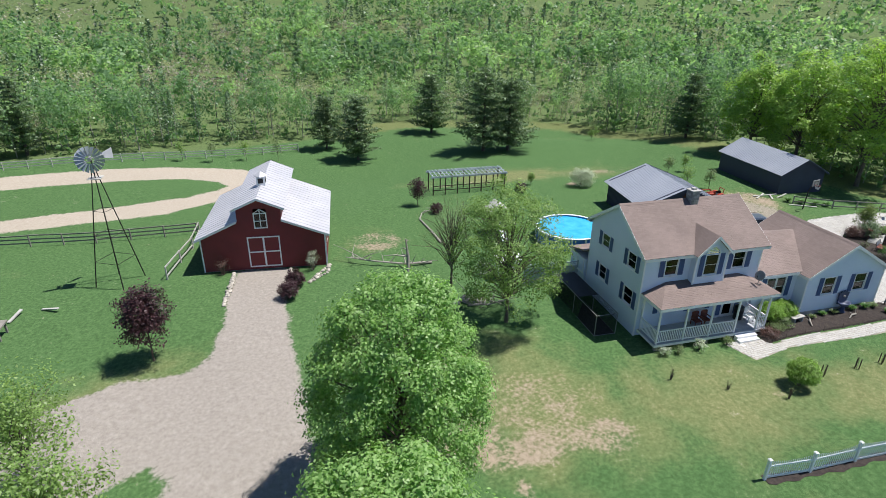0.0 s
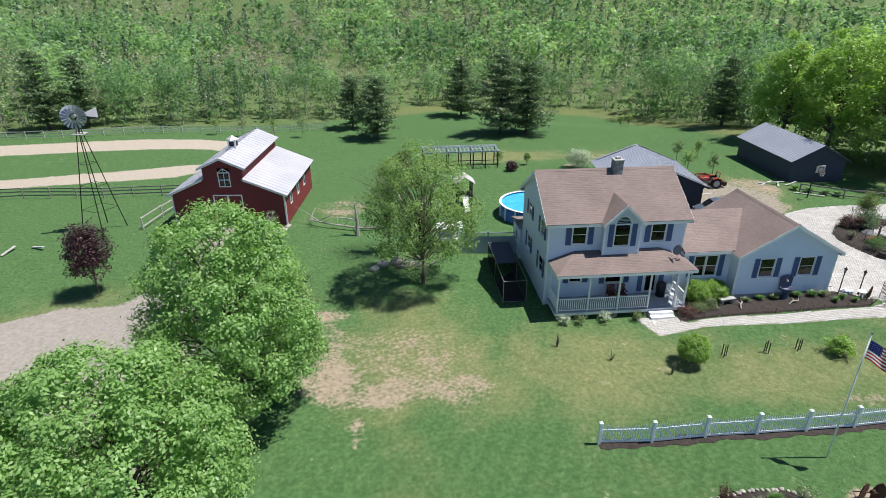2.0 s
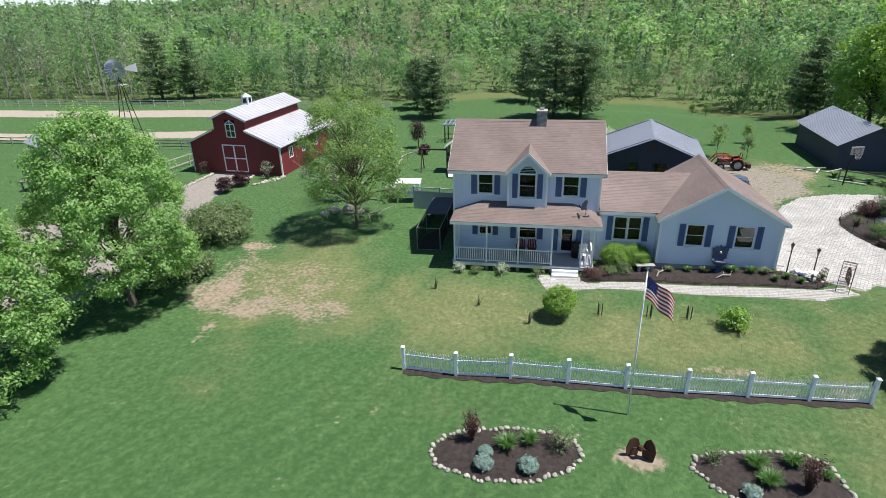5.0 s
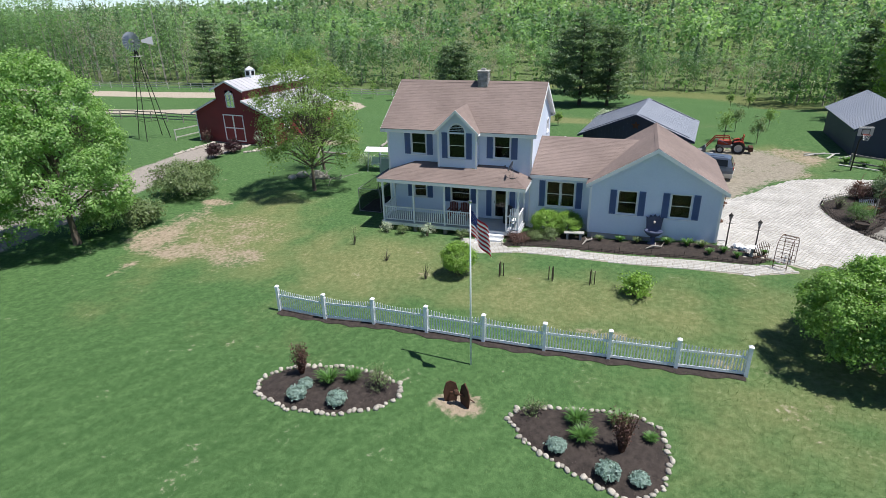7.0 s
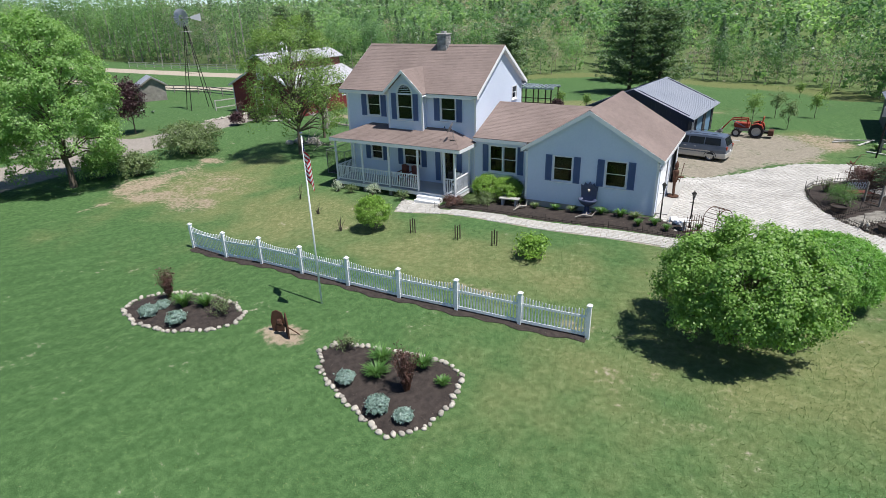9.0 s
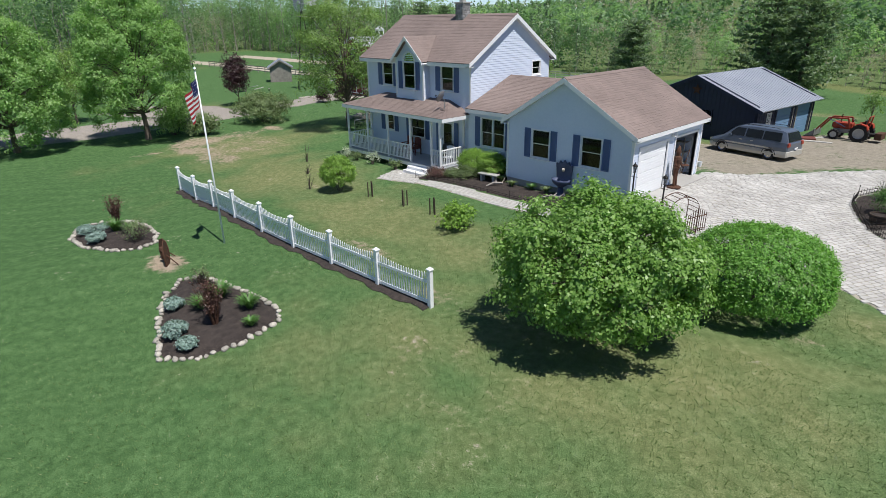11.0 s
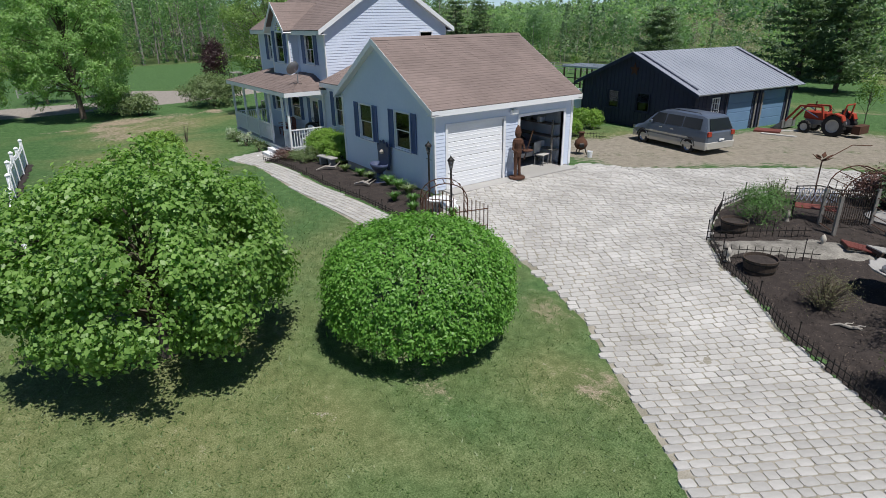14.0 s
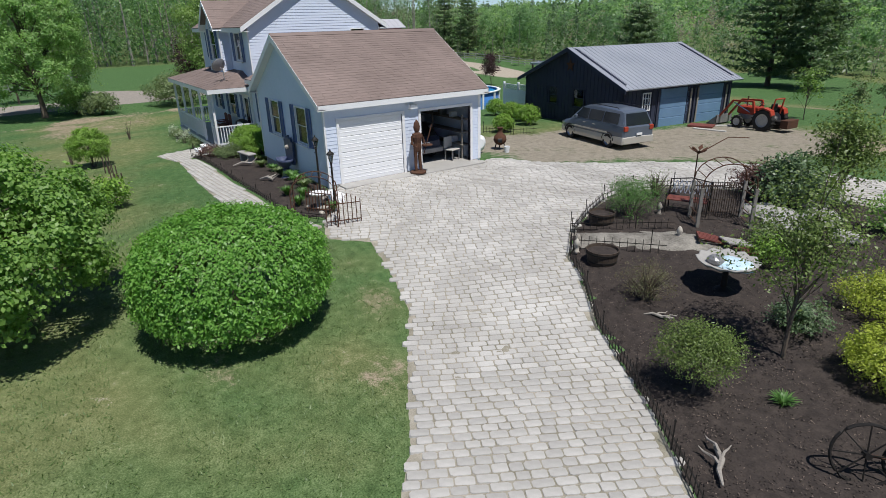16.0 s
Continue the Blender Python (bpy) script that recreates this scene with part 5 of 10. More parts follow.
def bough_crown(rng, R, z0, z1, clumps, per, clump_r, leaf, lobes, wide, droop, taper, flat, upward, boughs, bough_r):
    """Rounded boughs spread evenly over an egg, each one tufted with leaves on its outer side."""
    i = np.arange(boughs)
    zz = 1 - 1.62 * (i + 0.5) / boughs
    a = i * 2.39996 + rng.normal(size=boughs) * 0.25
    q = np.sqrt(np.clip(1 - zz * zz, 0, 1))
    D = unit(np.stack([np.cos(a) * q, np.sin(a) * q, zz], -1) + rng.normal(size=(boughs, 3)) * 0.1)
    br = bough_r * rng.uniform(0.7, 1.25, boughs)
    h = (z1 - z0) / 2
    ex = np.stack([R - br * 0.75, R - br * 0.75, np.maximum(h - br * 0.75, 0.2)], -1)
    B = D * ex * (1 + lobes * rng.normal(size=boughs) * 0.5 - (rng.uniform(size=boughs) < 0.14) * 0.14)[:, None]
    B[:, :2] *= (1 - taper * B[:, 2] / h)[:, None]
    B[:, 2] += (z0 + z1) / 2
    k = rng.integers(0, boughs, clumps)
    E = unit(D[k] * 0.75 + rng.normal(size=(clumps, 3)) * 0.6 + np.array([0, 0, 0.25]))
    P = B[k] + E * (br[k] * rng.uniform(0.6, 1.22, clumps))[:, None]
    core = rng.uniform(size=clumps) < 0.16
    P[core] = np.array([0, 0, (z0 + z1) / 2]) + (P[core] - np.array([0, 0, (z0 + z1) / 2])) * rng.uniform(0.4, 0.85, (core.sum(), 1))
    P[:, 2] = np.maximum(P[:, 2], z0 + rng.uniform(0, 0.3, clumps))
    O = rng.normal(size=(clumps, per, 3)) * clump_r * 0.55
    O[..., 2] *= flat
    C = (P[:, None, :] + O).reshape(-1, 3)
    Nn = unit(np.repeat(E, per, 0) * 0.6 + O.reshape(-1, 3) / clump_r * 0.5 + rng.normal(size=(len(C), 3)) * 0.4 + np.array([0, 0, upward]))
    V, F = leaf_arrays(C, Nn, leaf * rng.uniform(0.6, 1.3, len(C)), rng, wide, droop)
    return V, F, np.concatenate([B, P[::9]])


def crown(rng, R, z0, z1, clumps, per, clump_r, leaf, fill=0.45, lobes=0.25, wide=0.55, droop=0.0, taper=0.0, flat=0.75, upward=0.5, boughs=0, bough_r=0.8):
    """Clumps of leaves through an uneven egg between z0 and z1, or gathered on boughs with gaps between; returns corners, faces and the clumps' middles."""
    if boughs:
        return bough_crown(rng, R, z0, z1, clumps, per, clump_r, leaf, lobes, wide, droop, taper, flat, upward, boughs, bough_r)
    D = unit(rng.normal(size=(clumps, 3)))
    D[:, 2] = np.where(D[:, 2] < -0.75, -D[:, 2], D[:, 2])
    ph = rng.uniform(0, 6.28, 6)
    lump = 1 + lobes * (np.sin(3 * np.arctan2(D[:, 1], D[:, 0]) + ph[0] + 2 * D[:, 2]) * 0.5 + np.sin(5 * np.arctan2(D[:, 1], D[:, 0]) + ph[1] - 4 * D[:, 2]) * 0.35 + np.sin(7 * D[:, 2] + ph[2]) * 0.35)
    rad = rng.uniform(0, 1, clumps) ** fill * lump
    h = (z1 - z0) / 2
    P = D * rad[:, None]
    P[:, :2] *= (R * (1 - taper * np.clip(P[:, 2], -1, 1)))[:, None]
    P[:, 2] = (z0 + z1) / 2 + P[:, 2] * h
    O = rng.normal(size=(clumps, per, 3)) * clump_r * 0.55
    O[..., 2] *= flat
    C = (P[:, None, :] + O).reshape(-1, 3)
    Nn = unit(np.repeat(D, per, 0) * 0.7 + rng.normal(size=(len(C), 3)) * 0.55 + np.array([0, 0, upward]))
    V, F = leaf_arrays(C, Nn, leaf * rng.uniform(0.6, 1.3, len(C)), rng, wide, droop)
    return V, F, P


def limbs(rng, trunk_h, r, P, count, lean=(0, 0), n=7, start=0.25):
    """A tapered, bent trunk, with limbs that reach out to some of the clumps."""
    mb = MB()
    k = 7
    pts = [Vector((lean[0] * i / k + rng.normal() * 0.04 * trunk_h / 8 * (i > 0), lean[1] * i / k + rng.normal() * 0.04 * trunk_h / 8 * (i > 0), -0.25 + (trunk_h + 0.25) * i / k)) for i in range(k + 1)]
    mb.tube(pts, [r * 1.35] + [r * (1 - 0.82 * i / k) for i in range(1, k + 1)], n)
    for j in rng.choice(len(P), min(count, len(P)), replace=False):
        e = Vector(P[j])
        f = min(0.92, max(start, (e.z / trunk_h) * rng.uniform(0.45, 0.75)))
        i = int(f * k)
        b = pts[i].lerp(pts[min(i + 1, k)], f * k - i)
        mid = b.lerp(e, 0.5) + Vector((rng.normal() * 0.12, rng.normal() * 0.12, 0.12 * (e - b).length))
        rr = r * (1 - 0.8 * f) * rng.uniform(0.35, 0.6)
        mb.tube([b, b.lerp(mid, 0.55), mid, mid.lerp(e, 0.6), e], [rr, rr * 0.8, rr * 0.6, rr * 0.4, rr * 0.16], 5, False)
    return mb


def grown_tree(name, label, x, y, h, R, z0, seed, leafmat, clumps=420, per=32, clump_r=0.5, leaf=0.12, trunk=0.16, bark="bark", category="tree", count=26, group="", lean=(0, 0), base=None, **kw):
    rng = np.random.default_rng(seed)
    V, F, P = crown(rng, R, z0, h, clumps, per, clump_r, leaf, **kw)
    t = thing(name, label, category, (0, 0, 0), group)
    part("trunk", limbs(rng, h * 0.82, trunk, P, count, lean), M[bark], t)
    part("crown", quads_mesh("crown", V, F, leafmat), leafmat, t)
    t.matrix_basis = Matrix.Translation((x, y, gz(x, y) if base is None else base))
    return t


def bush(name, label, x, y, h, R, seed, leafmat, clumps=90, per=26, clump_r=0.16, leaf=0.06, group="", category="shrub", stems=9, base=None, z0=0.06, **kw):
    rng = np.random.default_rng(seed)
    V, F, P = crown(rng, R, z0, h, clumps, per, clump_r, leaf, **kw)
    t = thing(name, label, category, (0, 0, 0), group)
    mb = MB()
    for j in rng.choice(len(P), min(stems, len(P)), replace=False):
        e = Vector(P[j])
        mb.tube([(e.x * 0.08, e.y * 0.08, -0.08), (e.x * 0.45, e.y * 0.45, e.z * 0.55), tuple(e)], [0.02, 0.014, 0.005], 5, False)
    part("stem", mb, M["bark"], t)
    part("foliage", quads_mesh("foliage", V, F, leafmat), leafmat, t)
    t.matrix_basis = Matrix.Translation((x, y, gz(x, y) if base is None else base))
    return t


def pine(label, x, y, h, R, seed, low=0.1, name="pine_tree"):
    rng = np.random.default_rng(seed)
    Cs, Ns, mb = [], [], MB()
    mb.tube([(0, 0, -0.3), (0.05, 0, h * 0.5), (0, 0.03, h)], [0.022 * h, 0.014 * h, 0.02], 7)
    z = h * low
    while z < h * 0.97:
        f = (z / h - low) / (1 - low)
        reach = R * min(1.0, 0.7 + 1.2 * f) * (1 - f) ** 0.52 + 0.15
        for a in rng.uniform(0, 6.28) + np.arange(7) * 0.898 + rng.normal(size=7) * 0.25:
            L = reach * (rng.uniform(0.45, 1.15) if rng.uniform() < 0.85 else 0.3)
            d = np.array([math.cos(a), math.sin(a), 0.0])
            rise = rng.uniform(0.05, 0.28)
            mb.tube([(0, 0, z), tuple(d * L * 0.5 + (0, 0, z + rise * L * 0.3)), tuple(d * L + (0, 0, z + rise * L))], [0.035, 0.022, 0.006], 4, False)
            k = max(3, int(L / 0.3))
            for i in range(k):
                s = (i + 1) / k
                if s < 0.2:
                    continue
                c = d * L * s + np.array([0, 0, z + rise * L * s * s])
                m = 12
                o = rng.normal(size=(m, 3)) * np.array([0.3, 0.3, 0.09]) * (0.7 + 0.25 * R / 3)
                Cs.append(c + o)
                Ns.append(unit(rng.normal(size=(m, 3)) * 0.6 + np.array([0, 0, 0.9])))
        z += h * 0.056 * rng.uniform(0.75, 1.3)
    C, Nn = np.concatenate(Cs), np.concatenate(Ns)
    V, F = leaf_arrays(C, Nn, 0.23 * rng.uniform(0.6, 1.3, len(C)), rng, 0.36)
    t = thing(name, label, "tree", group="pines on the back lawn")
    part("trunk", mb, M["bark"], t)
    part("crown", quads_mesh("crown", V, F, LEAF["pine"]), LEAF["pine"], t)
    t.matrix_basis = Matrix.Translation((x, y, gz(x, y)))
    return t


# large trees of the front
grown_tree("maple_tree", "broad green maple in full leaf beside the drive", -17.1, -8.1, 10.75, 3.75, -0.6, 1, LEAF["maple"], clumps=3000, per=22, clump_r=0.3, leaf=0.08, trunk=0.2, count=60, lobes=0.1, taper=0.1, boughs=170, bough_r=0.75, upward=0.35)
grown_tree("maple_tree", "green maple with pale new leaves beside the drive", -18.9, -16.3, 9.0, 3.8, -0.7, 2, LEAF["maple"], clumps=3000, per=22, clump_r=0.3, leaf=0.08, trunk=0.2, count=60, lobes=0.12, boughs=160, bough_r=0.75, upward=0.35)
grown_tree("young_tree", "slender tree with pale yellow-green new leaves", -33.4, -4.6, 7.2, 2.4, 0.9, 3, LEAF["young"], clumps=300, per=22, clump_r=0.5, leaf=0.075, trunk=0.1, count=40, fill=0.6, lobes=0.35)
grown_tree("young_tree", "pale green young tree beside the gravel drive", -30.8, -9.8, 6.6, 2.6, 0.9, 4, LEAF["young"], clumps=340, per=24, clump_r=0.5, leaf=0.08, trunk=0.1, count=40, fill=0.6, lobes=0.3)
grown_tree("ash_tree", "thin-leaved tree casting dappled shade on the lawn", -7.45, 3.9, 9.4, 3.4, 1.1, 5, LEAF["young"], clumps=1400, per=16, clump_r=0.36, leaf=0.075, trunk=0.13, count=110, lobes=0.25, taper=0.05, boughs=80, bough_r=0.8)
grown_tree("budding_tree", "sparse grey tree just coming into bud", -9.8, 9.6, 8.0, 2.6, 2.2, 6, LEAF["dull"], clumps=240, per=12, clump_r=0.6, leaf=0.05, trunk=0.11, count=90, fill=0.6, lobes=0.35)
grown_tree("crab_apple_tree", "low spreading crab apple with dense leaves", 23.7, -10.1, 3.75, 2.5, 0.35, 7, LEAF["apple"], clumps=2100, per=30, clump_r=0.2, leaf=0.047, trunk=0.15, count=60, lobes=0.14, flat=0.7, boughs=140, bough_r=0.48, upward=0.35, wide=0.72)

for i, (x, y, h, R) in enumerate(((43.2, 22.0, 16.0, 5.0), (42.2, 30.5, 13.5, 4.2), (48.5, 26.5, 15.5, 5.0), (41.3, 37.5, 12.0, 3.8))):
    grown_tree("maple_tree", "tall yellow-green tree in new leaf behind the shed", x, y, h, R, 0.0, 60 + i, LEAF["fresh"], clumps=1200, per=15, clump_r=0.55, leaf=0.16, trunk=0.24, count=70, lobes=0.3, boughs=70, bough_r=1.25, upward=0.8, group="tall trees behind the shed")


def weeping_dome(x, y, R, h):
    """A clipped weeping tree: layers of hanging shoots over a short trunk."""
    rng = np.random.default_rng(8)
    shoots = 2300
    D = unit(rng.normal(size=(shoots, 3)))
    D[:, 2] = np.abs(D[:, 2]) * 1.35 - 0.35
    D = unit(D)
    C, out = [], []
    proud = rng.uniform(0.0, 1.0, shoots)
    side = rng.normal(size=(shoots, 3)) * 0.02
    for k in range(24):
        s = k / 23.0
        down = D - np.array([0, 0, 0.22]) * s
        down = unit(down)
        rad = 0.92 + 0.1 * proud - 0.05 * s + 0.03 * np.sin(s * 3.1)
        flank = 1 + 0.1 * np.clip(1 - np.abs(np.abs(down[:, 2]) - 0.6) / 0.6, 0, 1)
        P = down * (rad * flank)[:, None] * np.array([R * 0.97, R * 0.97, h * 0.505]) + np.array([0, 0, h * 0.485])
        C.append(P + side * s * 3 + rng.normal(size=P.shape) * 0.045)
        out.append(down)
    C, out = np.concatenate(C), np.concatenate(out)
    keep = C[:, 2] > 0.22 + 0.18 * rng.uniform(size=len(C))
    C, out = C[keep], out[keep]
    Nn = unit(out * 0.8 + rng.normal(size=C.shape) * 0.45 + np.array([0, 0, 0.4]))
    V, F = leaf_arrays(C, Nn, 0.037 * rng.uniform(0.6, 1.35, len(C)), rng, 0.5, 1.2)
    t = thing("weeping_tree", "clipped dome-shaped weeping tree in bright green leaf", "tree")
    mb = MB()
    mb.tube([(0, 0, -0.2), (0.03, 0, 0.9), (0, 0, 1.6)], [0.1, 0.085, 0.07], 8)
    for k in range(22):
        b = 2 * math.pi * k / 22 + rng.normal() * 0.1
        q = R * rng.uniform(0.75, 0.93)
        mb.tube([(0, 0, 1.5), (q * 0.5 * math.cos(b), q * 0.5 * math.sin(b), 1.9), (q * math.cos(b), q * math.sin(b), 1.1), (q * 1.02 * math.cos(b), q * 1.02 * math.sin(b), 0.4)], [0.035, 0.025, 0.014, 0.005], 5, False)
    part("trunk", mb, M["bark"], t)
    part("crown", quads_mesh("crown", V, F, LEAF["mulberry"]), LEAF["mulberry"], t)
    t.matrix_basis = Matrix.Translation((x, y, gz(x, y)))


weeping_dome(26.15, -5.74, 1.88, 2.42)
# purple-leaved trees and bushes
grown_tree("purple_plum_tree", "small tree with dark purple leaves on the lawn", -30.35, 5.7, 5.3, 1.4, 0.9, 9, LEAF["purple"], clumps=260, per=30, clump_r=0.36, leaf=0.085, trunk=0.07, count=20, fill=0.42, lobes=0.25)
grown_tree("purple_plum_tree", "small dark purple tree on the back lawn", -8.2, 29.0, 2.9, 0.85, 0.7, 10, LEAF["purple"], clumps=110, per=26, clump_r=0.28, leaf=0.07, trunk=0.05, count=14)
for i, (x, y, r) in enumerate(((-21.9, 11.0, 0.75), (-21.4, 13.0, 0.72), (-6.9, 26.0, 0.55), (4.2, 30.5, 0.6))):
    bush("barberry_bush", "rounded dark purple bush", x, y, r * 1.8, r, 20 + i, LEAF["purple"], group="purple bushes", fill=0.35, lobes=0.1, leaf=0.07, clump_r=0.22)
bush("lilac_bush", "wide grey-green bush beside the drive", -17.2, 1.7, 2.5, 2.6, 30, LEAF["dull"], clumps=420, per=28, clump_r=0.34, leaf=0.08, stems=24, lobes=0.2)
bush("lilac_bush", "small loose bush under the maple", -15.6, -4.4, 1.7, 1.3, 31, LEAF["dull"], clumps=160, per=24, clump_r=0.34, leaf=0.08, stems=16)
bush("hedge_bush", "dark low bush under the maple", -17.4, -6.0, 1.9, 1.5, 32, LEAF["maple"], clumps=160, per=24, clump_r=0.34, leaf=0.08, stems=16)
bush("flowering_bush", "pale blossoming bush on the back lawn", 12.1, 30.6, 2.1, 1.5, 33, LEAF["blossom"], clumps=240, per=24, clump_r=0.3, leaf=0.065, lobes=0.12)
bush("globe_shrub", "bright green clipped round shrub on the front lawn", 6.9, -6.8, 1.75, 0.84, 34, LEAF["box"], clumps=300, per=44, clump_r=0.13, leaf=0.036, fill=0.14, lobes=0.06, z0=0.25)
bush("young_shrub", "small loose green shrub on the front lawn", 15.4, -7.0, 1.05, 0.68, 35, LEAF["box"], clumps=90, per=24, clump_r=0.2, leaf=0.06, lobes=0.3)
for i, (x, y, h, r) in enumerate(((10.35, -0.55, 1.35, 0.85), (11.55, -0.45, 1.3, 0.8))):
    bush("boxwood_hedge", "dense green boxwood against the house", x, y, h, r, 36 + i, LEAF["box"], group="boxwoods by the link wing", clumps=280, per=40, clump_r=0.14, leaf=0.036, fill=0.14, lobes=0.08)
for i, (x, y, r) in enumerate(((9.6, 14.8, 0.55), (11.2, 14.7, 0.5), (12.6, 14.3, 0.5), (13.9, 13.6, 0.58), (14.7, 11.1, 0.5))):
    bush("boxwood_bush", "round bright green boxwood in a bed", x, y, r * 1.75, r, 40 + i, LEAF["box"], group="boxwoods by the workshop", clumps=160, per=32, clump_r=0.12, leaf=0.036, fill=0.14, lobes=0.08)
for x, y, h, R, s in ((-11.5, 55.2, 9.6, 4.0, 50), (3.0, 69.0, 10.2, 4.6, 51), (7.0, 52.4, 12.2, 5.6, 52), (10.8, 52.0, 11.0, 5.0, 53), (-15.6, 62.5, 8.6, 3.0, 54), (-62, 61, 12, 4, 55), (-57, 63, 11, 3.8, 56), (39.6, 49.0, 10.5, 3.6, 57)):
    pine("dark green white pine standing on the back lawn", x, y, h, R, s)


# ---- woods ----
def far_template(kind, rng, quads):
    """A rough tree of unit height; corners and faces."""
    if kind == "spruce":
        z = rng.uniform(0.08, 1.0, quads) ** 0.9
        a = rng.uniform(0, 6.28, quads)
        tier = 0.78 + 0.22 * np.sin(z * 55)
        r = 0.24 * (1.03 - z) ** 0.8 * tier * rng.uniform(0.5, 1.05, quads)
        C = np.stack([np.cos(a) * r, np.sin(a) * r, z - r * 0.2], -1)
        Nn = unit(np.stack([np.cos(a), np.sin(a), 0 * a + 0.9], -1) + rng.normal(size=(quads, 3)) * 0.35)
        return C, Nn, 0.5
    g = max(6, quads // 9)
    D = unit(rng.normal(size=(g, 3)))
    lump = 1 + 0.3 * np.sin(3 * np.arctan2(D[:, 1], D[:, 0]) + rng.uniform(0, 6))
    D[:, 2] = np.where(rng.uniform(size=g) < 0.45, np.abs(D[:, 2]), D[:, 2])
    P = D * (rng.uniform(0, 1, g) ** 0.22 * lump)[:, None] * np.array([0.25, 0.25, 0.45]) + np.array([0, 0, 0.52])
    i = rng.integers(0, g, quads)
    C = P[i] + rng.normal(size=(quads, 3)) * 0.04
    Nn = unit(D[i] * 0.8 + rng.normal(size=(quads, 3)) * 0.6 + np.array([0.1, 0, 0.3]))
    return C, Nn, 0.62


def woods(name, label, kind, leafmat, pts, heights, tints, quads, leaf, seed, trunks=False, spread=1.0):
    rng = np.random.default_rng(seed)
    temps = [far_template(kind, rng, quads) for _ in range(7)]
    Vs, ts, mb = [], [], MB()
    for (x, y), h, ti in zip(pts, heights, tints):
        C, Nn, wide = temps[rng.integers(7)]
        a = rng.uniform(0, 6.28)
        R = np.array([[math.cos(a), -math.sin(a), 0], [math.sin(a), math.cos(a), 0], [0, 0, 1]])
        sw = rng.uniform(0.85, 1.25) * spread
        z = gz(x, y)
        Cw = (C * np.array([sw, sw, 1])) @ R.T * h + np.array([x, y, z - 0.1])
        V, _ = leaf_arrays(Cw, unit(Nn @ R.T), leaf * min(h, 9.5) * rng.uniform(0.6, 1.35, len(C)), rng, wide)
        Vs.append(V)
        ts.append(np.full(len(V), ti))
        if trunks:
            mb.tube([(x, y, z - 0.3), (x + rng.normal() * 0.2, y + rng.normal() * 0.2, z + h * 0.75)], [0.009 * h, 0.003 * h], 4, False)
    V = np.concatenate(Vs)
    F = np.arange(len(V)).reshape(-1, 4)
    solo(name, quads_mesh(name, V, F, leafmat, np.concatenate(ts)), None, label, "woodland", kind="stuff")
    if trunks:
        solo(name + "_trunks", mb, M["paleb"], "slim tree trunks at the edge of the woods", "woodland", kind="stuff")


def plant_woods():
    rng = np.random.default_rng(77)
    bands = (("scrub", 0, 8, 2.6, 60, 0.07), ("edge", 1.2, 11, 3.4, 560, 0.023), ("inner", 11, 32, 4.2, 260, 0.034), ("middle", 32, 120, 5.2, 130, 0.05), ("far", 120, 430, 9.0, 46, 0.085))
    for bn, d0, d1, gap, quads, leaf in bands:
        sets = {"leafy": [], "bare": [], "spruce": []}
        lim = 170 if bn in ("edge", "inner", "scrub") else 300 if bn == "middle" else 800
        xs = np.arange(-lim, lim * 0.9, gap)
        ys = np.arange(-60, 60 + d1 + 40, gap)
        X, Y = np.meshgrid(xs, ys)
        X = X + rng.uniform(-0.45, 0.45, X.shape) * gap
        Y = Y + rng.uniform(-0.45, 0.45, X.shape) * gap
        d = np.where(inside(YARD, X, Y), -1, edge_dist(YARD, X, Y))
        az = np.degrees(np.arctan2(X - 10, Y + 25))
        ok = (d > max(d0, 0.6)) & (d <= d1) & (az > -97) & (az < 62)
        ok &= ~((X > 30) & (Y < 12))
        if bn == "edge":
            ok &= rng.uniform(0, 1, X.shape) < 0.93
        for x, y in zip(X[ok], Y[ok]):
            grove = noise.noise(Vector((x / 34, y / 34, 3.3)))
            dark = noise.noise(Vector((x / 22, y / 22, 9.1)))
            u = rng.uniform()
            tall = x > 36 and y < 70
            kind = "spruce" if (dark > 0.18 and u < 0.6 and bn != "scrub") or (u < 0.06 and bn != "scrub") else "bare" if (grove > 0.02 and u < 0.72 and not tall) or u < 0.16 else "leafy"
            sets[kind].append((x, y))
        for kind, mat_, lab, hh in (("leafy", LEAF["woods"], "light green spring woodland on flat land and hill", (7.5, 11.5)), ("bare", LEAF["bare"], "grey-brown budding trees among the woods", (6.0, 9.0)),
                                    ("spruce", LEAF["spruce"], "dark conifers among the woods", (7.0, 12.5))):
            p = sets[kind]
            if not p:
                continue
            hs = []
            for x, y in p:
                h = rng.uniform(*hh)
                if bn == "scrub":
                    hs.append(h * rng.uniform(0.2, 0.48))
                    continue
                if x > 36 and y < 75:
                    h *= 0.85 if y < 48 else 1.2
                elif x < -66 and y < 75:
                    h *= 1.75
                elif bn in ("edge", "inner") and -18 < x <= 36:
                    h *= 0.72
                elif bn in ("edge", "inner"):
                    h *= 0.92
                hs.append(h)
            tn = [min(1, max(0, 0.5 + 0.75 * noise.noise(Vector((x / 24, y / 24, 1.7))) + rng.normal() * 0.24)) for x, y in p]
            q = quads if kind != "bare" else int(quads * 0.7)
            woods({"leafy": "woodland", "bare": "budding_woodland", "spruce": "conifer_woodland"}[kind], lab, kind, mat_, p, hs, tn, q, leaf * (0.62 if kind == "bare" else 0.8 if kind == "spruce" else 1), 80 + len(p), bn == "edge", {"middle": 1.25, "far": 1.6}.get(bn, 1.0) if kind != "spruce" else 1.0)


plant_woods()

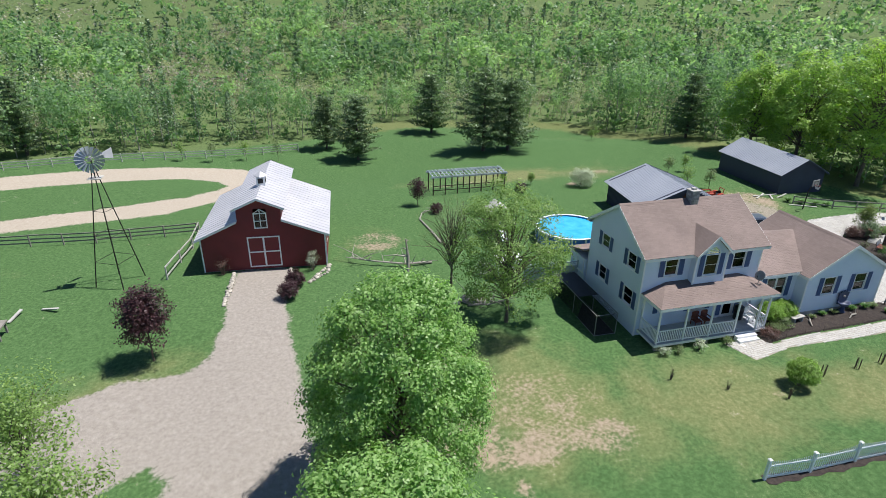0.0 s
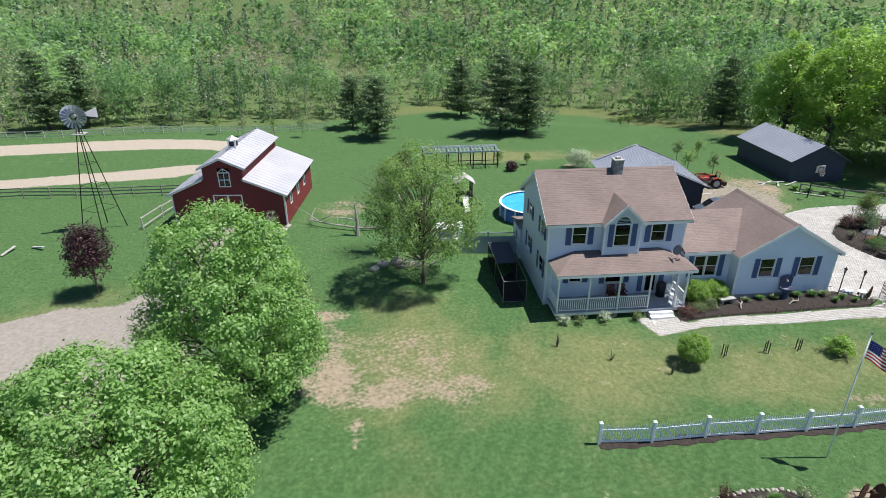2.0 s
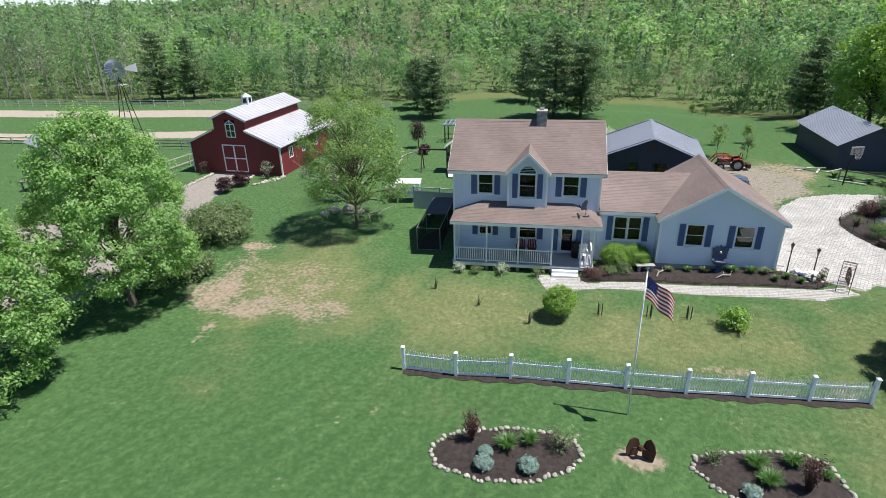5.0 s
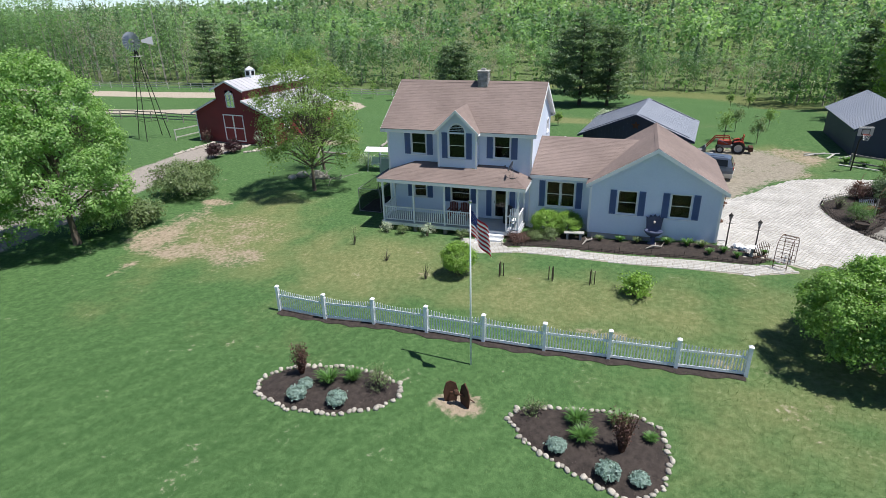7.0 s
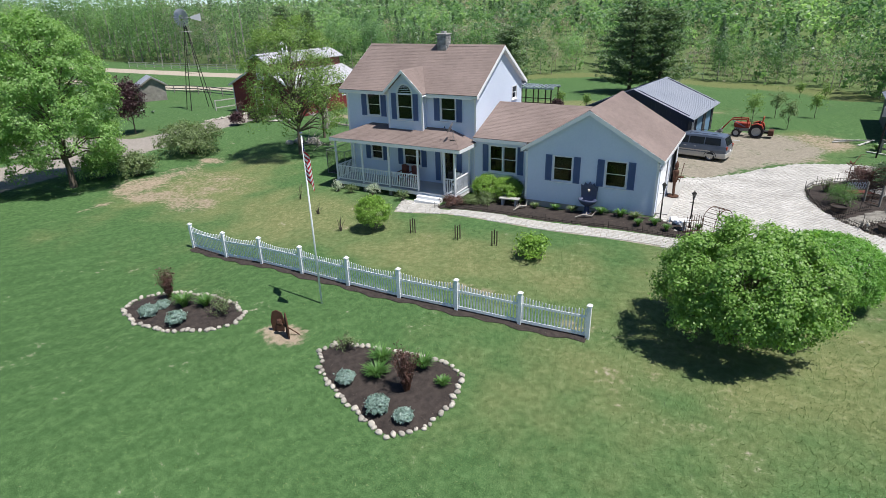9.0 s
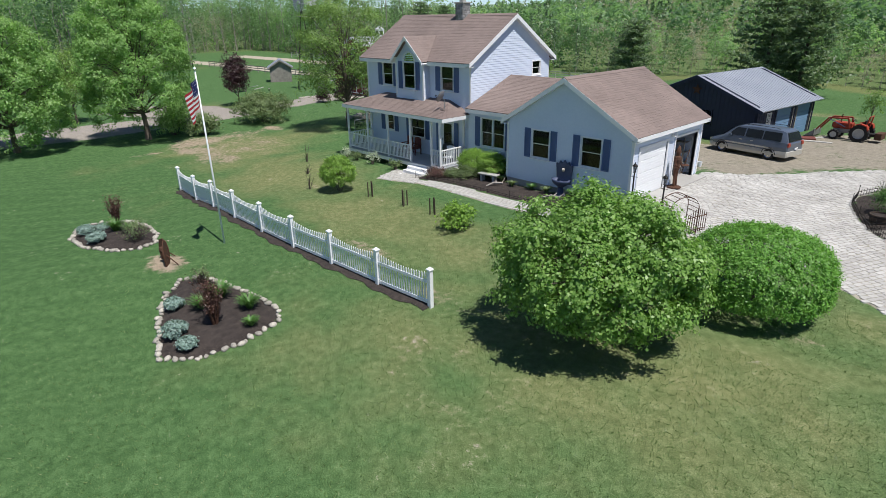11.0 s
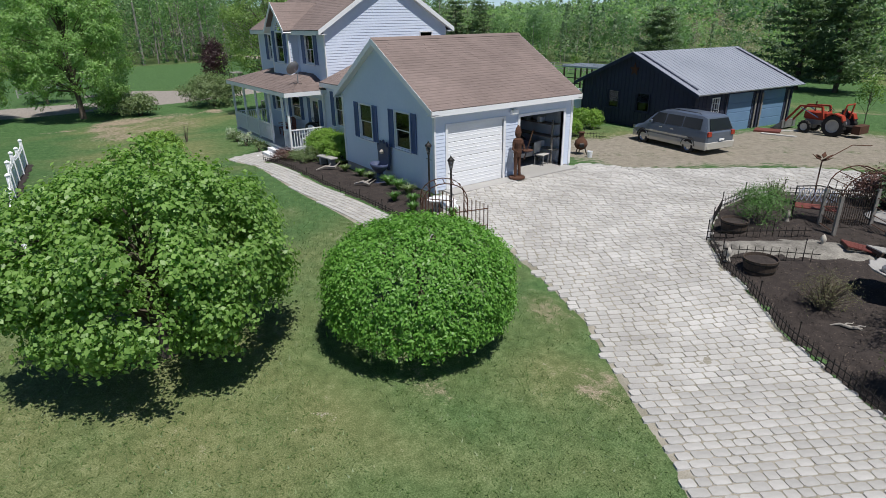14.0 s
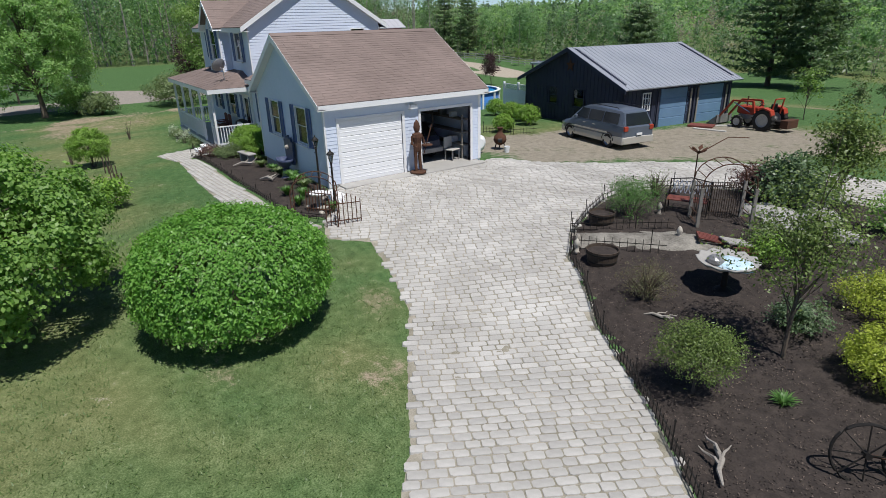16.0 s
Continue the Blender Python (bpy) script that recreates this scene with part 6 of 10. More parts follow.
# ---- fences ----
def picket_fence():
    fence = thing("picket_fence", "white vinyl picket fence with scalloped panels", "fence", (9.5, -12.2, -0.4))
    xy = [(-0.19, -12.02), (2.28, -12.2), (4.75, -12.35), (7.2, -12.45), (9.64, -12.44), (12.08, -12.42), (14.52, -12.33), (16.93, -12.16), (19.3, -12.02)]
    post = MB().box(-0.065, -0.065, -0.2, 0.065, 0.065, 1.24, 0.006).mesh("fence_post", M["vinyl"])
    cap = MB().lathe([(0.125, 1.235), (0.125, 1.265), (0.02, 1.33)], 4).mesh("post_cap", M["vinyl"])
    pk = MB().prism([(-0.022, -0.011, 0.12), (0.022, -0.011, 0.12), (0.022, -0.011, 1.0), (0, -0.011, 1.04), (-0.022, -0.011, 1.0)], (0, 0.022, 0)).mesh("picket", M["vinyl"])
    for x, y in xy:
        p = part("fence_post", post, None, fence)
        p.location = (x, y, gz(x, y))
        part("post_cap", cap, None, p).rotation_euler = (0, 0, radians(45))
    for (x0, y0), (x1, y1) in zip(xy, xy[1:]):
        a, b = Vector((x0, y0, gz(x0, y0))), Vector((x1, y1, gz(x1, y1)))
        ang = math.atan2(y1 - y0, x1 - x0)
        low = MB()
        board(low, a + Vector((0, 0, 0.16)), b + Vector((0, 0, 0.16)), 0.045, 0.11)
        panel = part("bottom_rail", low, M["vinyl"], fence)
        top = MB()
        board(top, a + Vector((0, 0, 0.82)), b + Vector((0, 0, 0.82)), 0.045, 0.09)
        part("top_rail", top, M["vinyl"], fence)
        n = 21
        for i in range(1, n):
            t = i / n
            q = part("picket", pk, None, panel)
            c = a.lerp(b, t)
            q.matrix_basis = pose(c.x, c.y, c.z, 0, 0, math.degrees(ang)) @ Matrix.Diagonal((1, 1, 1 + 0.13 * (2 * t - 1) ** 2, 1))
    strip = MB()
    n = 60
    pts = []
    for i in range(n + 1):
        t = i / n * (len(xy) - 1)
        k = min(int(t), len(xy) - 2)
        x, y = xy[k][0] + (xy[k + 1][0] - xy[k][0]) * (t - k), xy[k][1] + (xy[k + 1][1] - xy[k][1]) * (t - k)
        w = 0.3 + 0.07 * math.sin(i * 1.7) + 0.05 * math.sin(i * 0.6)
        pts += [(x, y - w, gz(x, y - w) + 0.02), (x, y, gz(x, y) + 0.05), (x, y + w * 0.8, gz(x, y + w * 0.8) + 0.02)]
    strip.add(pts, [(3 * i + k, 3 * i + 3 + k, 3 * i + 4 + k, 3 * i + 1 + k) for i in range(n) for k in (0, 1)])
    solo("mulch_strip", strip, M["mulch"], "strip of dark bark mulch under the fence", "mulch", kind="structure")


def rail_fence(label, pts, mat, rails=3, gap=2.6, h=1.15, lean=0.0, seed=1):
    """Rough posts with rails between them."""
    rng = random.Random(seed)
    c = pts[len(pts) // 2]
    fence = thing("rail_fence", label, "fence", (c[0], c[1], gz(*c)))
    prev = None
    for (x0, y0), (x1, y1) in zip(pts, pts[1:]):
        n = max(1, round(math.hypot(x1 - x0, y1 - y0) / gap))
        for i in range(n + 1):
            x, y = x0 + (x1 - x0) * i / n, y0 + (y1 - y0) * i / n
            p = Vector((x, y, gz(x, y)))
            if prev is not None and (p - prev).length < 0.1:
                continue
            part("fence_post", MB().tube([p - Vector((0, 0, 0.3)), p + Vector((rng.uniform(-lean, lean), rng.uniform(-lean, lean), h))], [0.075, 0.065], 6), M[mat], fence)
            if prev is not None:
                for k in range(rails):
                    z = h * (0.3 + 0.62 * k / max(1, rails - 1))
                    mb = MB()
                    board(mb, prev + Vector((0, 0.05, z + rng.uniform(-0.04, 0.04))), p + Vector((0, 0.05, z + rng.uniform(-0.04, 0.04))), 0.05, 0.11)
                    part("fence_rail", mb, M[mat], fence)
            prev = p


picket_fence()
M["palewood"] = surface("pale_weathered_rail", (0.5, 0.49, 0.46), (0.33, 0.32, 0.3), 0.9, 2, 25, 0.4)
rail_fence("weathered three-rail fence beside the riding track", [(-88, 27.0), (-47, 27.0), (-38.8, 26.2), (-30.2, 26.4)], "oldwood", 3, seed=2)
rail_fence("pale three-rail fence behind the riding track", [(-100, 52.5), (-72, 54.5), (-57, 55), (-41, 57.6), (-20, 62)], "palewood", 3, seed=3)
rail_fence("pale low rail fence leaning beside the barn", [(-31.2, 16.4), (-30.1, 22.6), (-30.0, 26.4)], "palewood", 2, seed=4)
rail_fence("white rails beside the drive", [(-62, -2), (-48, -8), (-40, -12)], "palewood", 3, seed=6)
rail_fence("dark rail fence below the long shed", [(30.6, 18.4), (33.5, 16.2), (38, 14.6), (46, 12)], "oldwood", 2, h=0.9, seed=7)
build_shed("garden_shed", "small grey weathered wooden shed by the track", -48.6, 21.0, 62, 3.0, 3.2, 2.1, 3.1, M["oldwood"], M["shoproof"])


# ---- flag ----
def flagpole(x, y):
    z = gz(x, y)
    t = thing("flagpole", "white flagpole with a striped flag", "flagpole", (x, y, z))
    part("pole", MB().tube([(x, y, z - 0.2), (x, y, z + 3.2), (x, y, z + 6.5)], [0.038, 0.034, 0.024], 10), M["vinyl"], t, smooth=True)
    part("finial", MB().blob((x, y, z + 6.55), (0.06, 0.06, 0.06), 1, 10, 0.0), M["chrome"], t)
    red, white, blue = (leaves(n, b, a, a, 0.45, rough=0.8, glow=(1.0, 1.0, 1.0)) for n, a, b in (("flag_red", (0.45, 0.03, 0.045), (0.36, 0.02, 0.035)), ("flag_white", (0.8, 0.8, 0.8), (0.7, 0.7, 0.72)), ("flag_blue", (0.02, 0.03, 0.13), (0.015, 0.02, 0.1))))
    H, Lf, nu = 0.86, 1.45, 24

    def at(u, v, off=0.0):
        """Cloth: u along the fly, v up the hoist."""
        sag = 0.62 * u + 0.22 * u * u
        wv = 0.1 * math.sin(u * 9 + v * 1.5) * u ** 0.5
        return (x + 0.04 + u * Lf * 0.6 + wv * 0.6, y - 0.03 - u * Lf * 0.5 + wv * 0.8 + off, z + 6.25 - H + v * H - sag * Lf * 0.38 - 0.12 * u * (1 - v))

    flag = None
    for k in range(13):
        v0, v1 = 1 - (k + 1) / 13, 1 - k / 13
        u0 = 0.4 if k < 7 else 0.0
        mb, n = MB(), nu
        pts = [at(u0 + (1 - u0) * i / n, v) for i in range(n + 1) for v in (v0, v1)]
        mb.add(pts, [(2 * i, 2 * i + 2, 2 * i + 3, 2 * i + 1) for i in range(n)])
        if flag is None:
            flag = part("flag", mb, red, t, "red, white and blue striped flag", True)
        else:
            part("stripe", mb, red if k % 2 == 0 else white, flag, smooth=True)
    mb, n = MB(), 10
    pts = [at(0.4 * i / n, 6 / 13 + 7 / 13 * j / 4) for i in range(n + 1) for j in range(5)]
    mb.add(pts, [(5 * i + j, 5 * i + 5 + j, 5 * i + 6 + j, 5 * i + 1 + j) for i in range(n) for j in range(4)])
    part("canton", mb, blue, flag, smooth=True)
    mb = MB()
    for r in range(5):
        for c in range(6):
            u, v, s = 0.4 * (c + 0.5) / 6, 6 / 13 + 7 / 13 * (r + 0.5) / 5, 0.011
            for off in (-0.006, 0.006):
                mb.add([at(u - s, v, off), at(u, v - s * 1.6, off), at(u + s, v, off), at(u, v + s * 1.6, off)], [(0, 1, 2, 3)])
    tagged(part("stars", mb, white, flag), kind="stuff")


flagpole(9.55, -14.03)


# ---- flower beds ----
def drape(poly, step_, rise, name, label, mat, rough=0.03, seed=1, kind="structure"):
    """A low mound of mulch or earth that fills an outline."""
    xs, ys = [p[0] for p in poly], [p[1] for p in poly]
    X, Y = np.meshgrid(np.arange(min(xs) - step_, max(xs) + step_, step_), np.arange(min(ys) - step_, max(ys) + step_, step_))
    d = np.where(inside(poly, X, Y), 1, -1) * edge_dist(poly, X, Y)
    rng = np.random.default_rng(seed)
    Z = lie(X, Y) + np.clip(d / 0.25, -1, 1) * 0.03 + rise * smooth01(d / 0.8) + rng.normal(size=X.shape) * rough * (d > 0.1) - 0.004
    idx = np.arange(X.size).reshape(X.shape)
    F = np.stack([idx[:-1, :-1], idx[:-1, 1:], idx[1:, 1:], idx[1:, :-1]], -1).reshape(-1, 4)
    keep = (d.ravel()[F] > -step_ * 0.9).any(1)
    F = F[keep]
    used, inv = np.unique(F, return_inverse=True)
    V = np.stack([X, Y, Z], -1).reshape(-1, 3)[used]
    me = quads_mesh(name, V, inv.reshape(-1, 4), mat)
    return solo(name, me, None, label, "flower bed" if kind == "" else "", kind=kind)


def stone_ring(bed, poly, seed, size=0.115, gap=0.01):
    rng = random.Random(seed)
    meshes = [MB().blob((0, 0, 0), (1, 0.75, 0.6), k + seed, 8, 0.35).mesh("stone", M["fieldstone"], True) for k in range(6)]
    pts = [Vector(p) for p in poly]
    for a, b in zip(pts, pts[1:] + pts[:1]):
        t, L = 0.0, (b - a).length
        while t < L:
            s = size * rng.uniform(0.7, 1.25)
            p = a.lerp(b, min(1, t / L))
            ob = part("stone", rng.choice(meshes), None, bed)
            ob.matrix_basis = pose(p.x + rng.uniform(-0.05, 0.05), p.y + rng.uniform(-0.05, 0.05), gz(p.x, p.y) + s * 0.25, rng.uniform(-15, 15), rng.uniform(-15, 15), rng.uniform(0, 360)) @ Matrix.Diagonal((s, s, s, 1))
            t += s * 1.85 + gap


BED1 = [(2.3, -17.5), (1.95, -16.7), (2.4, -15.95), (3.4, -15.6), (5.2, -15.45), (6.5, -15.55), (7.4, -15.9), (7.65, -16.6), (7.1, -17.4), (5.8, -18.05), (4.0, -18.15)]
BED2 = [(11.5, -16.5), (11.75, -15.9), (12.6, -15.6), (14.1, -15.25), (15.6, -15.1), (16.4, -15.5), (16.65, -16.8), (16.4, -18.0), (15.6, -18.65), (14.6, -18.35), (13.4, -17.9), (12.2, -17.3)]
for n, (poly, lab) in enumerate(((BED1, "round mulch bed ringed with pale stones"), (BED2, "heart-shaped mulch bed ringed with pale stones"))):
    bed = drape(poly, 0.12, 0.1, "flower_bed", lab, M["mulch"], 0.012, n + 1, "")
    stone_ring(bed, poly, 5 + n)


def red_shrub(x, y, h, seed):
    """Upright bare-looking twigs with small reddish leaves."""
    rng = np.random.default_rng(seed)
    t = thing("red_twig_shrub", "upright reddish-brown twiggy shrub in mulch", "shrub", group="reddish shrubs")
    mb, C = MB(), []
    for k in range(46):
        a, r = rng.uniform(0, 6.28), rng.uniform(0.05, 0.5) * h * 0.55
        hh = h * rng.uniform(0.55, 1.0)
        e = Vector((math.cos(a) * r, math.sin(a) * r, hh))
        mb.tube([(0.15 * e.x, 0.15 * e.y, -0.05), (0.5 * e.x, 0.5 * e.y, hh * 0.5), tuple(e)], [0.012, 0.009, 0.003], 4, False)
        for s in rng.uniform(0.3, 1, 34):
            C.append(np.array(e) * (s, s, s) + rng.normal(size=3) * 0.05)
    C = np.array(C)
    V, F = leaf_arrays(C, unit(rng.normal(size=C.shape) + (0, 0, 0.5)), 0.035 * rng.uniform(0.6, 1.3, len(C)), rng)
    part("stem", mb, M["rust"], t)
    part("foliage", quads_mesh("foliage", V, F, LEAF["twig"]), LEAF["twig"], t)
    t.matrix_basis = Matrix.Translation((x, y, gz(x, y) + 0.08))


def clump(name, label, x, y, h, R, seed, leafmat, blades=160, wide=0.07, group="", base=0.06):
    """A tuft of arching strap leaves."""
    rng = np.random.default_rng(seed)
    V, F = [], []
    for k in range(blades):
        a, out, up = rng.uniform(0, 6.28), R * rng.uniform(0.35, 1.0), h * rng.uniform(0.6, 1.0)
        d, s = np.array([math.cos(a), math.sin(a), 0]), np.array([-math.sin(a), math.cos(a), 0])
        w = wide * 0.5 * rng.uniform(0.6, 1.2)
        base_p = d * R * 0.12 * rng.uniform()
        n0 = len(V)
        for u in (0, 0.45, 0.8, 1.0):
            p = base_p + d * out * u ** 1.4 + np.array([0, 0, up * (1.55 * u - 0.75 * u * u)])
            k2 = w * (1 - u) ** 0.6 + 0.001
            V += [p - s * k2, p + s * k2]
        F += [(n0 + 2 * i, n0 + 2 * i + 1, n0 + 2 * i + 3, n0 + 2 * i + 2) for i in range(3)]
    me = quads_mesh(name, np.array(V), np.array(F), leafmat)
    ob = solo(name, me, None, label, "plant", group)
    ob.matrix_basis = Matrix.Translation((x, y, gz(x, y) + base))
    return ob


red_shrub(3.5, -16.2, 1.35, 1)
red_shrub(15.2, -16.9, 1.6, 2)
for i, (x, y, r) in enumerate(((4.1, -17.55, 0.4), (4.1, -16.95, 0.3), (5.7, -17.55, 0.42), (13.25, -17.35, 0.34), (14.85, -17.95, 0.44), (15.75, -17.95, 0.3))):
    bush("sage_cushion", "low round blue-grey cushion plant in mulch", x, y, r * 0.95, r * 0.8, 60 + i, LEAF["sage"], group="blue-grey cushions", category="plant", clumps=150, per=24, clump_r=0.07, leaf=0.035, fill=0.25, lobes=0.06, base=gz(x, y) + 0.08)
for i, (x, y, h, r) in enumerate(((4.9, -16.6, 0.7, 0.6), (5.7, -16.25, 0.6, 0.5), (14.0, -16.75, 0.6, 0.55), (13.75, -16.05, 0.65, 0.55), (15.1, -15.75, 0.6, 0.5), (16.05, -16.2, 0.35, 0.3))):
    clump("day_lily", "clump of green day lily leaves", x, y, h, r, 70 + i, LEAF["lily"], 190, 0.045, "day lilies")
bush("dry_shrub", "thin dry shrub coming into leaf", 6.8, -16.4, 0.85, 0.6, 80, LEAF["dull"], clumps=60, per=14, clump_r=0.14, leaf=0.03, stems=40, base=gz(6.8, -16.4) + 0.08)
bush("dry_shrub", "thin dry shrub at the edge of mulch", 12.3, -16.1, 0.6, 0.4, 81, LEAF["dull"], clumps=40, per=12, clump_r=0.12, leaf=0.03, stems=30, base=gz(12.3, -16.1) + 0.08)


def iron_sculpture(x, y):
    z = gz(x, y)
    t = thing("iron_sculpture", "pair of rusted iron plates on bare earth", "sculpture", (x, y, z))
    for dx, dy, a, h in ((-0.25, 0.05, 20, 0.85), (0.28, -0.08, -35, 0.95)):
        W = pose(x + dx, y + dy, z, 0, 0, a)
        pts = [(-0.22, 0, 0), (0.2, 0, 0), (0.26, 0, 0.45), (0.18, 0, 0.75), (0.0, 0, h), (-0.16, 0, 0.78), (-0.26, 0, 0.4)]
        part("plate", MB(W).prism(pts, (0, 0.04, 0)), M["rust"], t)
        part("stand", MB(W).tube([(0, 0.02, 0.4), (0.05, 0.4, 0)], 0.02, 6), M["rust"], t)
    part("crosspiece", MB().tube([(x - 0.25, y + 0.02, z + 0.4), (x + 0.05, y - 0.1, z + 0.5), (x + 0.3, y - 0.08, z + 0.4)], 0.035, 6), M["rust"], t)
    part("knob", MB().blob((x - 0.02, y - 0.08, z + 0.5), (0.12, 0.1, 0.14), 4), M["rust"], t)


iron_sculpture(9.7, -16.3)
for i, (x, y) in enumerate(((9.0, -6.4), (11.5, -6.4), (13.4, -6.4))):
    t = thing("staked_sapling", "thin sapling held between three wooden stakes", "sapling", (x, y, gz(x, y)), "staked saplings")
    for k in range(3):
        a = 2.1 * k + i
        part("stake", MB().box(x + 0.13 * math.cos(a) - 0.02, y + 0.13 * math.sin(a) - 0.02, gz(x, y) - 0.1, x + 0.13 * math.cos(a) + 0.02, y + 0.13 * math.sin(a) + 0.02, gz(x, y) + 0.72), M["darkwood"], t)
    part("stem", MB().tube([(x, y, gz(x, y)), (x + 0.03, y, gz(x, y) + 0.8)], [0.01, 0.004], 5), M["bark"], t)
for i, (x, y, h) in enumerate(((-0.1, -4.4, 1.1), (5.4, -7.6, 0.9), (2.6, -6.0, 0.7))):
    bush("bare_sapling", "thin bare sapling on the lawn", x, y, h, 0.3, 90 + i, LEAF["dull"], clumps=14, per=6, clump_r=0.1, leaf=0.025, stems=9, category="sapling")

# ---- the bed along the house ----
HOUSEBED = [(8.15, -2.85), (8.4, -1.2), (9.3, -0.3), (9.3, 0.15), (12.6, 0.15), (12.6, -0.66), (19.4, -0.66), (20.7, -1.0), (22.0, -1.9), (20.8, -2.7), (17, -2.68), (13.6, -2.62), (10, -2.68)]
drape(HOUSEBED, 0.16, 0.05, "house_bed", "dark mulch bed along the front wall", M["mulch"], 0.014, 5)


def edging(label, pts, h=0.34, gap=0.13, finial=1.6, mat="iron"):
    """Low wrought-iron edging: pickets between two rails, with taller stakes now and then."""
    c = pts[len(pts) // 2]
    t = thing("edging_fence", label, "fence", (c[0], c[1], gz(*c)))
    pk = MB().tube([(0, 0, -0.05), (0, 0, h)], [0.011, 0.008], 4).mesh("picket", M[mat])
    tall = MB().tube([(0, 0, -0.05), (0, 0, h * 1.55)], [0.014, 0.01], 5)
    tall.blob((0, 0, h * 1.58), (0.022, 0.022, 0.035), 1, 6)
    tall = tall.mesh("stake", M[mat])
    cnt = 0
    for (x0, y0), (x1, y1) in zip(pts, pts[1:]):
        L = math.hypot(x1 - x0, y1 - y0)
        n = max(1, int(L / gap))
        for z in (0.08, h * 0.72):
            part("rail", MB().tube([(x0 + (x1 - x0) * i / 4, y0 + (y1 - y0) * i / 4, gz(x0 + (x1 - x0) * i / 4, y0 + (y1 - y0) * i / 4) + z) for i in range(5)], 0.012, 4), M[mat], t)
        for i in range(n):
            x, y = x0 + (x1 - x0) * i / n, y0 + (y1 - y0) * i / n
            me, nm = (tall, "stake") if cnt % int(finial / gap) == 0 else (pk, "picket")
            part(nm, me, None, t).location = (x, y, gz(x, y))
            cnt += 1
    return t


edging("low black iron edging beside the paved walk", [(8.2, -2.8), (10, -2.66), (13.6, -2.6), (17, -2.66), (20.8, -2.68), (21.9, -2.0)], 0.22, 0.22)
for i, (x, y, s, m) in enumerate(((13.4, -1.1, 0.34, "dull"), (14.5, -0.95, 0.36, "lily"), (16.9, -1.05, 0.42, "lily"), (17.9, -1.2, 0.45, "lily"), (15.4, -1.0, 0.38, "dull"), (18.6, -1.25, 0.4, "dull"), (12.4, -0.7, 0.36, "dull"))):
    clump("border_perennial", "low green perennial in the mulch bed", x, y, s, s, 100 + i, LEAF[m], 150, 0.05, "perennials along the wall")
bush("heather", "low spreading pinkish-grey heather", 9.0, -2.0, 0.5, 0.75, 110, LEAF["twig"], clumps=120, per=24, clump_r=0.14, leaf=0.03)
bush("heather", "low spreading olive heather", 9.9, -1.7, 0.5, 0.6, 111, LEAF["dull"], clumps=100, per=24, clump_r=0.14, leaf=0.03)
bush("grey_shrub", "loose grey-green shrub beside the porch", 10.7, -1.4, 0.7, 0.6, 112, LEAF["dull"], clumps=90, per=20, clump_r=0.16, leaf=0.035)
for i, (x, s) in enumerate(((1.0, 0.4), (2.0, 0.35), (3.6, 0.5), (5.7, 0.42))):
    bush("rose_bush", "small white-flowering bush before the porch", x, -2.15, s * 1.5, s, 120 + i, LEAF["blossom" if i % 2 == 0 else "dull"], group="bushes before the porch", clumps=40, per=18, clump_r=0.12, leaf=0.035)


def stone_bench(x, y, a):
    z = gz(x, y) + 0.05
    t = thing("stone_bench", "pale stone garden bench on mulch", "bench", (x, y, z))
    W = pose(x, y, z, 0, 0, a)
    part("seat", MB(W).box(-0.55, -0.18, 0.36, 0.55, 0.18, 0.43, 0.015), M["concrete"], t)
    for s in (-0.36, 0.36):
        part("leg", MB(W).box(s - 0.06, -0.14, -0.05, s + 0.06, 0.14, 0.36, 0.01), M["concrete"], t)


stone_bench(12.0, -1.25, 8)


def wall_fountain(x, y):
    z = gz(x, y)
    bl = surface("blue_cast_iron", (0.07, 0.09, 0.16), (0.04, 0.05, 0.1), 0.45, 3, 25, 0.2)
    t = thing("wall_fountain", "dark blue cast fountain against the siding", "fountain", (x, y, z))
    W = pose(x, y, z, 0, 0, 0)
    pts = [(-0.36, 0, 0.55), (0.36, 0, 0.55), (0.4, 0, 1.1), (0.44, 0, 1.45), (0.3, 0, 1.4), (0.24, 0, 1.58), (0.1, 0, 1.48), (0, 0, 1.64), (-0.1, 0, 1.48), (-0.24, 0, 1.58), (-0.3, 0, 1.4), (-0.44, 0, 1.45), (-0.4, 0, 1.1)]
    part("back_plate", MB(W).prism(pts, (0, 0.08, 0)), bl, t)
    part("basin", MB(W).lathe([(0.12, 0.42), (0.34, 0.55), (0.45, 0.68), (0.48, 0.78), (0.42, 0.78), (0.36, 0.66), (0.05, 0.6)], 20, (0, -0.2, 0), 1.0, 0.65), bl, t, smooth=True)
    part("pedestal", MB(W).lathe([(0.26, -0.05), (0.24, 0.05), (0.14, 0.14), (0.12, 0.45)], 14, (0, -0.18, 0)), bl, t, smooth=True)
    part("spout", MB(W).blob((0, -0.05, 1.2), (0.07, 0.1, 0.09), 2), M["fieldstone"], t)


wall_fountain(16.15, -0.8)


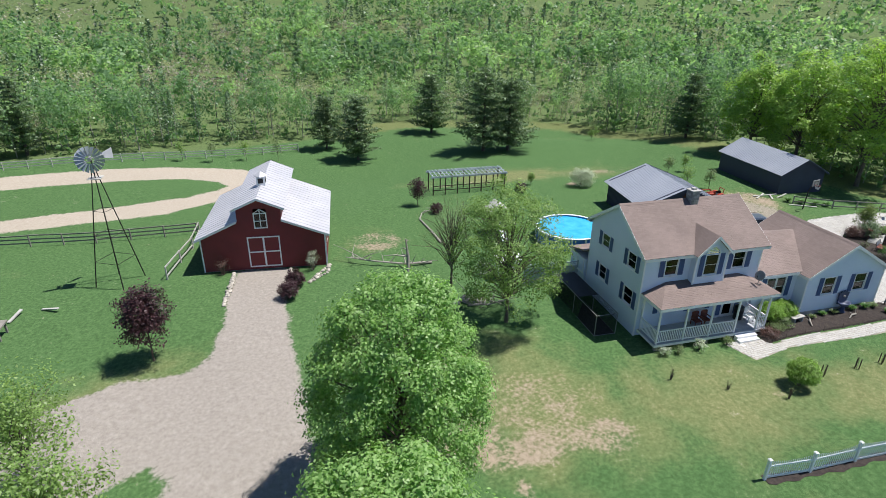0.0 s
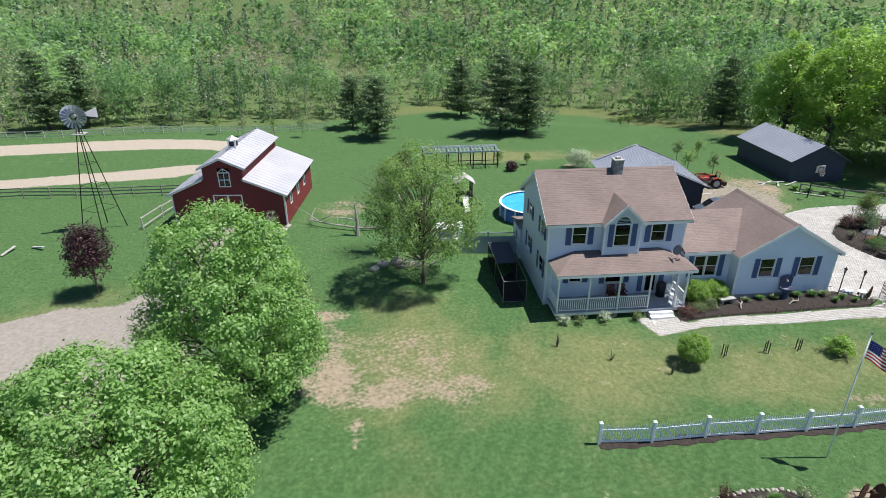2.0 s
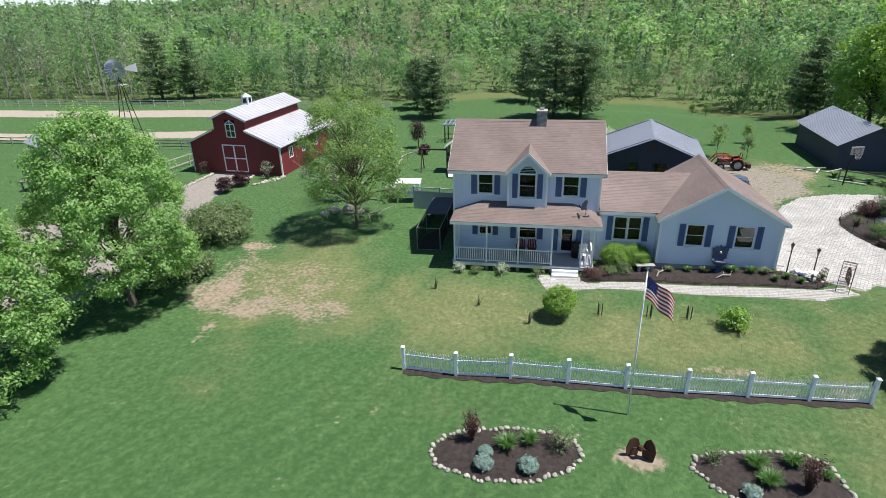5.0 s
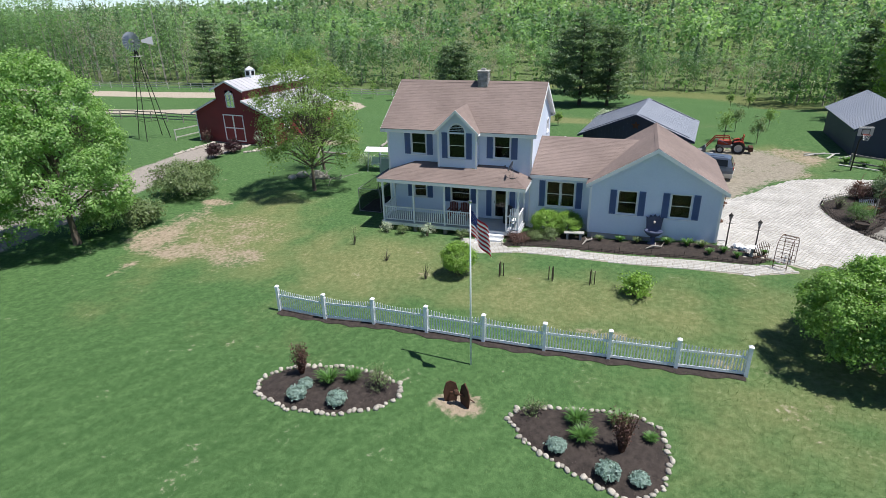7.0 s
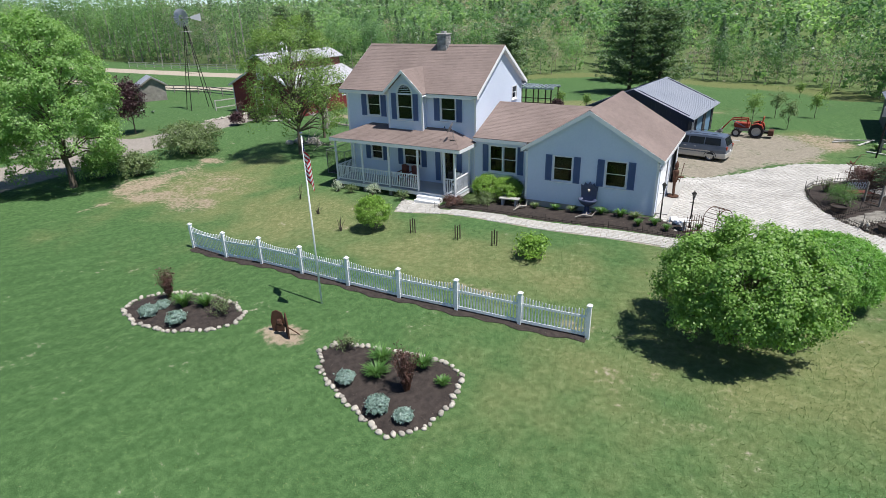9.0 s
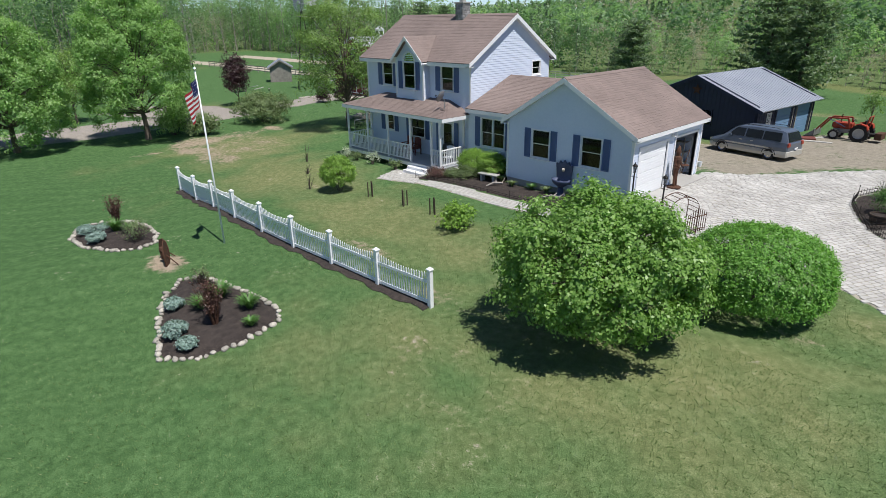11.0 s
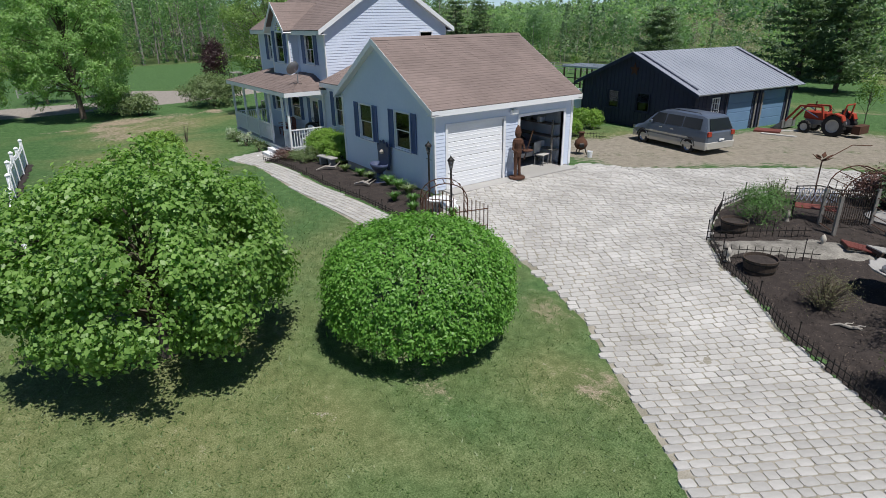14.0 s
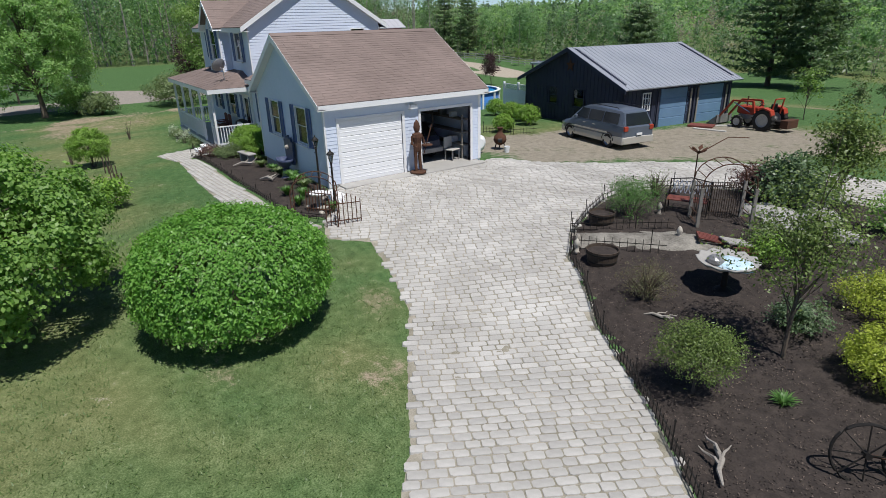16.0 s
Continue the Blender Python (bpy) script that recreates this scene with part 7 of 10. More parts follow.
def lamp_post(x, y, h):
    z = gz(x, y)
    t = thing("lamp_post", "black iron garden lamp post with lantern", "lamp", (x, y, z), "garden lamps")
    part("post", MB().lathe([(0.09, -0.1), (0.08, 0.08), (0.035, 0.16), (0.03, h - 0.35), (0.06, h - 0.33), (0.02, h - 0.3)], 10, (x, y, z)), M["iron"], t)
    part("crossbar", MB().tube([(x - 0.16, y, z + h - 0.5), (x + 0.16, y, z + h - 0.5)], 0.01, 5), M["iron"], t)
    part("lantern", MB().lathe([(0.05, h - 0.3), (0.09, h - 0.1), (0.09, h - 0.08)], 6, (x, y, z)), M["glass"], t)
    part("lantern_cap", MB().lathe([(0.12, h - 0.08), (0.1, h - 0.03), (0.03, h + 0.03), (0.012, h + 0.09)], 6, (x, y, z)), M["iron"], t)


lamp_post(19.75, -1.15, 1.95)
lamp_post(21.1, -1.25, 1.75)


def garden_arch(x, y, a, w=1.25, d=0.6, h=1.55, curved=True):
    """Iron arch of two hoops joined by bars, with a gate below."""
    z = gz(x, y)
    t = thing("garden_arch", "brown iron garden arch with side lattice", "arch", (x, y, z), "garden arches")
    W = pose(x, y, z, 0, 0, a)
    for s in (-d / 2, d / 2):
        pts = [(-w / 2, s, -0.1), (-w / 2, s, h * 0.68)] + [(-w / 2 * math.cos(math.pi * k / 10), s, h * 0.68 + h * 0.32 * math.sin(math.pi * k / 10)) for k in range(1, 10)] + [(w / 2, s, h * 0.68), (w / 2, s, -0.1)]
        part("hoop", MB(W).tube(pts, 0.016, 6), M["rust"], t)
    for k in range(9):
        u = math.pi * k / 8
        part("crossbar", MB(W).tube([(-w / 2 * math.cos(u), -d / 2, h * 0.68 + h * 0.32 * math.sin(u)), (-w / 2 * math.cos(u), d / 2, h * 0.68 + h * 0.32 * math.sin(u))], 0.012, 5), M["rust"], t)
    for sx in (-w / 2, w / 2):
        for k in range(4):
            zz = 0.15 + 0.25 * k
            part("side_bar", MB(W).tube([(sx, -d / 2, zz), (sx, d / 2, zz)], 0.012, 5), M["rust"], t)
    return W, t


garden_arch(22.25, -2.35, 62)
t = thing("iron_gate", "old brown iron gate panels with pointed bars", "gate", (21.3, -1.9, gz(21.3, -1.9)))
for n, (x, y, a, w) in enumerate(((21.3, -1.85, 35, 0.9), (22.7, -1.7, 75, 1.0))):
    W = pose(x, y, gz(x, y), 0, 0, a)
    for k in range(9):
        u = -w / 2 + w * k / 8
        part("bar", MB(W).tube([(u, 0, -0.05), (u, 0, 0.75 + 0.2 * math.sin(math.pi * k / 8))], 0.014, 5), M["rust"], t)
    for zz in (0.15, 0.65):
        part("rail", MB(W).tube([(-w / 2, 0, zz), (w / 2, 0, zz)], 0.016, 5), M["rust"], t)


def bird_bath(x, y, h, r, label):
    z = gz(x, y)
    t = thing("bird_bath", label, "bird bath", (x, y, z))
    part("pedestal", MB().lathe([(r * 0.6, -0.05), (r * 0.55, 0.05), (r * 0.25, 0.12), (r * 0.22, h - 0.1), (r * 0.4, h - 0.04)], 12, (x, y, z)), M["concrete"], t, smooth=True)
    part("bowl", MB().lathe([(r * 0.3, h - 0.06), (r * 0.9, h), (r, h + 0.05), (r * 0.9, h + 0.045), (r * 0.3, h + 0.0)], 18, (x, y, z)), M["trim"], t, smooth=True)


bird_bath(20.9, -1.7, 0.5, 0.28, "small white bird bath among iron ornaments")
rng_ = random.Random(31)
for k in range(5):
    x, y = 20.2 + rng_.uniform(0, 1.6), -1.1 - rng_.uniform(0, 1.1)
    s = rng_.uniform(0.1, 0.2)
    solo("garden_rock", MB().blob((x, y, gz(x, y) + s * 0.4), (s, s * 0.8, s * 0.6), k, 8, 0.3), M["fieldstone"], "pale rough rock on the mulch", "rock", "rocks in the house bed", smooth=True)
for k, (x, y, r) in enumerate(((20.35, -0.95, 0.26), (20.65, -1.1, 0.2), (20.5, -0.8, 0.17), (20.85, -0.95, 0.15))):
    solo("white_rock", MB().blob((x, y, gz(x, y) + r * 0.5), (r, r * 0.8, r * 0.75), 40 + k, 10, 0.45), M["trim"], "rough white rock heaped at the corner bed", "rock", "white rocks at the garage corner")
for i, (x, y, r) in enumerate(((19.6, -1.7, 0.32), (20.2, -2.1, 0.28), (21.5, -1.5, 0.26), (18.9, -2.0, 0.3))):
    clump("border_perennial", "low green perennial in the mulch bed", x, y, r * 1.4, r, 130 + i, LEAF["lily"], 120, 0.05, "perennials along the wall")
for x, y, a in ((16.3, -1.75, 20), (12.8, -1.6, 60)):
    t = thing("driftwood", "grey weathered driftwood branch on mulch", "driftwood", (x, y, gz(x, y)))
    W = pose(x, y, gz(x, y) + 0.1, 0, 0, a)
    part("stem", MB(W).tube([(-0.5, 0, 0), (-0.1, 0.05, 0.12), (0.3, -0.05, 0.1), (0.5, 0.1, 0.3)], [0.03, 0.06, 0.05, 0.02], 6), M["paleb"], t)
    part("branch", MB(W).tube([(0.0, 0, 0.1), (0.1, 0.3, 0.2)], [0.04, 0.015], 5), M["paleb"], t)

# ---- porch things ----


def porch_chair(x, y, a, mat, label):
    t = thing("porch_chair", label, "chair", (x, y, 0.12))
    W = pose(x, y, 0.12, 0, 0, a)
    part("seat", MB(W).box(-0.26, -0.25, 0.36, 0.26, 0.25, 0.41, 0.01), M[mat], t)
    for k in range(5):
        part("back_slat", MB(W).box(-0.25 + 0.105 * k, 0.22, 0.41, -0.17 + 0.105 * k, 0.26, 0.95 + 0.05 * math.sin(math.pi * k / 4), 0.006), M[mat], t)
    for sx in (-0.24, 0.24):
        for sy in (-0.23, 0.23):
            part("leg", MB(W).box(sx - 0.025, sy - 0.025, 0, sx + 0.025, sy + 0.025, 0.38), M[mat], t)
        part("armrest", MB(W).box(sx - 0.05, -0.28, 0.58, sx + 0.05, 0.26, 0.62, 0.008), M[mat], t)


porch_chair(8.45, -0.6, 10, "trim", "white slatted porch chair")
M["redwood"] = surface("red_stained_wood", (0.2, 0.06, 0.045), (0.12, 0.035, 0.03), 0.7, 2, 20, 0.2)
porch_chair(4.6, -0.25, 0, "redwood", "reddish wooden porch chair")
porch_chair(5.3, -0.25, 0, "redwood", "reddish wooden porch chair")
t = thing("covered_grill", "black covered grill on the porch", "grill", (8.1, -0.2, 0.12))
part("cover", MB().lathe([(0.3, 0.0), (0.31, 0.55), (0.34, 0.75), (0.3, 0.95), (0.12, 1.06)], 12, (8.0, -0.15, 0.12)), M["black"], t, smooth=True)
part("strap", MB().lathe([(0.325, 0.6), (0.335, 0.6), (0.335, 0.64), (0.325, 0.64)], 12, (8.0, -0.15, 0.12), ring=True), M["iron"], t)


def dish(x, y, z):
    t = thing("satellite_dish", "grey satellite dish on the porch roof", "satellite dish", (x, y, z))
    part("mast", MB().tube([(x, y, z - 0.15), (x, y, z + 0.35), (x - 0.05, y - 0.1, z + 0.45)], 0.02, 6), M["dull"], t)
    W = Matrix.Translation((x - 0.05, y - 0.12, z + 0.5)) @ pose(0, 0, 0, 62, 0, -75)
    part("reflector", MB(W).lathe([(0.02, 0.0), (0.2, 0.03), (0.33, 0.09), (0.335, 0.095), (0.2, 0.045), (0.02, 0.015)], 20), M["dull"], t, smooth=True)
    part("feed_arm", MB(W).tube([(0, -0.3, 0.05), (0, -0.15, 0.38)], 0.012, 5), M["black"], t)
    part("feed_horn", MB(W).tube([(0, -0.16, 0.36), (0, -0.1, 0.36)], 0.04, 8), M["black"], t)
    part("base_plate", MB().lathe([(0.22, -0.17), (0.22, -0.15)], 14, (x, y, z)), M["black"], t)


dish(8.35, -0.75, 3.24)

# ---- yard behind and beside the house ----


def pool(cx, cy, r, top):
    z = gz(cx, cy)
    t = thing("swimming_pool", "round above-ground pool with bright blue water", "pool", (cx, cy, z))
    blue = surface("pool_wall", (0.06, 0.2, 0.5), (0.04, 0.15, 0.4), 0.4, 1, 10, 0.05)
    part("wall", MB().lathe([(r, -0.2), (r, top), (r - 0.04, top), (r - 0.04, -0.2)], 48, (cx, cy, z), ring=True), blue, t, smooth=True)
    part("rim", MB().lathe([(r - 0.1, top), (r - 0.1, top + 0.04), (r + 0.12, top + 0.04), (r + 0.12, top)], 48, (cx, cy, z), ring=True), M["trim"], t)
    m, N, L, B = nodes_of("pool_water")
    L.new(ramp(N, L, noise_node(N, L, 1.2), [(0.3, (0.03, 0.33, 0.62)), (0.7, (0.07, 0.45, 0.72))]), B.inputs["Base Color"])
    B.inputs["Roughness"].default_value = 0.06
    bump(N, L, B, noise_node(N, L, 2.5), 0.15, 0.05)
    part("water", MB().lathe([(r - 0.05, top - 0.22), (r - 0.05, top - 0.12)], 48, (cx, cy, z)), m, t)
    for k in range(16):
        a = 2 * math.pi * k / 16
        part("upright", MB(pose(cx + (r + 0.04) * math.cos(a), cy + (r + 0.04) * math.sin(a), z, 0, 0, math.degrees(a))).box(-0.04, -0.07, -0.1, 0.05, 0.07, top), M["trim"], t)


pool(3.4, 16.3, 3.05, 1.15)


def panel_fence(label, pts, h, mat, lattice=0.3):
    c = pts[len(pts) // 2]
    t = thing("panel_fence", label, "fence", (c[0], c[1], gz(*c)))
    for (x0, y0), (x1, y1) in zip(pts, pts[1:]):
        L = math.hypot(x1 - x0, y1 - y0)
        W = pose(x0, y0, min(gz(x0, y0), gz(x1, y1)), 0, 0, math.degrees(math.atan2(y1 - y0, x1 - x0)))
        n = int(L / 0.15)
        pn = part("panel", MB(W).box(0, -0.01, 0.05, L, 0.0, h - lattice), M[mat], t)
        for i in range(n):
            part("plank", MB(W).box(i * L / n + 0.004, -0.03, 0.03, (i + 1) * L / n - 0.004, -0.01, h - lattice, 0.004), M[mat], pn)
        lm = MB(W)
        k = int(L / 0.12)
        for i in range(-2, k + 1):
            for s in (1, -1):
                a, b = i * 0.12, i * 0.12 + lattice
                z0, z1 = (h - lattice, h) if s == 1 else (h, h - lattice)
                if a >= 0 and b <= L:
                    board(lm, (a, -0.01 * s, z0), (b, -0.01 * s, z1), 0.012, 0.025, (0, 1, 0))
        tagged(part("lattice", lm, M[mat], t), kind="stuff")
        rl = MB(W)
        rl.box(0, -0.04, h, L, 0.03, h + 0.05)
        rl.box(0, -0.04, h - lattice - 0.03, L, 0.03, h - lattice)
        part("rail", rl, M[mat], t)
        for u in (0, L):
            part("fence_post", MB(W).box(u - 0.06, -0.06, -0.2, u + 0.06, 0.06, h + 0.15, 0.008), M[mat], t)


M["greyblue"] = surface("grey_blue_paint", (0.4, 0.44, 0.52), (0.32, 0.36, 0.44), 0.6, 1, 20, 0.1)
panel_fence("grey privacy fence with lattice top beside the house", [(-4.2, 8.7), (-2.1, 8.5), (0.1, 8.35)], 1.75, "greyblue")
panel_fence("white lattice-topped fence beside the workshop", [(7.6, 17.2), (9.2, 17.0), (10.7, 16.8)], 1.65, "vinyl")


def kennel():
    t = thing("dog_kennel", "chain-link dog run against the house", "kennel", (-1.6, 4, gz(-1.6, 4)))
    x0, x1, y0, y1, h = -2.3, -0.75, 0.9, 7.2, 1.6
    z = -0.45
    for x in (x0, x1):
        for y in (y0, (y0 + y1) / 2, y1):
            part("post", MB().tube([(x, y, z - 0.1), (x, y, z + h)], 0.028, 6), M["dull"], t)
    for p, q in (((x0, y0), (x1, y0)), ((x1, y0), (x1, y1)), ((x1, y1), (x0, y1)), ((x0, y1), (x0, y0))):
        for zz in (0.06, h):
            part("rail", MB().tube([(*p, z + zz), (*q, z + zz)], 0.02, 6), M["dull"], t)
        W = pose(*p, z, 0, 0, math.degrees(math.atan2(q[1] - p[1], q[0] - p[0])))
        L = math.hypot(q[0] - p[0], q[1] - p[1])
        mb, g = MB(W), 0.1
        for i in range(-16, int(L / g)):
            for s in (1, -1):
                a, b = max(0, i * g), min(L, i * g + h)
                if b > a:
                    za, zb = a - i * g, b - i * g
                    mb.tube([(a, 0, za if s == 1 else h - za), (b, 0, zb if s == 1 else h - zb)], 0.005, 3, False)
        tagged(part("wire_mesh", mb, M["iron"], t), kind="stuff")
    part("shade_sheet", MB().box(x0 + 0.02, 3.5, z + h + 0.02, x1 - 0.02, y1 - 0.05, z + h + 0.035), M["black"], t, "dark shade cloth")
    part("dark_floor", MB().box(x0, y0, z - 0.05, x1, y1, z + 0.075), M["mulch"], t)


kennel()


def swing_canopy(x, y, a):
    z = gz(x, y)
    t = thing("garden_swing", "white garden swing seat with fabric canopy", "swing seat", (x, y, z))
    W = pose(x, y, z, 0, 0, a)
    for sx in (-0.9, 0.9):
        part("frame", MB(W).tube([(sx, -0.6, -0.05), (sx, 0, 1.75), (sx, 0.6, -0.05)], 0.03, 6), M["trim"], t)
    part("canopy", MB(W).prism([(-1.05, -0.7, 1.72), (-1.05, 0, 1.95), (-1.05, 0.7, 1.72), (-1.05, 0, 1.91)], (2.1, 0, 0)), M["vinyl"], t)
    part("seat", MB(W).box(-0.75, -0.25, 0.45, 0.75, 0.25, 0.55, 0.02), M["trim"], t)
    part("backrest", MB(W).box(-0.75, 0.22, 0.55, 0.75, 0.3, 1.05, 0.02), M["trim"], t)


swing_canopy(-5.0, 10.4, 5)


def playset(x, y):
    z = gz(x, y)
    t = thing("play_tower", "wooden play tower with slide and swing beam", "playset", (x, y, z))
    for sx in (-0.65, 0.65):
        for sy in (-0.65, 0.65):
            part("post", MB().box(x + sx - 0.06, y + sy - 0.06, z - 0.1, x + sx + 0.06, y + sy + 0.06, z + 2.5), M["darkwood"], t)
    part("platform", MB().box(x - 0.72, y - 0.72, z + 1.1, x + 0.72, y + 0.72, z + 1.2), M["darkwood"], t)
    for s in (-1, 1):
        part("roof", MB().prism([(x + s * 0.95, y - 0.9, z + 2.35), (x + s * 0.95, y + 0.9, z + 2.35), (x, y + 0.9, z + 3.0), (x, y - 0.9, z + 3.0)], (0, 0, 0.05)), M["palewood"], t, "pale weathered board roof")
        part("side_board", MB().box(x + s * 0.68 - 0.02, y - 0.6, z + 1.4, x + s * 0.68 + 0.02, y + 0.6, z + 1.8), M["darkwood"], t)
    sl = MB().prism([(x - 0.25, y - 0.7, z + 1.15), (x + 0.25, y - 0.7, z + 1.15), (x + 0.25, y - 2.5, z + 0.1), (x - 0.25, y - 2.5, z + 0.1)], (0, 0, 0.05))
    sd = part("slide", sl, M["trim"], t, "white plastic slide")
    for sx in (-0.27, 0.25):
        part("slide_side", MB().prism([(x + sx, y - 0.7, z + 1.15), (x + sx, y - 2.5, z + 0.1), (x + sx, y - 2.5, z + 0.26), (x + sx, y - 0.7, z + 1.33)], (0.03, 0, 0)), M["trim"], sd)
    part("swing_beam", MB().box(x - 3.3, y - 0.06, z + 2.0, x - 0.65, y + 0.06, z + 2.14), M["darkwood"], t)
    for sy in (-0.8, 0.8):
        bm_ = MB()
        board(bm_, (x - 3.2, y + sy, z - 0.05), (x - 3.2, y, z + 2.05), 0.09, 0.09)
        part("beam_leg", bm_, M["darkwood"], t)
    bm_ = MB()
    board(bm_, (x + 0.65, y, z + 1.2), (x + 1.6, y, z), 0.3, 0.05)
    part("ramp", bm_, M["darkwood"], t)


playset(-2.6, 19.6)


def pergola():
    x0, x1, y, d, h = -5.7, 2.9, 32.2, 2.4, 2.0
    z = gz(-1, 33)
    t = thing("grape_arbour", "long weathered arbour with slatted top", "arbour", (-1.4, 33, z))
    n = 6
    for i in range(n + 1):
        for yy in (y, y + d):
            x = x0 + (x1 - x0) * i / n
            part("post", MB().box(x - 0.06, yy - 0.06, z - 0.3, x + 0.06, yy + 0.06, z + h), M["darkwood"], t)
    for yy in (y, y + d):
        part("beam", MB().box(x0 - 0.3, yy - 0.05, z + h, x1 + 0.3, yy + 0.05, z + h + 0.14), M["greyblue"], t)
    for i in range(19):
        x = x0 + (x1 - x0) * i / 18
        part("slat", MB().box(x - 0.035, y - 0.3, z + h + 0.14, x + 0.035, y + d + 0.3, z + h + 0.22), M["greyblue"], t)
    for k in range(4):
        yy = y + d * k / 3
        part("lath", MB().box(x0 - 0.2, yy - 0.03, z + h + 0.22, x1 + 0.2, yy + 0.03, z + h + 0.25), M["greyblue"], t)
    for zz in (0.5, 1.0):
        part("side_rail", MB().box(x0, y - 0.03, z + zz, x1, y + 0.03, z + zz + 0.08), M["darkwood"], t)


pergola()


def dead_branch(name, label, pts, r, seed, stubs=8, mat="paleb"):
    rng = np.random.default_rng(seed)
    P = [Vector((p[0], p[1], gz(p[0], p[1]) + p[2])) for p in pts]
    t = thing(name, label, "log", tuple(P[0]))
    part("stem", MB().tube(P, [r * (1 - 0.75 * i / (len(P) - 1)) for i in range(len(P))], 7), M[mat], t)
    for k in range(stubs):
        i = rng.integers(0, len(P) - 1)
        b = P[i].lerp(P[i + 1], rng.uniform())
        L = rng.uniform(0.5, 1.9)
        e = b + Vector((rng.normal() * 0.6, rng.normal() * 0.6, abs(rng.normal()) * 0.5)) * L
        part("branch", MB().tube([b, b.lerp(e, 0.5) + Vector((0, 0, 0.1)), e], [r * 0.4, r * 0.25, 0.006], 5), M[mat], t)


dead_branch("dead_snag", "grey dead tree stump standing on the lawn", [(-12.5, 13.2, -0.1), (-12.45, 13.3, 1.4), (-12.6, 13.4, 2.9)], 0.2, 1, 6)
dead_branch("fallen_birch", "fallen pale birch trunk on the lawn", [(-10.2, 14.4, 0.12), (-12.5, 14.2, 0.3), (-15.2, 15.2, 0.4), (-17.2, 16.2, 0.5)], 0.12, 2, 14)
dead_branch("birch_border", "line of pale birch logs edging the lawn", [(-8.4, 18.2, 0.1), (-8.6, 21, 0.1), (-9.0, 24.5, 0.1), (-8.4, 26.2, 0.1), (-5.5, 28.2, 0.1)], 0.13, 3, 3)
dead_branch("brush_pile", "loose pile of grey brush under the tree", [(-9.4, 6.6, 0.1), (-8.0, 6.0, 0.3), (-6.6, 6.4, 0.2)], 0.09, 4, 26)
for k, (x, y, s) in enumerate(((-10.3, 7.0, 0.5), (-9.2, 7.3, 0.6), (-8.3, 6.9, 0.45), (-10.9, 6.4, 0.4))):
    solo("boulder", MB().blob((x, y, gz(x, y) + s * 0.3), (s, s * 0.8, s * 0.55), k + 9, 10, 0.35), M["fieldstone"], "grey field boulder beside the brush pile", "rock", "boulders by the brush", smooth=True)


def windmill(cx, cy, h):
    z = gz(cx, cy)
    t = thing("windmill", "tall steel farm windmill with bladed wheel", "windmill", (cx, cy, z))
    A = radians(18)
    cs = [Vector((math.cos(A + k * math.pi / 2), math.sin(A + k * math.pi / 2), 0)) for k in range(4)]
    top = Vector((cx, cy, z + h))
    for c in cs:
        part("leg", MB().tube([Vector((cx, cy, z - 0.1)) + c * 1.75, top + c * 0.12 - Vector((0, 0, 0.8))], [0.045, 0.035], 5), M["iron"], t)
    for f in (0.22, 0.45, 0.66):
        ring = [Vector((cx, cy, z + (h - 0.8) * f)) + c * (1.75 + (0.12 - 1.75) * f) for c in cs]
        for a, b in zip(ring, ring[1:] + ring[:1]):
            part("brace", MB().tube([a, b], 0.02, 4), M["iron"], t)
    part("platform", MB().box(cx - 0.45, cy - 0.45, z + h - 1.45, cx + 0.45, cy + 0.45, z + h - 1.4), M["palewood"], t)
    part("mast", MB().tube([top - Vector((0, 0, 1.2)), top + Vector((0, 0, 0.1))], 0.05, 6), M["iron"], t)
    W = Matrix.Translation(top) @ pose(0, 0, 0, 0, 0, 12)
    hub = part("wheel", MB(W).tube([(-0.05, -0.35, 0), (-0.05, 0.25, 0)], 0.12, 10), M["dull"], t)
    blade = None
    for k in range(18):
        a = 2 * math.pi * k / 18
        Wk = W @ Matrix.Translation((-0.05, -0.3, 0)) @ Matrix.Rotation(a, 4, "Y")
        part("blade", MB(Wk).prism([(-0.05, -0.03, 0.3), (0.05, 0.03, 0.3), (0.13, 0.07, 0.95), (-0.13, -0.07, 0.95)], (0.004, -0.008, 0)), M["shoproof"], hub)
    part("ring", MB(W @ Matrix.Translation((-0.05, -0.28, 0)) @ pose(0, 0, 0, 90, 0, 0)).tube([(0.72 * math.cos(2 * math.pi * k / 24), 0.72 * math.sin(2 * math.pi * k / 24), 0) for k in range(25)], 0.015, 4), M["dull"], hub)
    tv = part("tail", MB(W).tube([(0, 0.2, 0), (0.9, 0.9, 0)], 0.025, 5), M["dull"], t)
    part("vane", MB(W).prism([(0.5, 0.55, -0.12), (0.5, 0.55, 0.12), (1.35, 1.2, 0.42), (1.35, 1.2, -0.42)], (0.01, -0.012, 0)), M["barnroof"], tv)


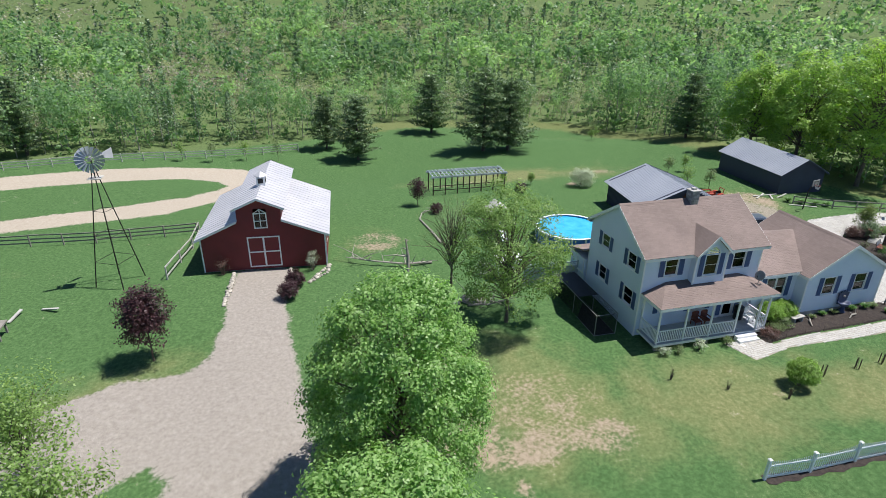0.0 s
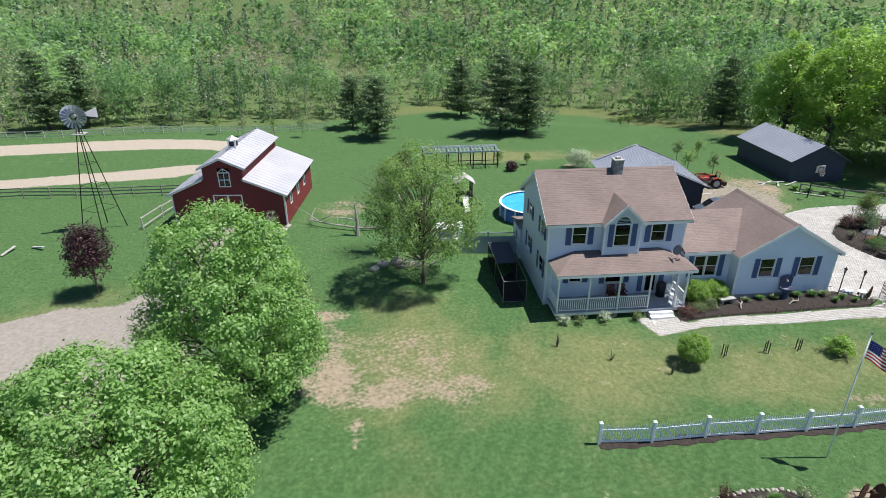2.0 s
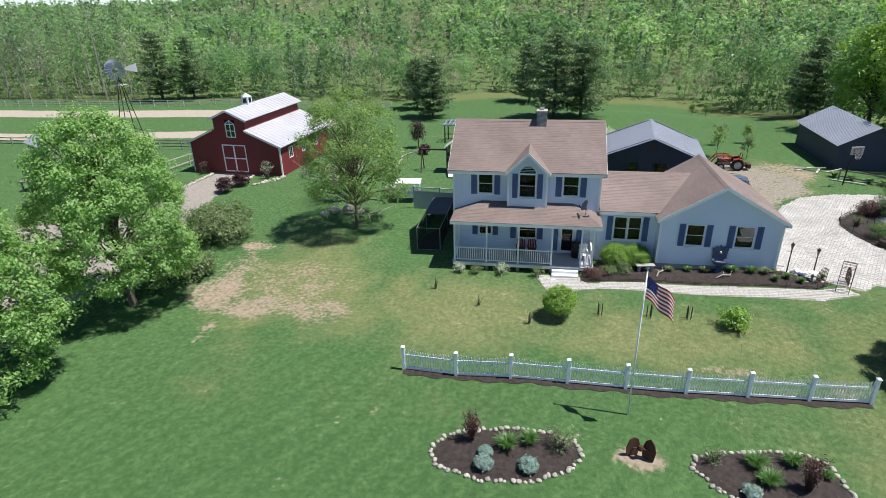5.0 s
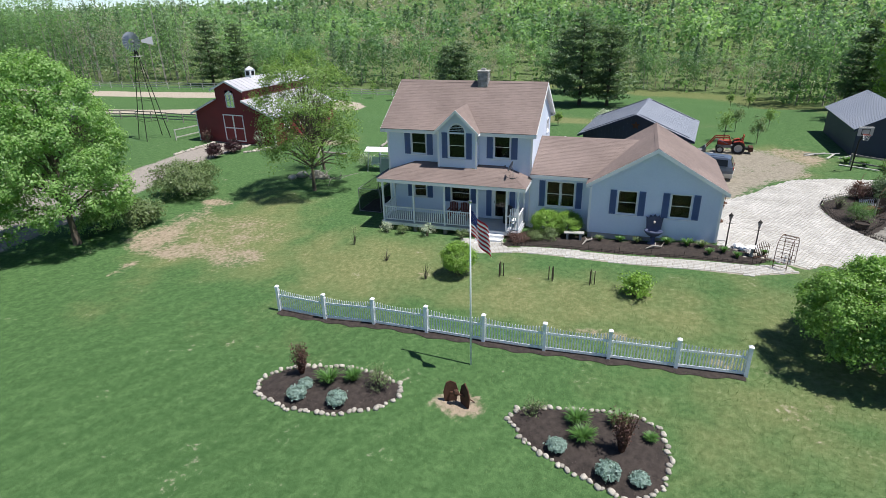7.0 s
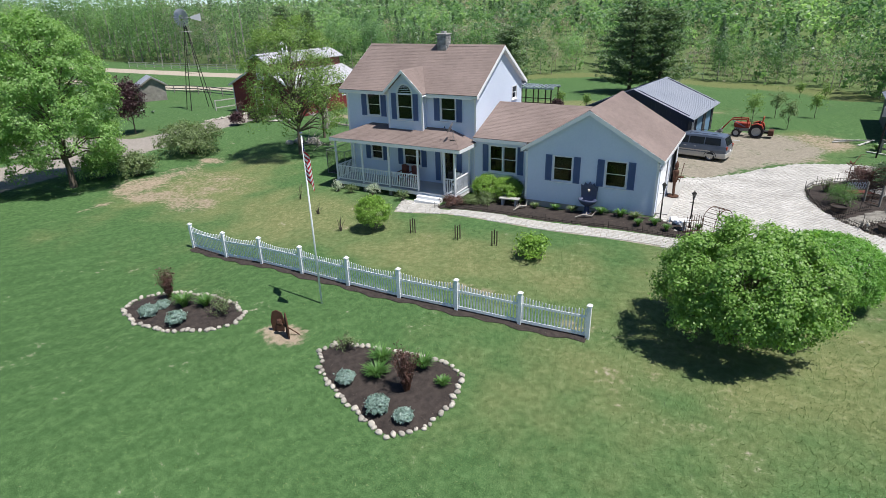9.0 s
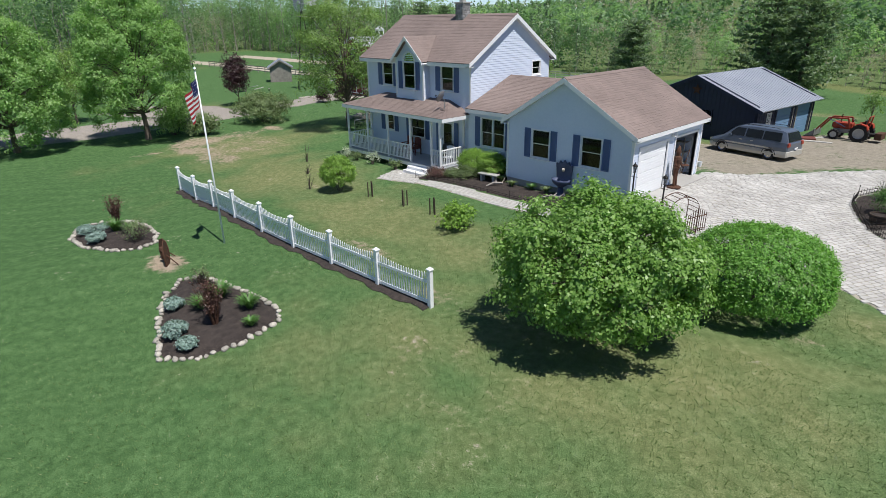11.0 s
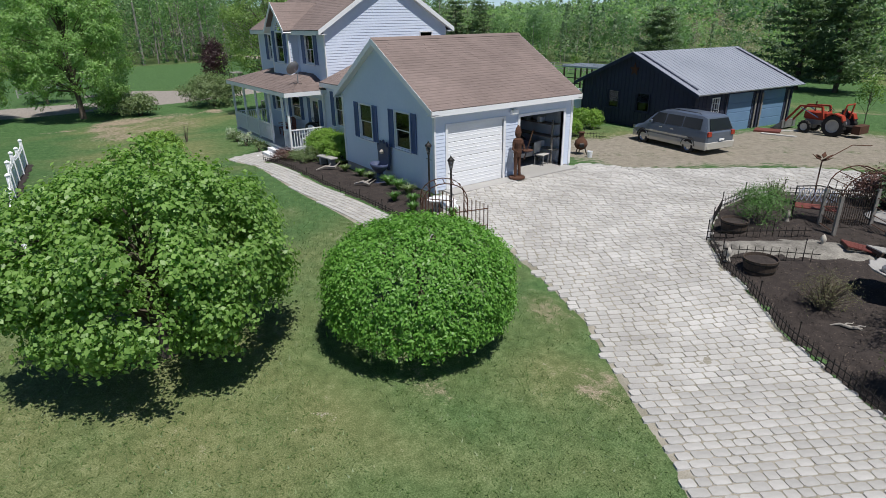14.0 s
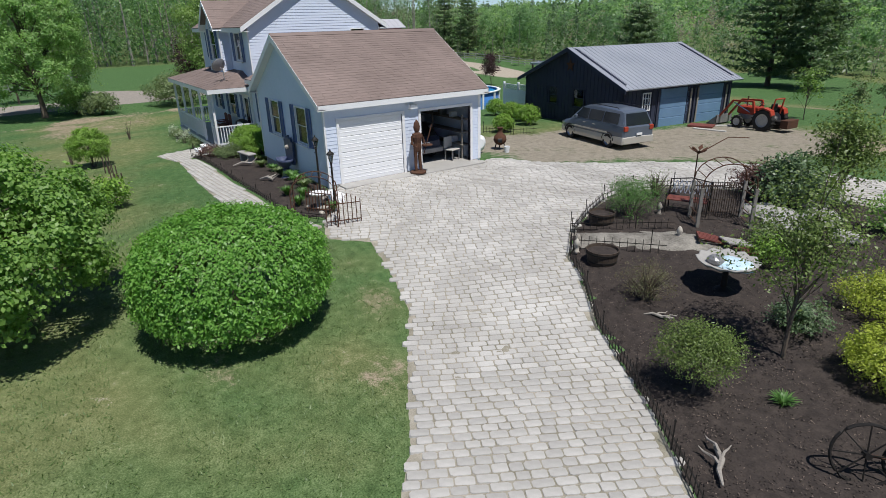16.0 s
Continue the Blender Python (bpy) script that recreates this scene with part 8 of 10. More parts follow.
windmill(-34.7, 17.1, 9.9)
t = thing("work_table", "rough wooden table on posts", "table", (-41.3, 10.8, gz(-41.3, 10.8)))
z_ = gz(-41.3, 10.8)
part("top", MB().box(-42.3, 10.2, z_ + 0.85, -40.3, 11.5, z_ + 0.95), M["oldwood"], t)
for sx in (-42.1, -41.3, -40.5):
    for sy in (10.3, 11.4):
        part("leg", MB().box(sx - 0.06, sy - 0.06, z_ - 0.1, sx + 0.06, sy + 0.06, z_ + 0.85), M["oldwood"], t)
for x, y, a in ((-43.5, 14.0, 20), (-40.6, 13.2, 70), (-38.6, 13.6, -30)):
    bm_ = MB(pose(x, y, gz(x, y), 0, 0, a))
    board(bm_, (-0.7, 0, 0.06), (0.7, 0.1, 0.3), 0.2, 0.07)
    solo("scrap_timber", bm_, M["palewood"], "pale scrap timber lying on the grass", "timber", "scrap timber")


def hoop(x, y, a):
    z = gz(x, y)
    t = thing("basketball_hoop", "basketball hoop on a dark pole", "basketball hoop", (x, y, z), "basketball hoops")
    W = pose(x, y, z, 0, 0, a)
    part("pole", MB(W).tube([(0, 0.6, -0.1), (0, 0.5, 2.2), (0, 0.05, 2.9)], 0.055, 8), M["iron"], t)
    bd = part("backboard", MB(W).box(-0.5, -0.03, 2.7, 0.5, 0.02, 3.35, 0.02), M["dull"], t)
    fr = MB(W)
    frame_box(fr, -0.28, 0.28, 2.8, 3.2, 0.04, -0.038, -0.03)
    part("target_square", fr, M["iron"], bd)
    part("rim", MB(W).tube([(0.23 * math.cos(2 * math.pi * k / 20), -0.27 + 0.23 * math.sin(2 * math.pi * k / 20), 2.82) for k in range(21)], 0.012, 5), M["red"], bd)
    nt = MB(W)
    for k in range(14):
        u = 2 * math.pi * k / 14
        nt.tube([(0.23 * math.cos(u), -0.27 + 0.23 * math.sin(u), 2.82), (0.14 * math.cos(u + 0.4), -0.27 + 0.14 * math.sin(u + 0.4), 2.42)], 0.006, 3)
    part("net", nt, M["trim"], bd)


hoop(30.3, 16.1, 10)
hoop(37.5, 12.6, 40)
for k, (x, y, a, l) in enumerate(((28.9, 21.2, 30, 2.0), (29.3, 21.0, -20, 2.4), (29.9, 20.7, 60, 1.6), (31.0, 20.4, 5, 1.2), (30.9, 17.4, -35, 2.6))):
    bm_ = MB(pose(x, y, gz(x, y), 0, 0, a))
    board(bm_, (-l / 2, 0, 0.05), (l / 2, 0, 0.12 + 0.25 * (k % 2)), 0.16, 0.05)
    solo("scrap_board", bm_, M["palewood"], "pale scrap board by the long shed", "timber", "boards by the long shed")
for i, (x, y) in enumerate(((30.5, 19.0), (31.5, 18.2), (32.5, 17.4), (33.4, 16.9))):
    clump("border_plant", "low leafy plants beside the shed fence", x, y, 0.5, 0.6, 140 + i, LEAF["lily"], 140, 0.09, "plants below the shed")
for i, (x, y, h) in enumerate(((24.3, 31.5, 2.6), (27.4, 32.5, 2.3), (22.6, 25.6, 3.0), (25.2, 25.0, 2.4), (30, 60, 2.4), (27, 56, 2.0), (-32, 57, 3.5), (-27.5, 58, 3.2), (-36, 57.5, 3.0), (-23, 57, 3.4), (6.6, 33.0, 1.6), (3.4, 34.0, 1.8))):
    grown_tree("orchard_sapling", "small young tree with light leaves on the lawn", x, y, h, h * 0.27, h * 0.25, 150 + i, LEAF["young" if i % 3 else "dull"], clumps=70, per=14, clump_r=0.2, leaf=0.06, trunk=0.03, count=14, group="young trees on the back lawn", fill=0.6, lobes=0.35)
for i, (x, y, h, m) in enumerate(((-20.0, 15.4, 1.9, "blossom"), (-27.0, 16.2, 1.5, "twig"))):
    bush("barn_shrub", "thin twiggy shrub before the red barn", x, y, h, 0.7, 170 + i, LEAF[m], clumps=40, per=10, clump_r=0.2, leaf=0.045, stems=30)
for side, pts in ((0, [(-26.15, 16.2), (-26.3, 13.0), (-26.6, 11.0)]), (1, [(-21.8, 15.9), (-21.7, 14.0)]), (2, [(-18.6, 16.0), (-18.9, 14.6), (-20.4, 13.2)])):
    rw = tagged(thing("stone_edging", "line of pale stones edging the barn drive", "stone edging", (*pts[0], gz(*pts[0]))), group="stone lines at the barn")
    stone_ring(rw, pts, 40 + side, 0.2)
bush("white_hydrangea", "pale shrub by the swing seat", -6.6, 11.2, 1.2, 0.8, 175, LEAF["blossom"], clumps=70, per=16, clump_r=0.2, leaf=0.05)

# ---- vehicles ----
def paint(name, c):
    m, N, L, B = nodes_of(name)
    L.new(ramp(N, L, noise_node(N, L, 2.0), [(0.3, tuple(q * 0.88 for q in c)), (0.7, c)]), B.inputs["Base Color"])
    B.inputs["Roughness"].default_value, B.inputs["Metallic"].default_value = 0.3, 0.15
    B.inputs["Coat Weight"].default_value = 0.5
    return m


def wheel(parent, W, r, w, rim, name="wheel", lug=0):
    wh = part(name, MB(W @ pose(0, 0, 0, 90, 0, 0)).lathe([(r * 0.62, -w / 2), (r * 0.93, -w / 2), (r, -w * 0.36), (r, w * 0.36), (r * 0.93, w / 2), (r * 0.62, w / 2)], 24, ring=True), M["rubber"], parent, smooth=False)
    part("rim", MB(W @ pose(0, 0, 0, 90, 0, 0)).lathe([(r * 0.62, -w * 0.42), (r * 0.62, w * 0.42), (r * 0.5, w * 0.25), (r * 0.15, w * 0.3), (0.01, w * 0.3)], 20), rim, wh)
    rm = MB(W @ pose(0, 0, 0, 90, 0, 0))
    rm.lathe([(0.01, -w * 0.4), (r * 0.15, -w * 0.42), (r * 0.2, -w * 0.3), (r * 0.6, -w * 0.33), (r * 0.62, -w * 0.4), (r * 0.62, -w * 0.2)], 20)
    part("hub", rm, rim, wh)
    for k in range(lug):
        a = 2 * math.pi * k / lug
        part("tread_lug", MB(W @ Matrix.Rotation(a, 4, "Y")).box(-0.03, -w / 2, r - 0.02, 0.03, w / 2, r + 0.03), M["rubber"], wh)
    return wh


def loft(secs):
    """A skin through closed outlines of the same number of points."""
    mb, n = MB(), len(secs[0])
    v = [p for s in secs for p in s]
    f = [(i * n + k, i * n + (k + 1) % n, i * n + n + (k + 1) % n, i * n + n + k) for i in range(len(secs) - 1) for k in range(n)]
    f += [tuple(range(n))[::-1], tuple(range(len(v) - n, len(v)))]
    return mb.add(v, f)


def minivan(cx, cy, deg):
    """A minivan; x runs forward, from tail (-2.4) to nose (2.4)."""
    z = gz(cx, cy)
    W = pose(cx, cy, z, 0, 0, deg) @ Matrix.Scale(0.94, 4)
    van = thing("minivan", "silver-blue minivan parked on bare earth", "car", (cx, cy, z))
    blue, silver = paint("van_blue_paint", (0.11, 0.135, 0.18)), paint("van_silver_paint", (0.5, 0.48, 0.44))

    def sect(x, zb, zt, w, wt):
        return [W @ Vector(p) for p in ((x, -w, zb), (x, -w * 1.02, (zb + zt) / 2), (x, -wt, zt), (x, -wt * 0.5, zt + 0.02), (x, wt * 0.5, zt + 0.02), (x, wt, zt), (x, w * 1.02, (zb + zt) / 2), (x, w, zb))]

    body = [(-2.42, 0.55, 1.0, 0.8, 0.78), (-2.36, 0.5, 1.08, 0.88, 0.86), (-1.5, 0.48, 1.1, 0.92, 0.9), (0.5, 0.48, 1.06, 0.93, 0.91), (1.3, 0.48, 1.02, 0.92, 0.88), (2.0, 0.5, 0.86, 0.88, 0.8), (2.36, 0.52, 0.72, 0.74, 0.66), (2.42, 0.55, 0.66, 0.6, 0.5)]
    part("body", loft([sect(*b) for b in body]), blue, van, smooth=False)
    low = [(-2.46, 0.3, 0.56, 0.84, 0.84), (-2.4, 0.26, 0.6, 0.92, 0.92), (-1.4, 0.26, 0.58, 0.94, 0.94), (1.4, 0.26, 0.58, 0.94, 0.94), (2.3, 0.28, 0.56, 0.82, 0.8), (2.47, 0.34, 0.54, 0.62, 0.6)]
    part("lower_body", loft([sect(*b) for b in low]), silver, van, "silver lower body and bumpers")
    top = [(-2.36, 1.08, 1.12, 0.84, 0.8), (-2.12, 1.08, 1.66, 0.87, 0.66), (-1.9, 1.08, 1.74, 0.88, 0.68), (-0.4, 1.07, 1.77, 0.89, 0.7), (0.55, 1.05, 1.72, 0.89, 0.68), (0.95, 1.04, 1.56, 0.88, 0.68), (1.55, 0.98, 1.06, 0.84, 0.74)]
    part("cabin", loft([[W @ Vector(p) for p in ((x, -w, zb), (x, -(w + wt) / 2, (zb + zt) / 2), (x, -wt, zt - 0.03), (x, -wt * 0.7, zt), (x, wt * 0.7, zt), (x, wt, zt - 0.03), (x, (w + wt) / 2, (zb + zt) / 2), (x, w, zb))] for x, zb, zt, w, wt in top]), blue, van)
    dark = surface("tinted_glass", (0.018, 0.022, 0.026), (0.012, 0.015, 0.018), 0.1, 1, 5, 0.0, spec=0.3)
    for s in (-1, 1):
        def side(x, zz):
            return (x, s * (0.9 - 0.2 * (zz - 1.08) / 0.66), zz)
        for x0, x1, q0, q1 in ((-2.0, -0.95, -1.94, -0.95), (-0.88, 0.1, -0.88, 0.1), (0.18, 1.15, 0.18, 0.72)):
            pts = [W @ Vector(side(x0, 1.14)), W @ Vector(side(x1, 1.14)), W @ Vector(side(q1, 1.6)), W @ Vector(side(q0, 1.6))]
            n = (W.to_3x3() @ Vector((0, s, 0))) * 0.012
            part("side_window", MB().prism([p + n * 0.4 for p in pts], n), dark, van)
        part("mirror", MB(W).box(0.95, s * 0.93 - 0.09, 1.08, 1.08, s * 0.93 + 0.09, 1.22, 0.02), blue, van)
        for zz in (0.8,):
            part("side_moulding", MB(W).box(-1.4, s * 0.955 - 0.012, 0.66, 1.3, s * 0.955 + 0.012, 0.73, 0.004), silver, van)
        for x in (-0.35, 0.35):
            part("door_handle", MB(W).box(x - 0.08, s * 0.95 - 0.015, 0.93, x + 0.08, s * 0.95 + 0.015, 0.97), silver, van)
        part("tail_light", MB(W).box(-2.45, s * 0.74 - 0.1, 0.86, -2.3, s * 0.74 + 0.12, 1.08, 0.02), M["red"], van)
        part("headlight", MB(W).box(2.2, s * 0.62 - 0.13, 0.6, 2.42, s * 0.62 + 0.1, 0.74, 0.02), M["chrome"], van)
        for x in (-1.42, 1.46):
            wheel(van, W @ Matrix.Translation((x, s * 0.84, 0.32)) @ pose(0, 0, 0, 0, 0, 0 if s < 0 else 180), 0.33, 0.22, M["chrome"])
            arch = MB(W)
            arch.tube([(x + 0.4 * math.cos(u), s * 0.94, 0.32 + 0.4 * math.sin(u)) for u in np.linspace(0.1, 3.04, 12)], 0.03, 5)
            part("wheel_arch", arch, M["black"], van)
        part("roof_rail", MB(W).tube([(-1.7, s * 0.62, 1.76), (-1.6, s * 0.62, 1.82), (0.1, s * 0.62, 1.84), (0.2, s * 0.62, 1.78)], 0.016, 5), M["black"], van)
    rear = [W @ Vector(p) for p in ((-2.36, -0.7, 1.12), (-2.36, 0.7, 1.12), (-2.14, 0.58, 1.6), (-2.14, -0.58, 1.6))]
    n = W.to_3x3() @ Vector((-0.02, 0, 0.01))
    part("rear_window", MB().prism([p + n * 0.6 for p in rear], n), dark, van)
    ws = [W @ Vector(p) for p in ((1.52, -0.72, 1.08), (1.52, 0.72, 1.08), (0.98, 0.62, 1.56), (0.98, -0.62, 1.56))]
    n = W.to_3x3() @ Vector((0.02, 0, 0.02))
    part("windscreen", MB().prism([p + n * 0.6 for p in ws], n), dark, van)
    part("number_plate", MB(W).box(-2.49, -0.16, 0.66, -2.46, 0.16, 0.76), M["trim"], van)
    part("grille", MB(W).box(2.4, -0.35, 0.56, 2.47, 0.35, 0.66, 0.01), M["black"], van)


minivan(19.5, 13.1, 170)


def tractor(cx, cy, deg):
    z = gz(cx, cy)
    W = pose(cx, cy, z, 0, 0, deg) @ Matrix.Scale(0.88, 4)
    t = thing("tractor", "small red tractor with a front loader", "tractor", (cx, cy, z))
    part("bonnet", MB(W).box(0.15, -0.3, 0.75, 1.35, 0.3, 1.2, 0.06), M["red"], t)
    part("grille", MB(W).box(1.35, -0.24, 0.78, 1.4, 0.24, 1.12, 0.01), M["black"], t)
    part("chassis", MB(W).box(-0.75, -0.2, 0.45, 1.3, 0.2, 0.75, 0.03), M["dull"], t)
    part("seat", MB(W).box(-0.55, -0.24, 1.0, -0.1, 0.24, 1.1, 0.03), M["black"], t)
    part("seat_back", MB(W).box(-0.62, -0.24, 1.1, -0.54, 0.24, 1.45, 0.02), M["black"], t)
    part("steering_wheel", MB(W @ pose(0.12, 0, 1.38, 0, -35, 0)).tube([(0.17 * math.cos(2 * math.pi * k / 16), 0.17 * math.sin(2 * math.pi * k / 16), 0) for k in range(17)], 0.015, 5), M["black"], t)
    part("steering_column", MB(W).tube([(0.3, 0, 1.15), (0.12, 0, 1.38)], 0.025, 6), M["black"], t)
    for s in (-1, 1):
        wheel(t, W @ Matrix.Translation((-0.45, s * 0.62, 0.58)) @ pose(0, 0, 0, 0, 0, 0 if s < 0 else 180), 0.58, 0.34, M["palewood"], "rear_wheel", 18)
        wheel(t, W @ Matrix.Translation((1.1, s * 0.55, 0.34)) @ pose(0, 0, 0, 0, 0, 0 if s < 0 else 180), 0.34, 0.2, M["palewood"], "front_wheel", 12)
        fd = [(-0.98, 0.85), (-0.85, 1.16), (-0.45, 1.28), (-0.05, 1.16), (0.02, 1.1), (-0.45, 1.21), (-0.8, 1.1), (-0.92, 0.85)]
        part("mudguard", MB(W).prism([(x, s * 0.62 - 0.18, zz) for x, zz in fd], (0, 0.36, 0)), M["red"], t)
        arm = MB(W)
        for p, q in (((0.25, 0.85), (0.4, 1.5)), ((0.4, 1.5), (1.6, 1.45)), ((1.6, 1.45), (2.35, 0.45))):
            board(arm, (p[0], s * 0.42, p[1]), (q[0], s * 0.42, q[1]), 0.09, 0.13, (0, 1, 0))
        part("loader_arm", arm, M["red"], t)
        part("loader_ram", MB(W).tube([(0.5, s * 0.42, 0.9), (1.55, s * 0.42, 1.35)], 0.03, 6), M["chrome"], t)
        part("roll_bar", MB(W).tube([(-0.7, s * 0.42, 0.9), (-0.82, s * 0.42, 1.72)], 0.045, 6), M["red"], t)
    part("roll_bar_top", MB(W).tube([(-0.82, -0.42, 1.72), (-0.82, 0.42, 1.72)], 0.045, 6), M["red"], t)
    bk = [(2.3, 0.55), (2.3, 0.08), (2.45, 0.02), (2.95, 0.02), (2.95, 0.06), (2.5, 0.08), (2.38, 0.14), (2.38, 0.55)]
    part("bucket", MB(W).prism([(x, -0.72, zz) for x, zz in bk], (0, 1.44, 0)), M["dull"], t, "worn steel loader bucket")
    for s in (-0.72, 0.7):
        part("bucket_side", MB(W).prism([(2.3, s, 0.55), (2.3, s, 0.06), (2.95, s, 0.02)], (0, 0.02, 0)), M["dull"], t)
    part("exhaust", MB(W).tube([(0.9, 0.15, 1.15), (0.9, 0.15, 1.75)], 0.035, 7), M["rust"], t)
    part("rear_hitch", MB(W).box(-1.35, -0.3, 0.4, -0.8, 0.3, 0.6, 0.03), M["iron"], t)
    part("rear_box", MB(W).box(-1.75, -0.5, 0.25, -1.35, 0.5, 0.7, 0.02), M["rust"], t)


tractor(22.7, 21.0, 176)
solo("pallet_board", MB(pose(20.4, 19.6, gz(20.4, 19.6), 0, 0, 20)).box(-0.6, -0.4, 0.0, 0.6, 0.4, 0.1, 0.01), M["redwood"], "reddish wooden pallet on bare earth", "pallet")
for k, (x, y, a) in enumerate(((21.3, 18.9, 10), (20.8, 20.2, 50))):
    solo("plank", MB(pose(x, y, gz(x, y), 0, 0, a)).box(-0.8, -0.12, 0.0, 0.8, 0.12, 0.05, 0.005), M["palewood"], "pale loose plank on the ground", "timber", "planks by the tractor")

# ---- at the garage doors ----


def knight(x, y):
    z = 0.3
    mb = MB()
    mb.lathe([(0.3, 0.0), (0.3, 0.05), (0.22, 0.07), (0.02, 0.08)], 16, (x, y, z))
    for s in (-1, 1):
        mb.tube([(x + 0.02, y + s * 0.1, z + 0.06), (x, y + s * 0.09, z + 0.45), (x - 0.01, y + s * 0.08, z + 0.85)], [0.055, 0.06, 0.075], 8)
        mb.tube([(x, y + s * 0.2, z + 1.35), (x + 0.05, y + s * 0.27, z + 1.1), (x + 0.18, y + s * 0.16, z + 0.98)], [0.055, 0.05, 0.045], 7)
    mb.lathe([(0.14, 0.8), (0.17, 0.95), (0.15, 1.1), (0.2, 1.3), (0.18, 1.42), (0.07, 1.48), (0.1, 1.52), (0.13, 1.65), (0.1, 1.8), (0.02, 1.92)], 12, (x, y, z), 0.8, 1.0)
    mb.lathe([(0.02, 0.0), (0.2, 0.02), (0.2, 0.05), (0.02, 0.07)], 14, (x + 0.2, y + 0.3, z + 0.98))
    mb.tube([(x + 0.2, y + 0.14, z + 0.7), (x + 0.3, y + 0.45, z + 1.75)], 0.018, 6)
    solo("garden_statue", mb, M["rust"], "rusted iron statue of an armoured figure", "statue")


knight(19.75, 2.72)


def chiminea(x, y):
    z = gz(x, y)
    t = thing("chiminea", "brown cast-iron chiminea beside the garage", "chiminea", (x, y, z))
    part("bowl", MB().lathe([(0.08, 0.2), (0.22, 0.28), (0.29, 0.42), (0.26, 0.58), (0.14, 0.7), (0.1, 0.78), (0.11, 0.92), (0.15, 0.95), (0.14, 0.97)], 18, (x, y, z)), M["rust"], t, smooth=True)
    for k in range(3):
        a = 2.1 * k + 0.4
        part("leg", MB().tube([(x + 0.18 * math.cos(a), y + 0.18 * math.sin(a), z + 0.3), (x + 0.3 * math.cos(a), y + 0.3 * math.sin(a), z - 0.02)], 0.025, 6), M["iron"], t)
    part("mouth", MB(pose(x, y, z, 0, 0, -40)).box(0.21, -0.1, 0.34, 0.3, 0.1, 0.52, 0.03), M["black"], t)


chiminea(18.0, 8.1)
solo("bucket", MB().lathe([(0.1, 0.0), (0.13, 0.26), (0.12, 0.26), (0.09, 0.02)], 14, (18.7, 7.9, gz(18.7, 7.9))), M["vinyl"], "white plastic bucket on the ground", "bucket")
t = thing("storage_tank", "white metal tank against the garage end", "tank", (17.6, 6.6, 0.1))
part("body", MB().tube([(16.6, 6.7, 0.62), (16.7, 6.7, 0.62), (18.3, 6.7, 0.62), (18.4, 6.7, 0.62)], [0.2, 0.36, 0.36, 0.2], 16), M["vinyl"], t, smooth=False)
for x in (16.9, 18.1):
    part("foot", MB().box(x - 0.06, 6.5, 0.0, x + 0.06, 6.9, 0.32), M["concrete"], t)
edging("short iron edging on gravel beside the boxwoods", [(14.2, 10.2), (15.6, 10.8), (16.2, 12.0)], 0.35, 0.16)


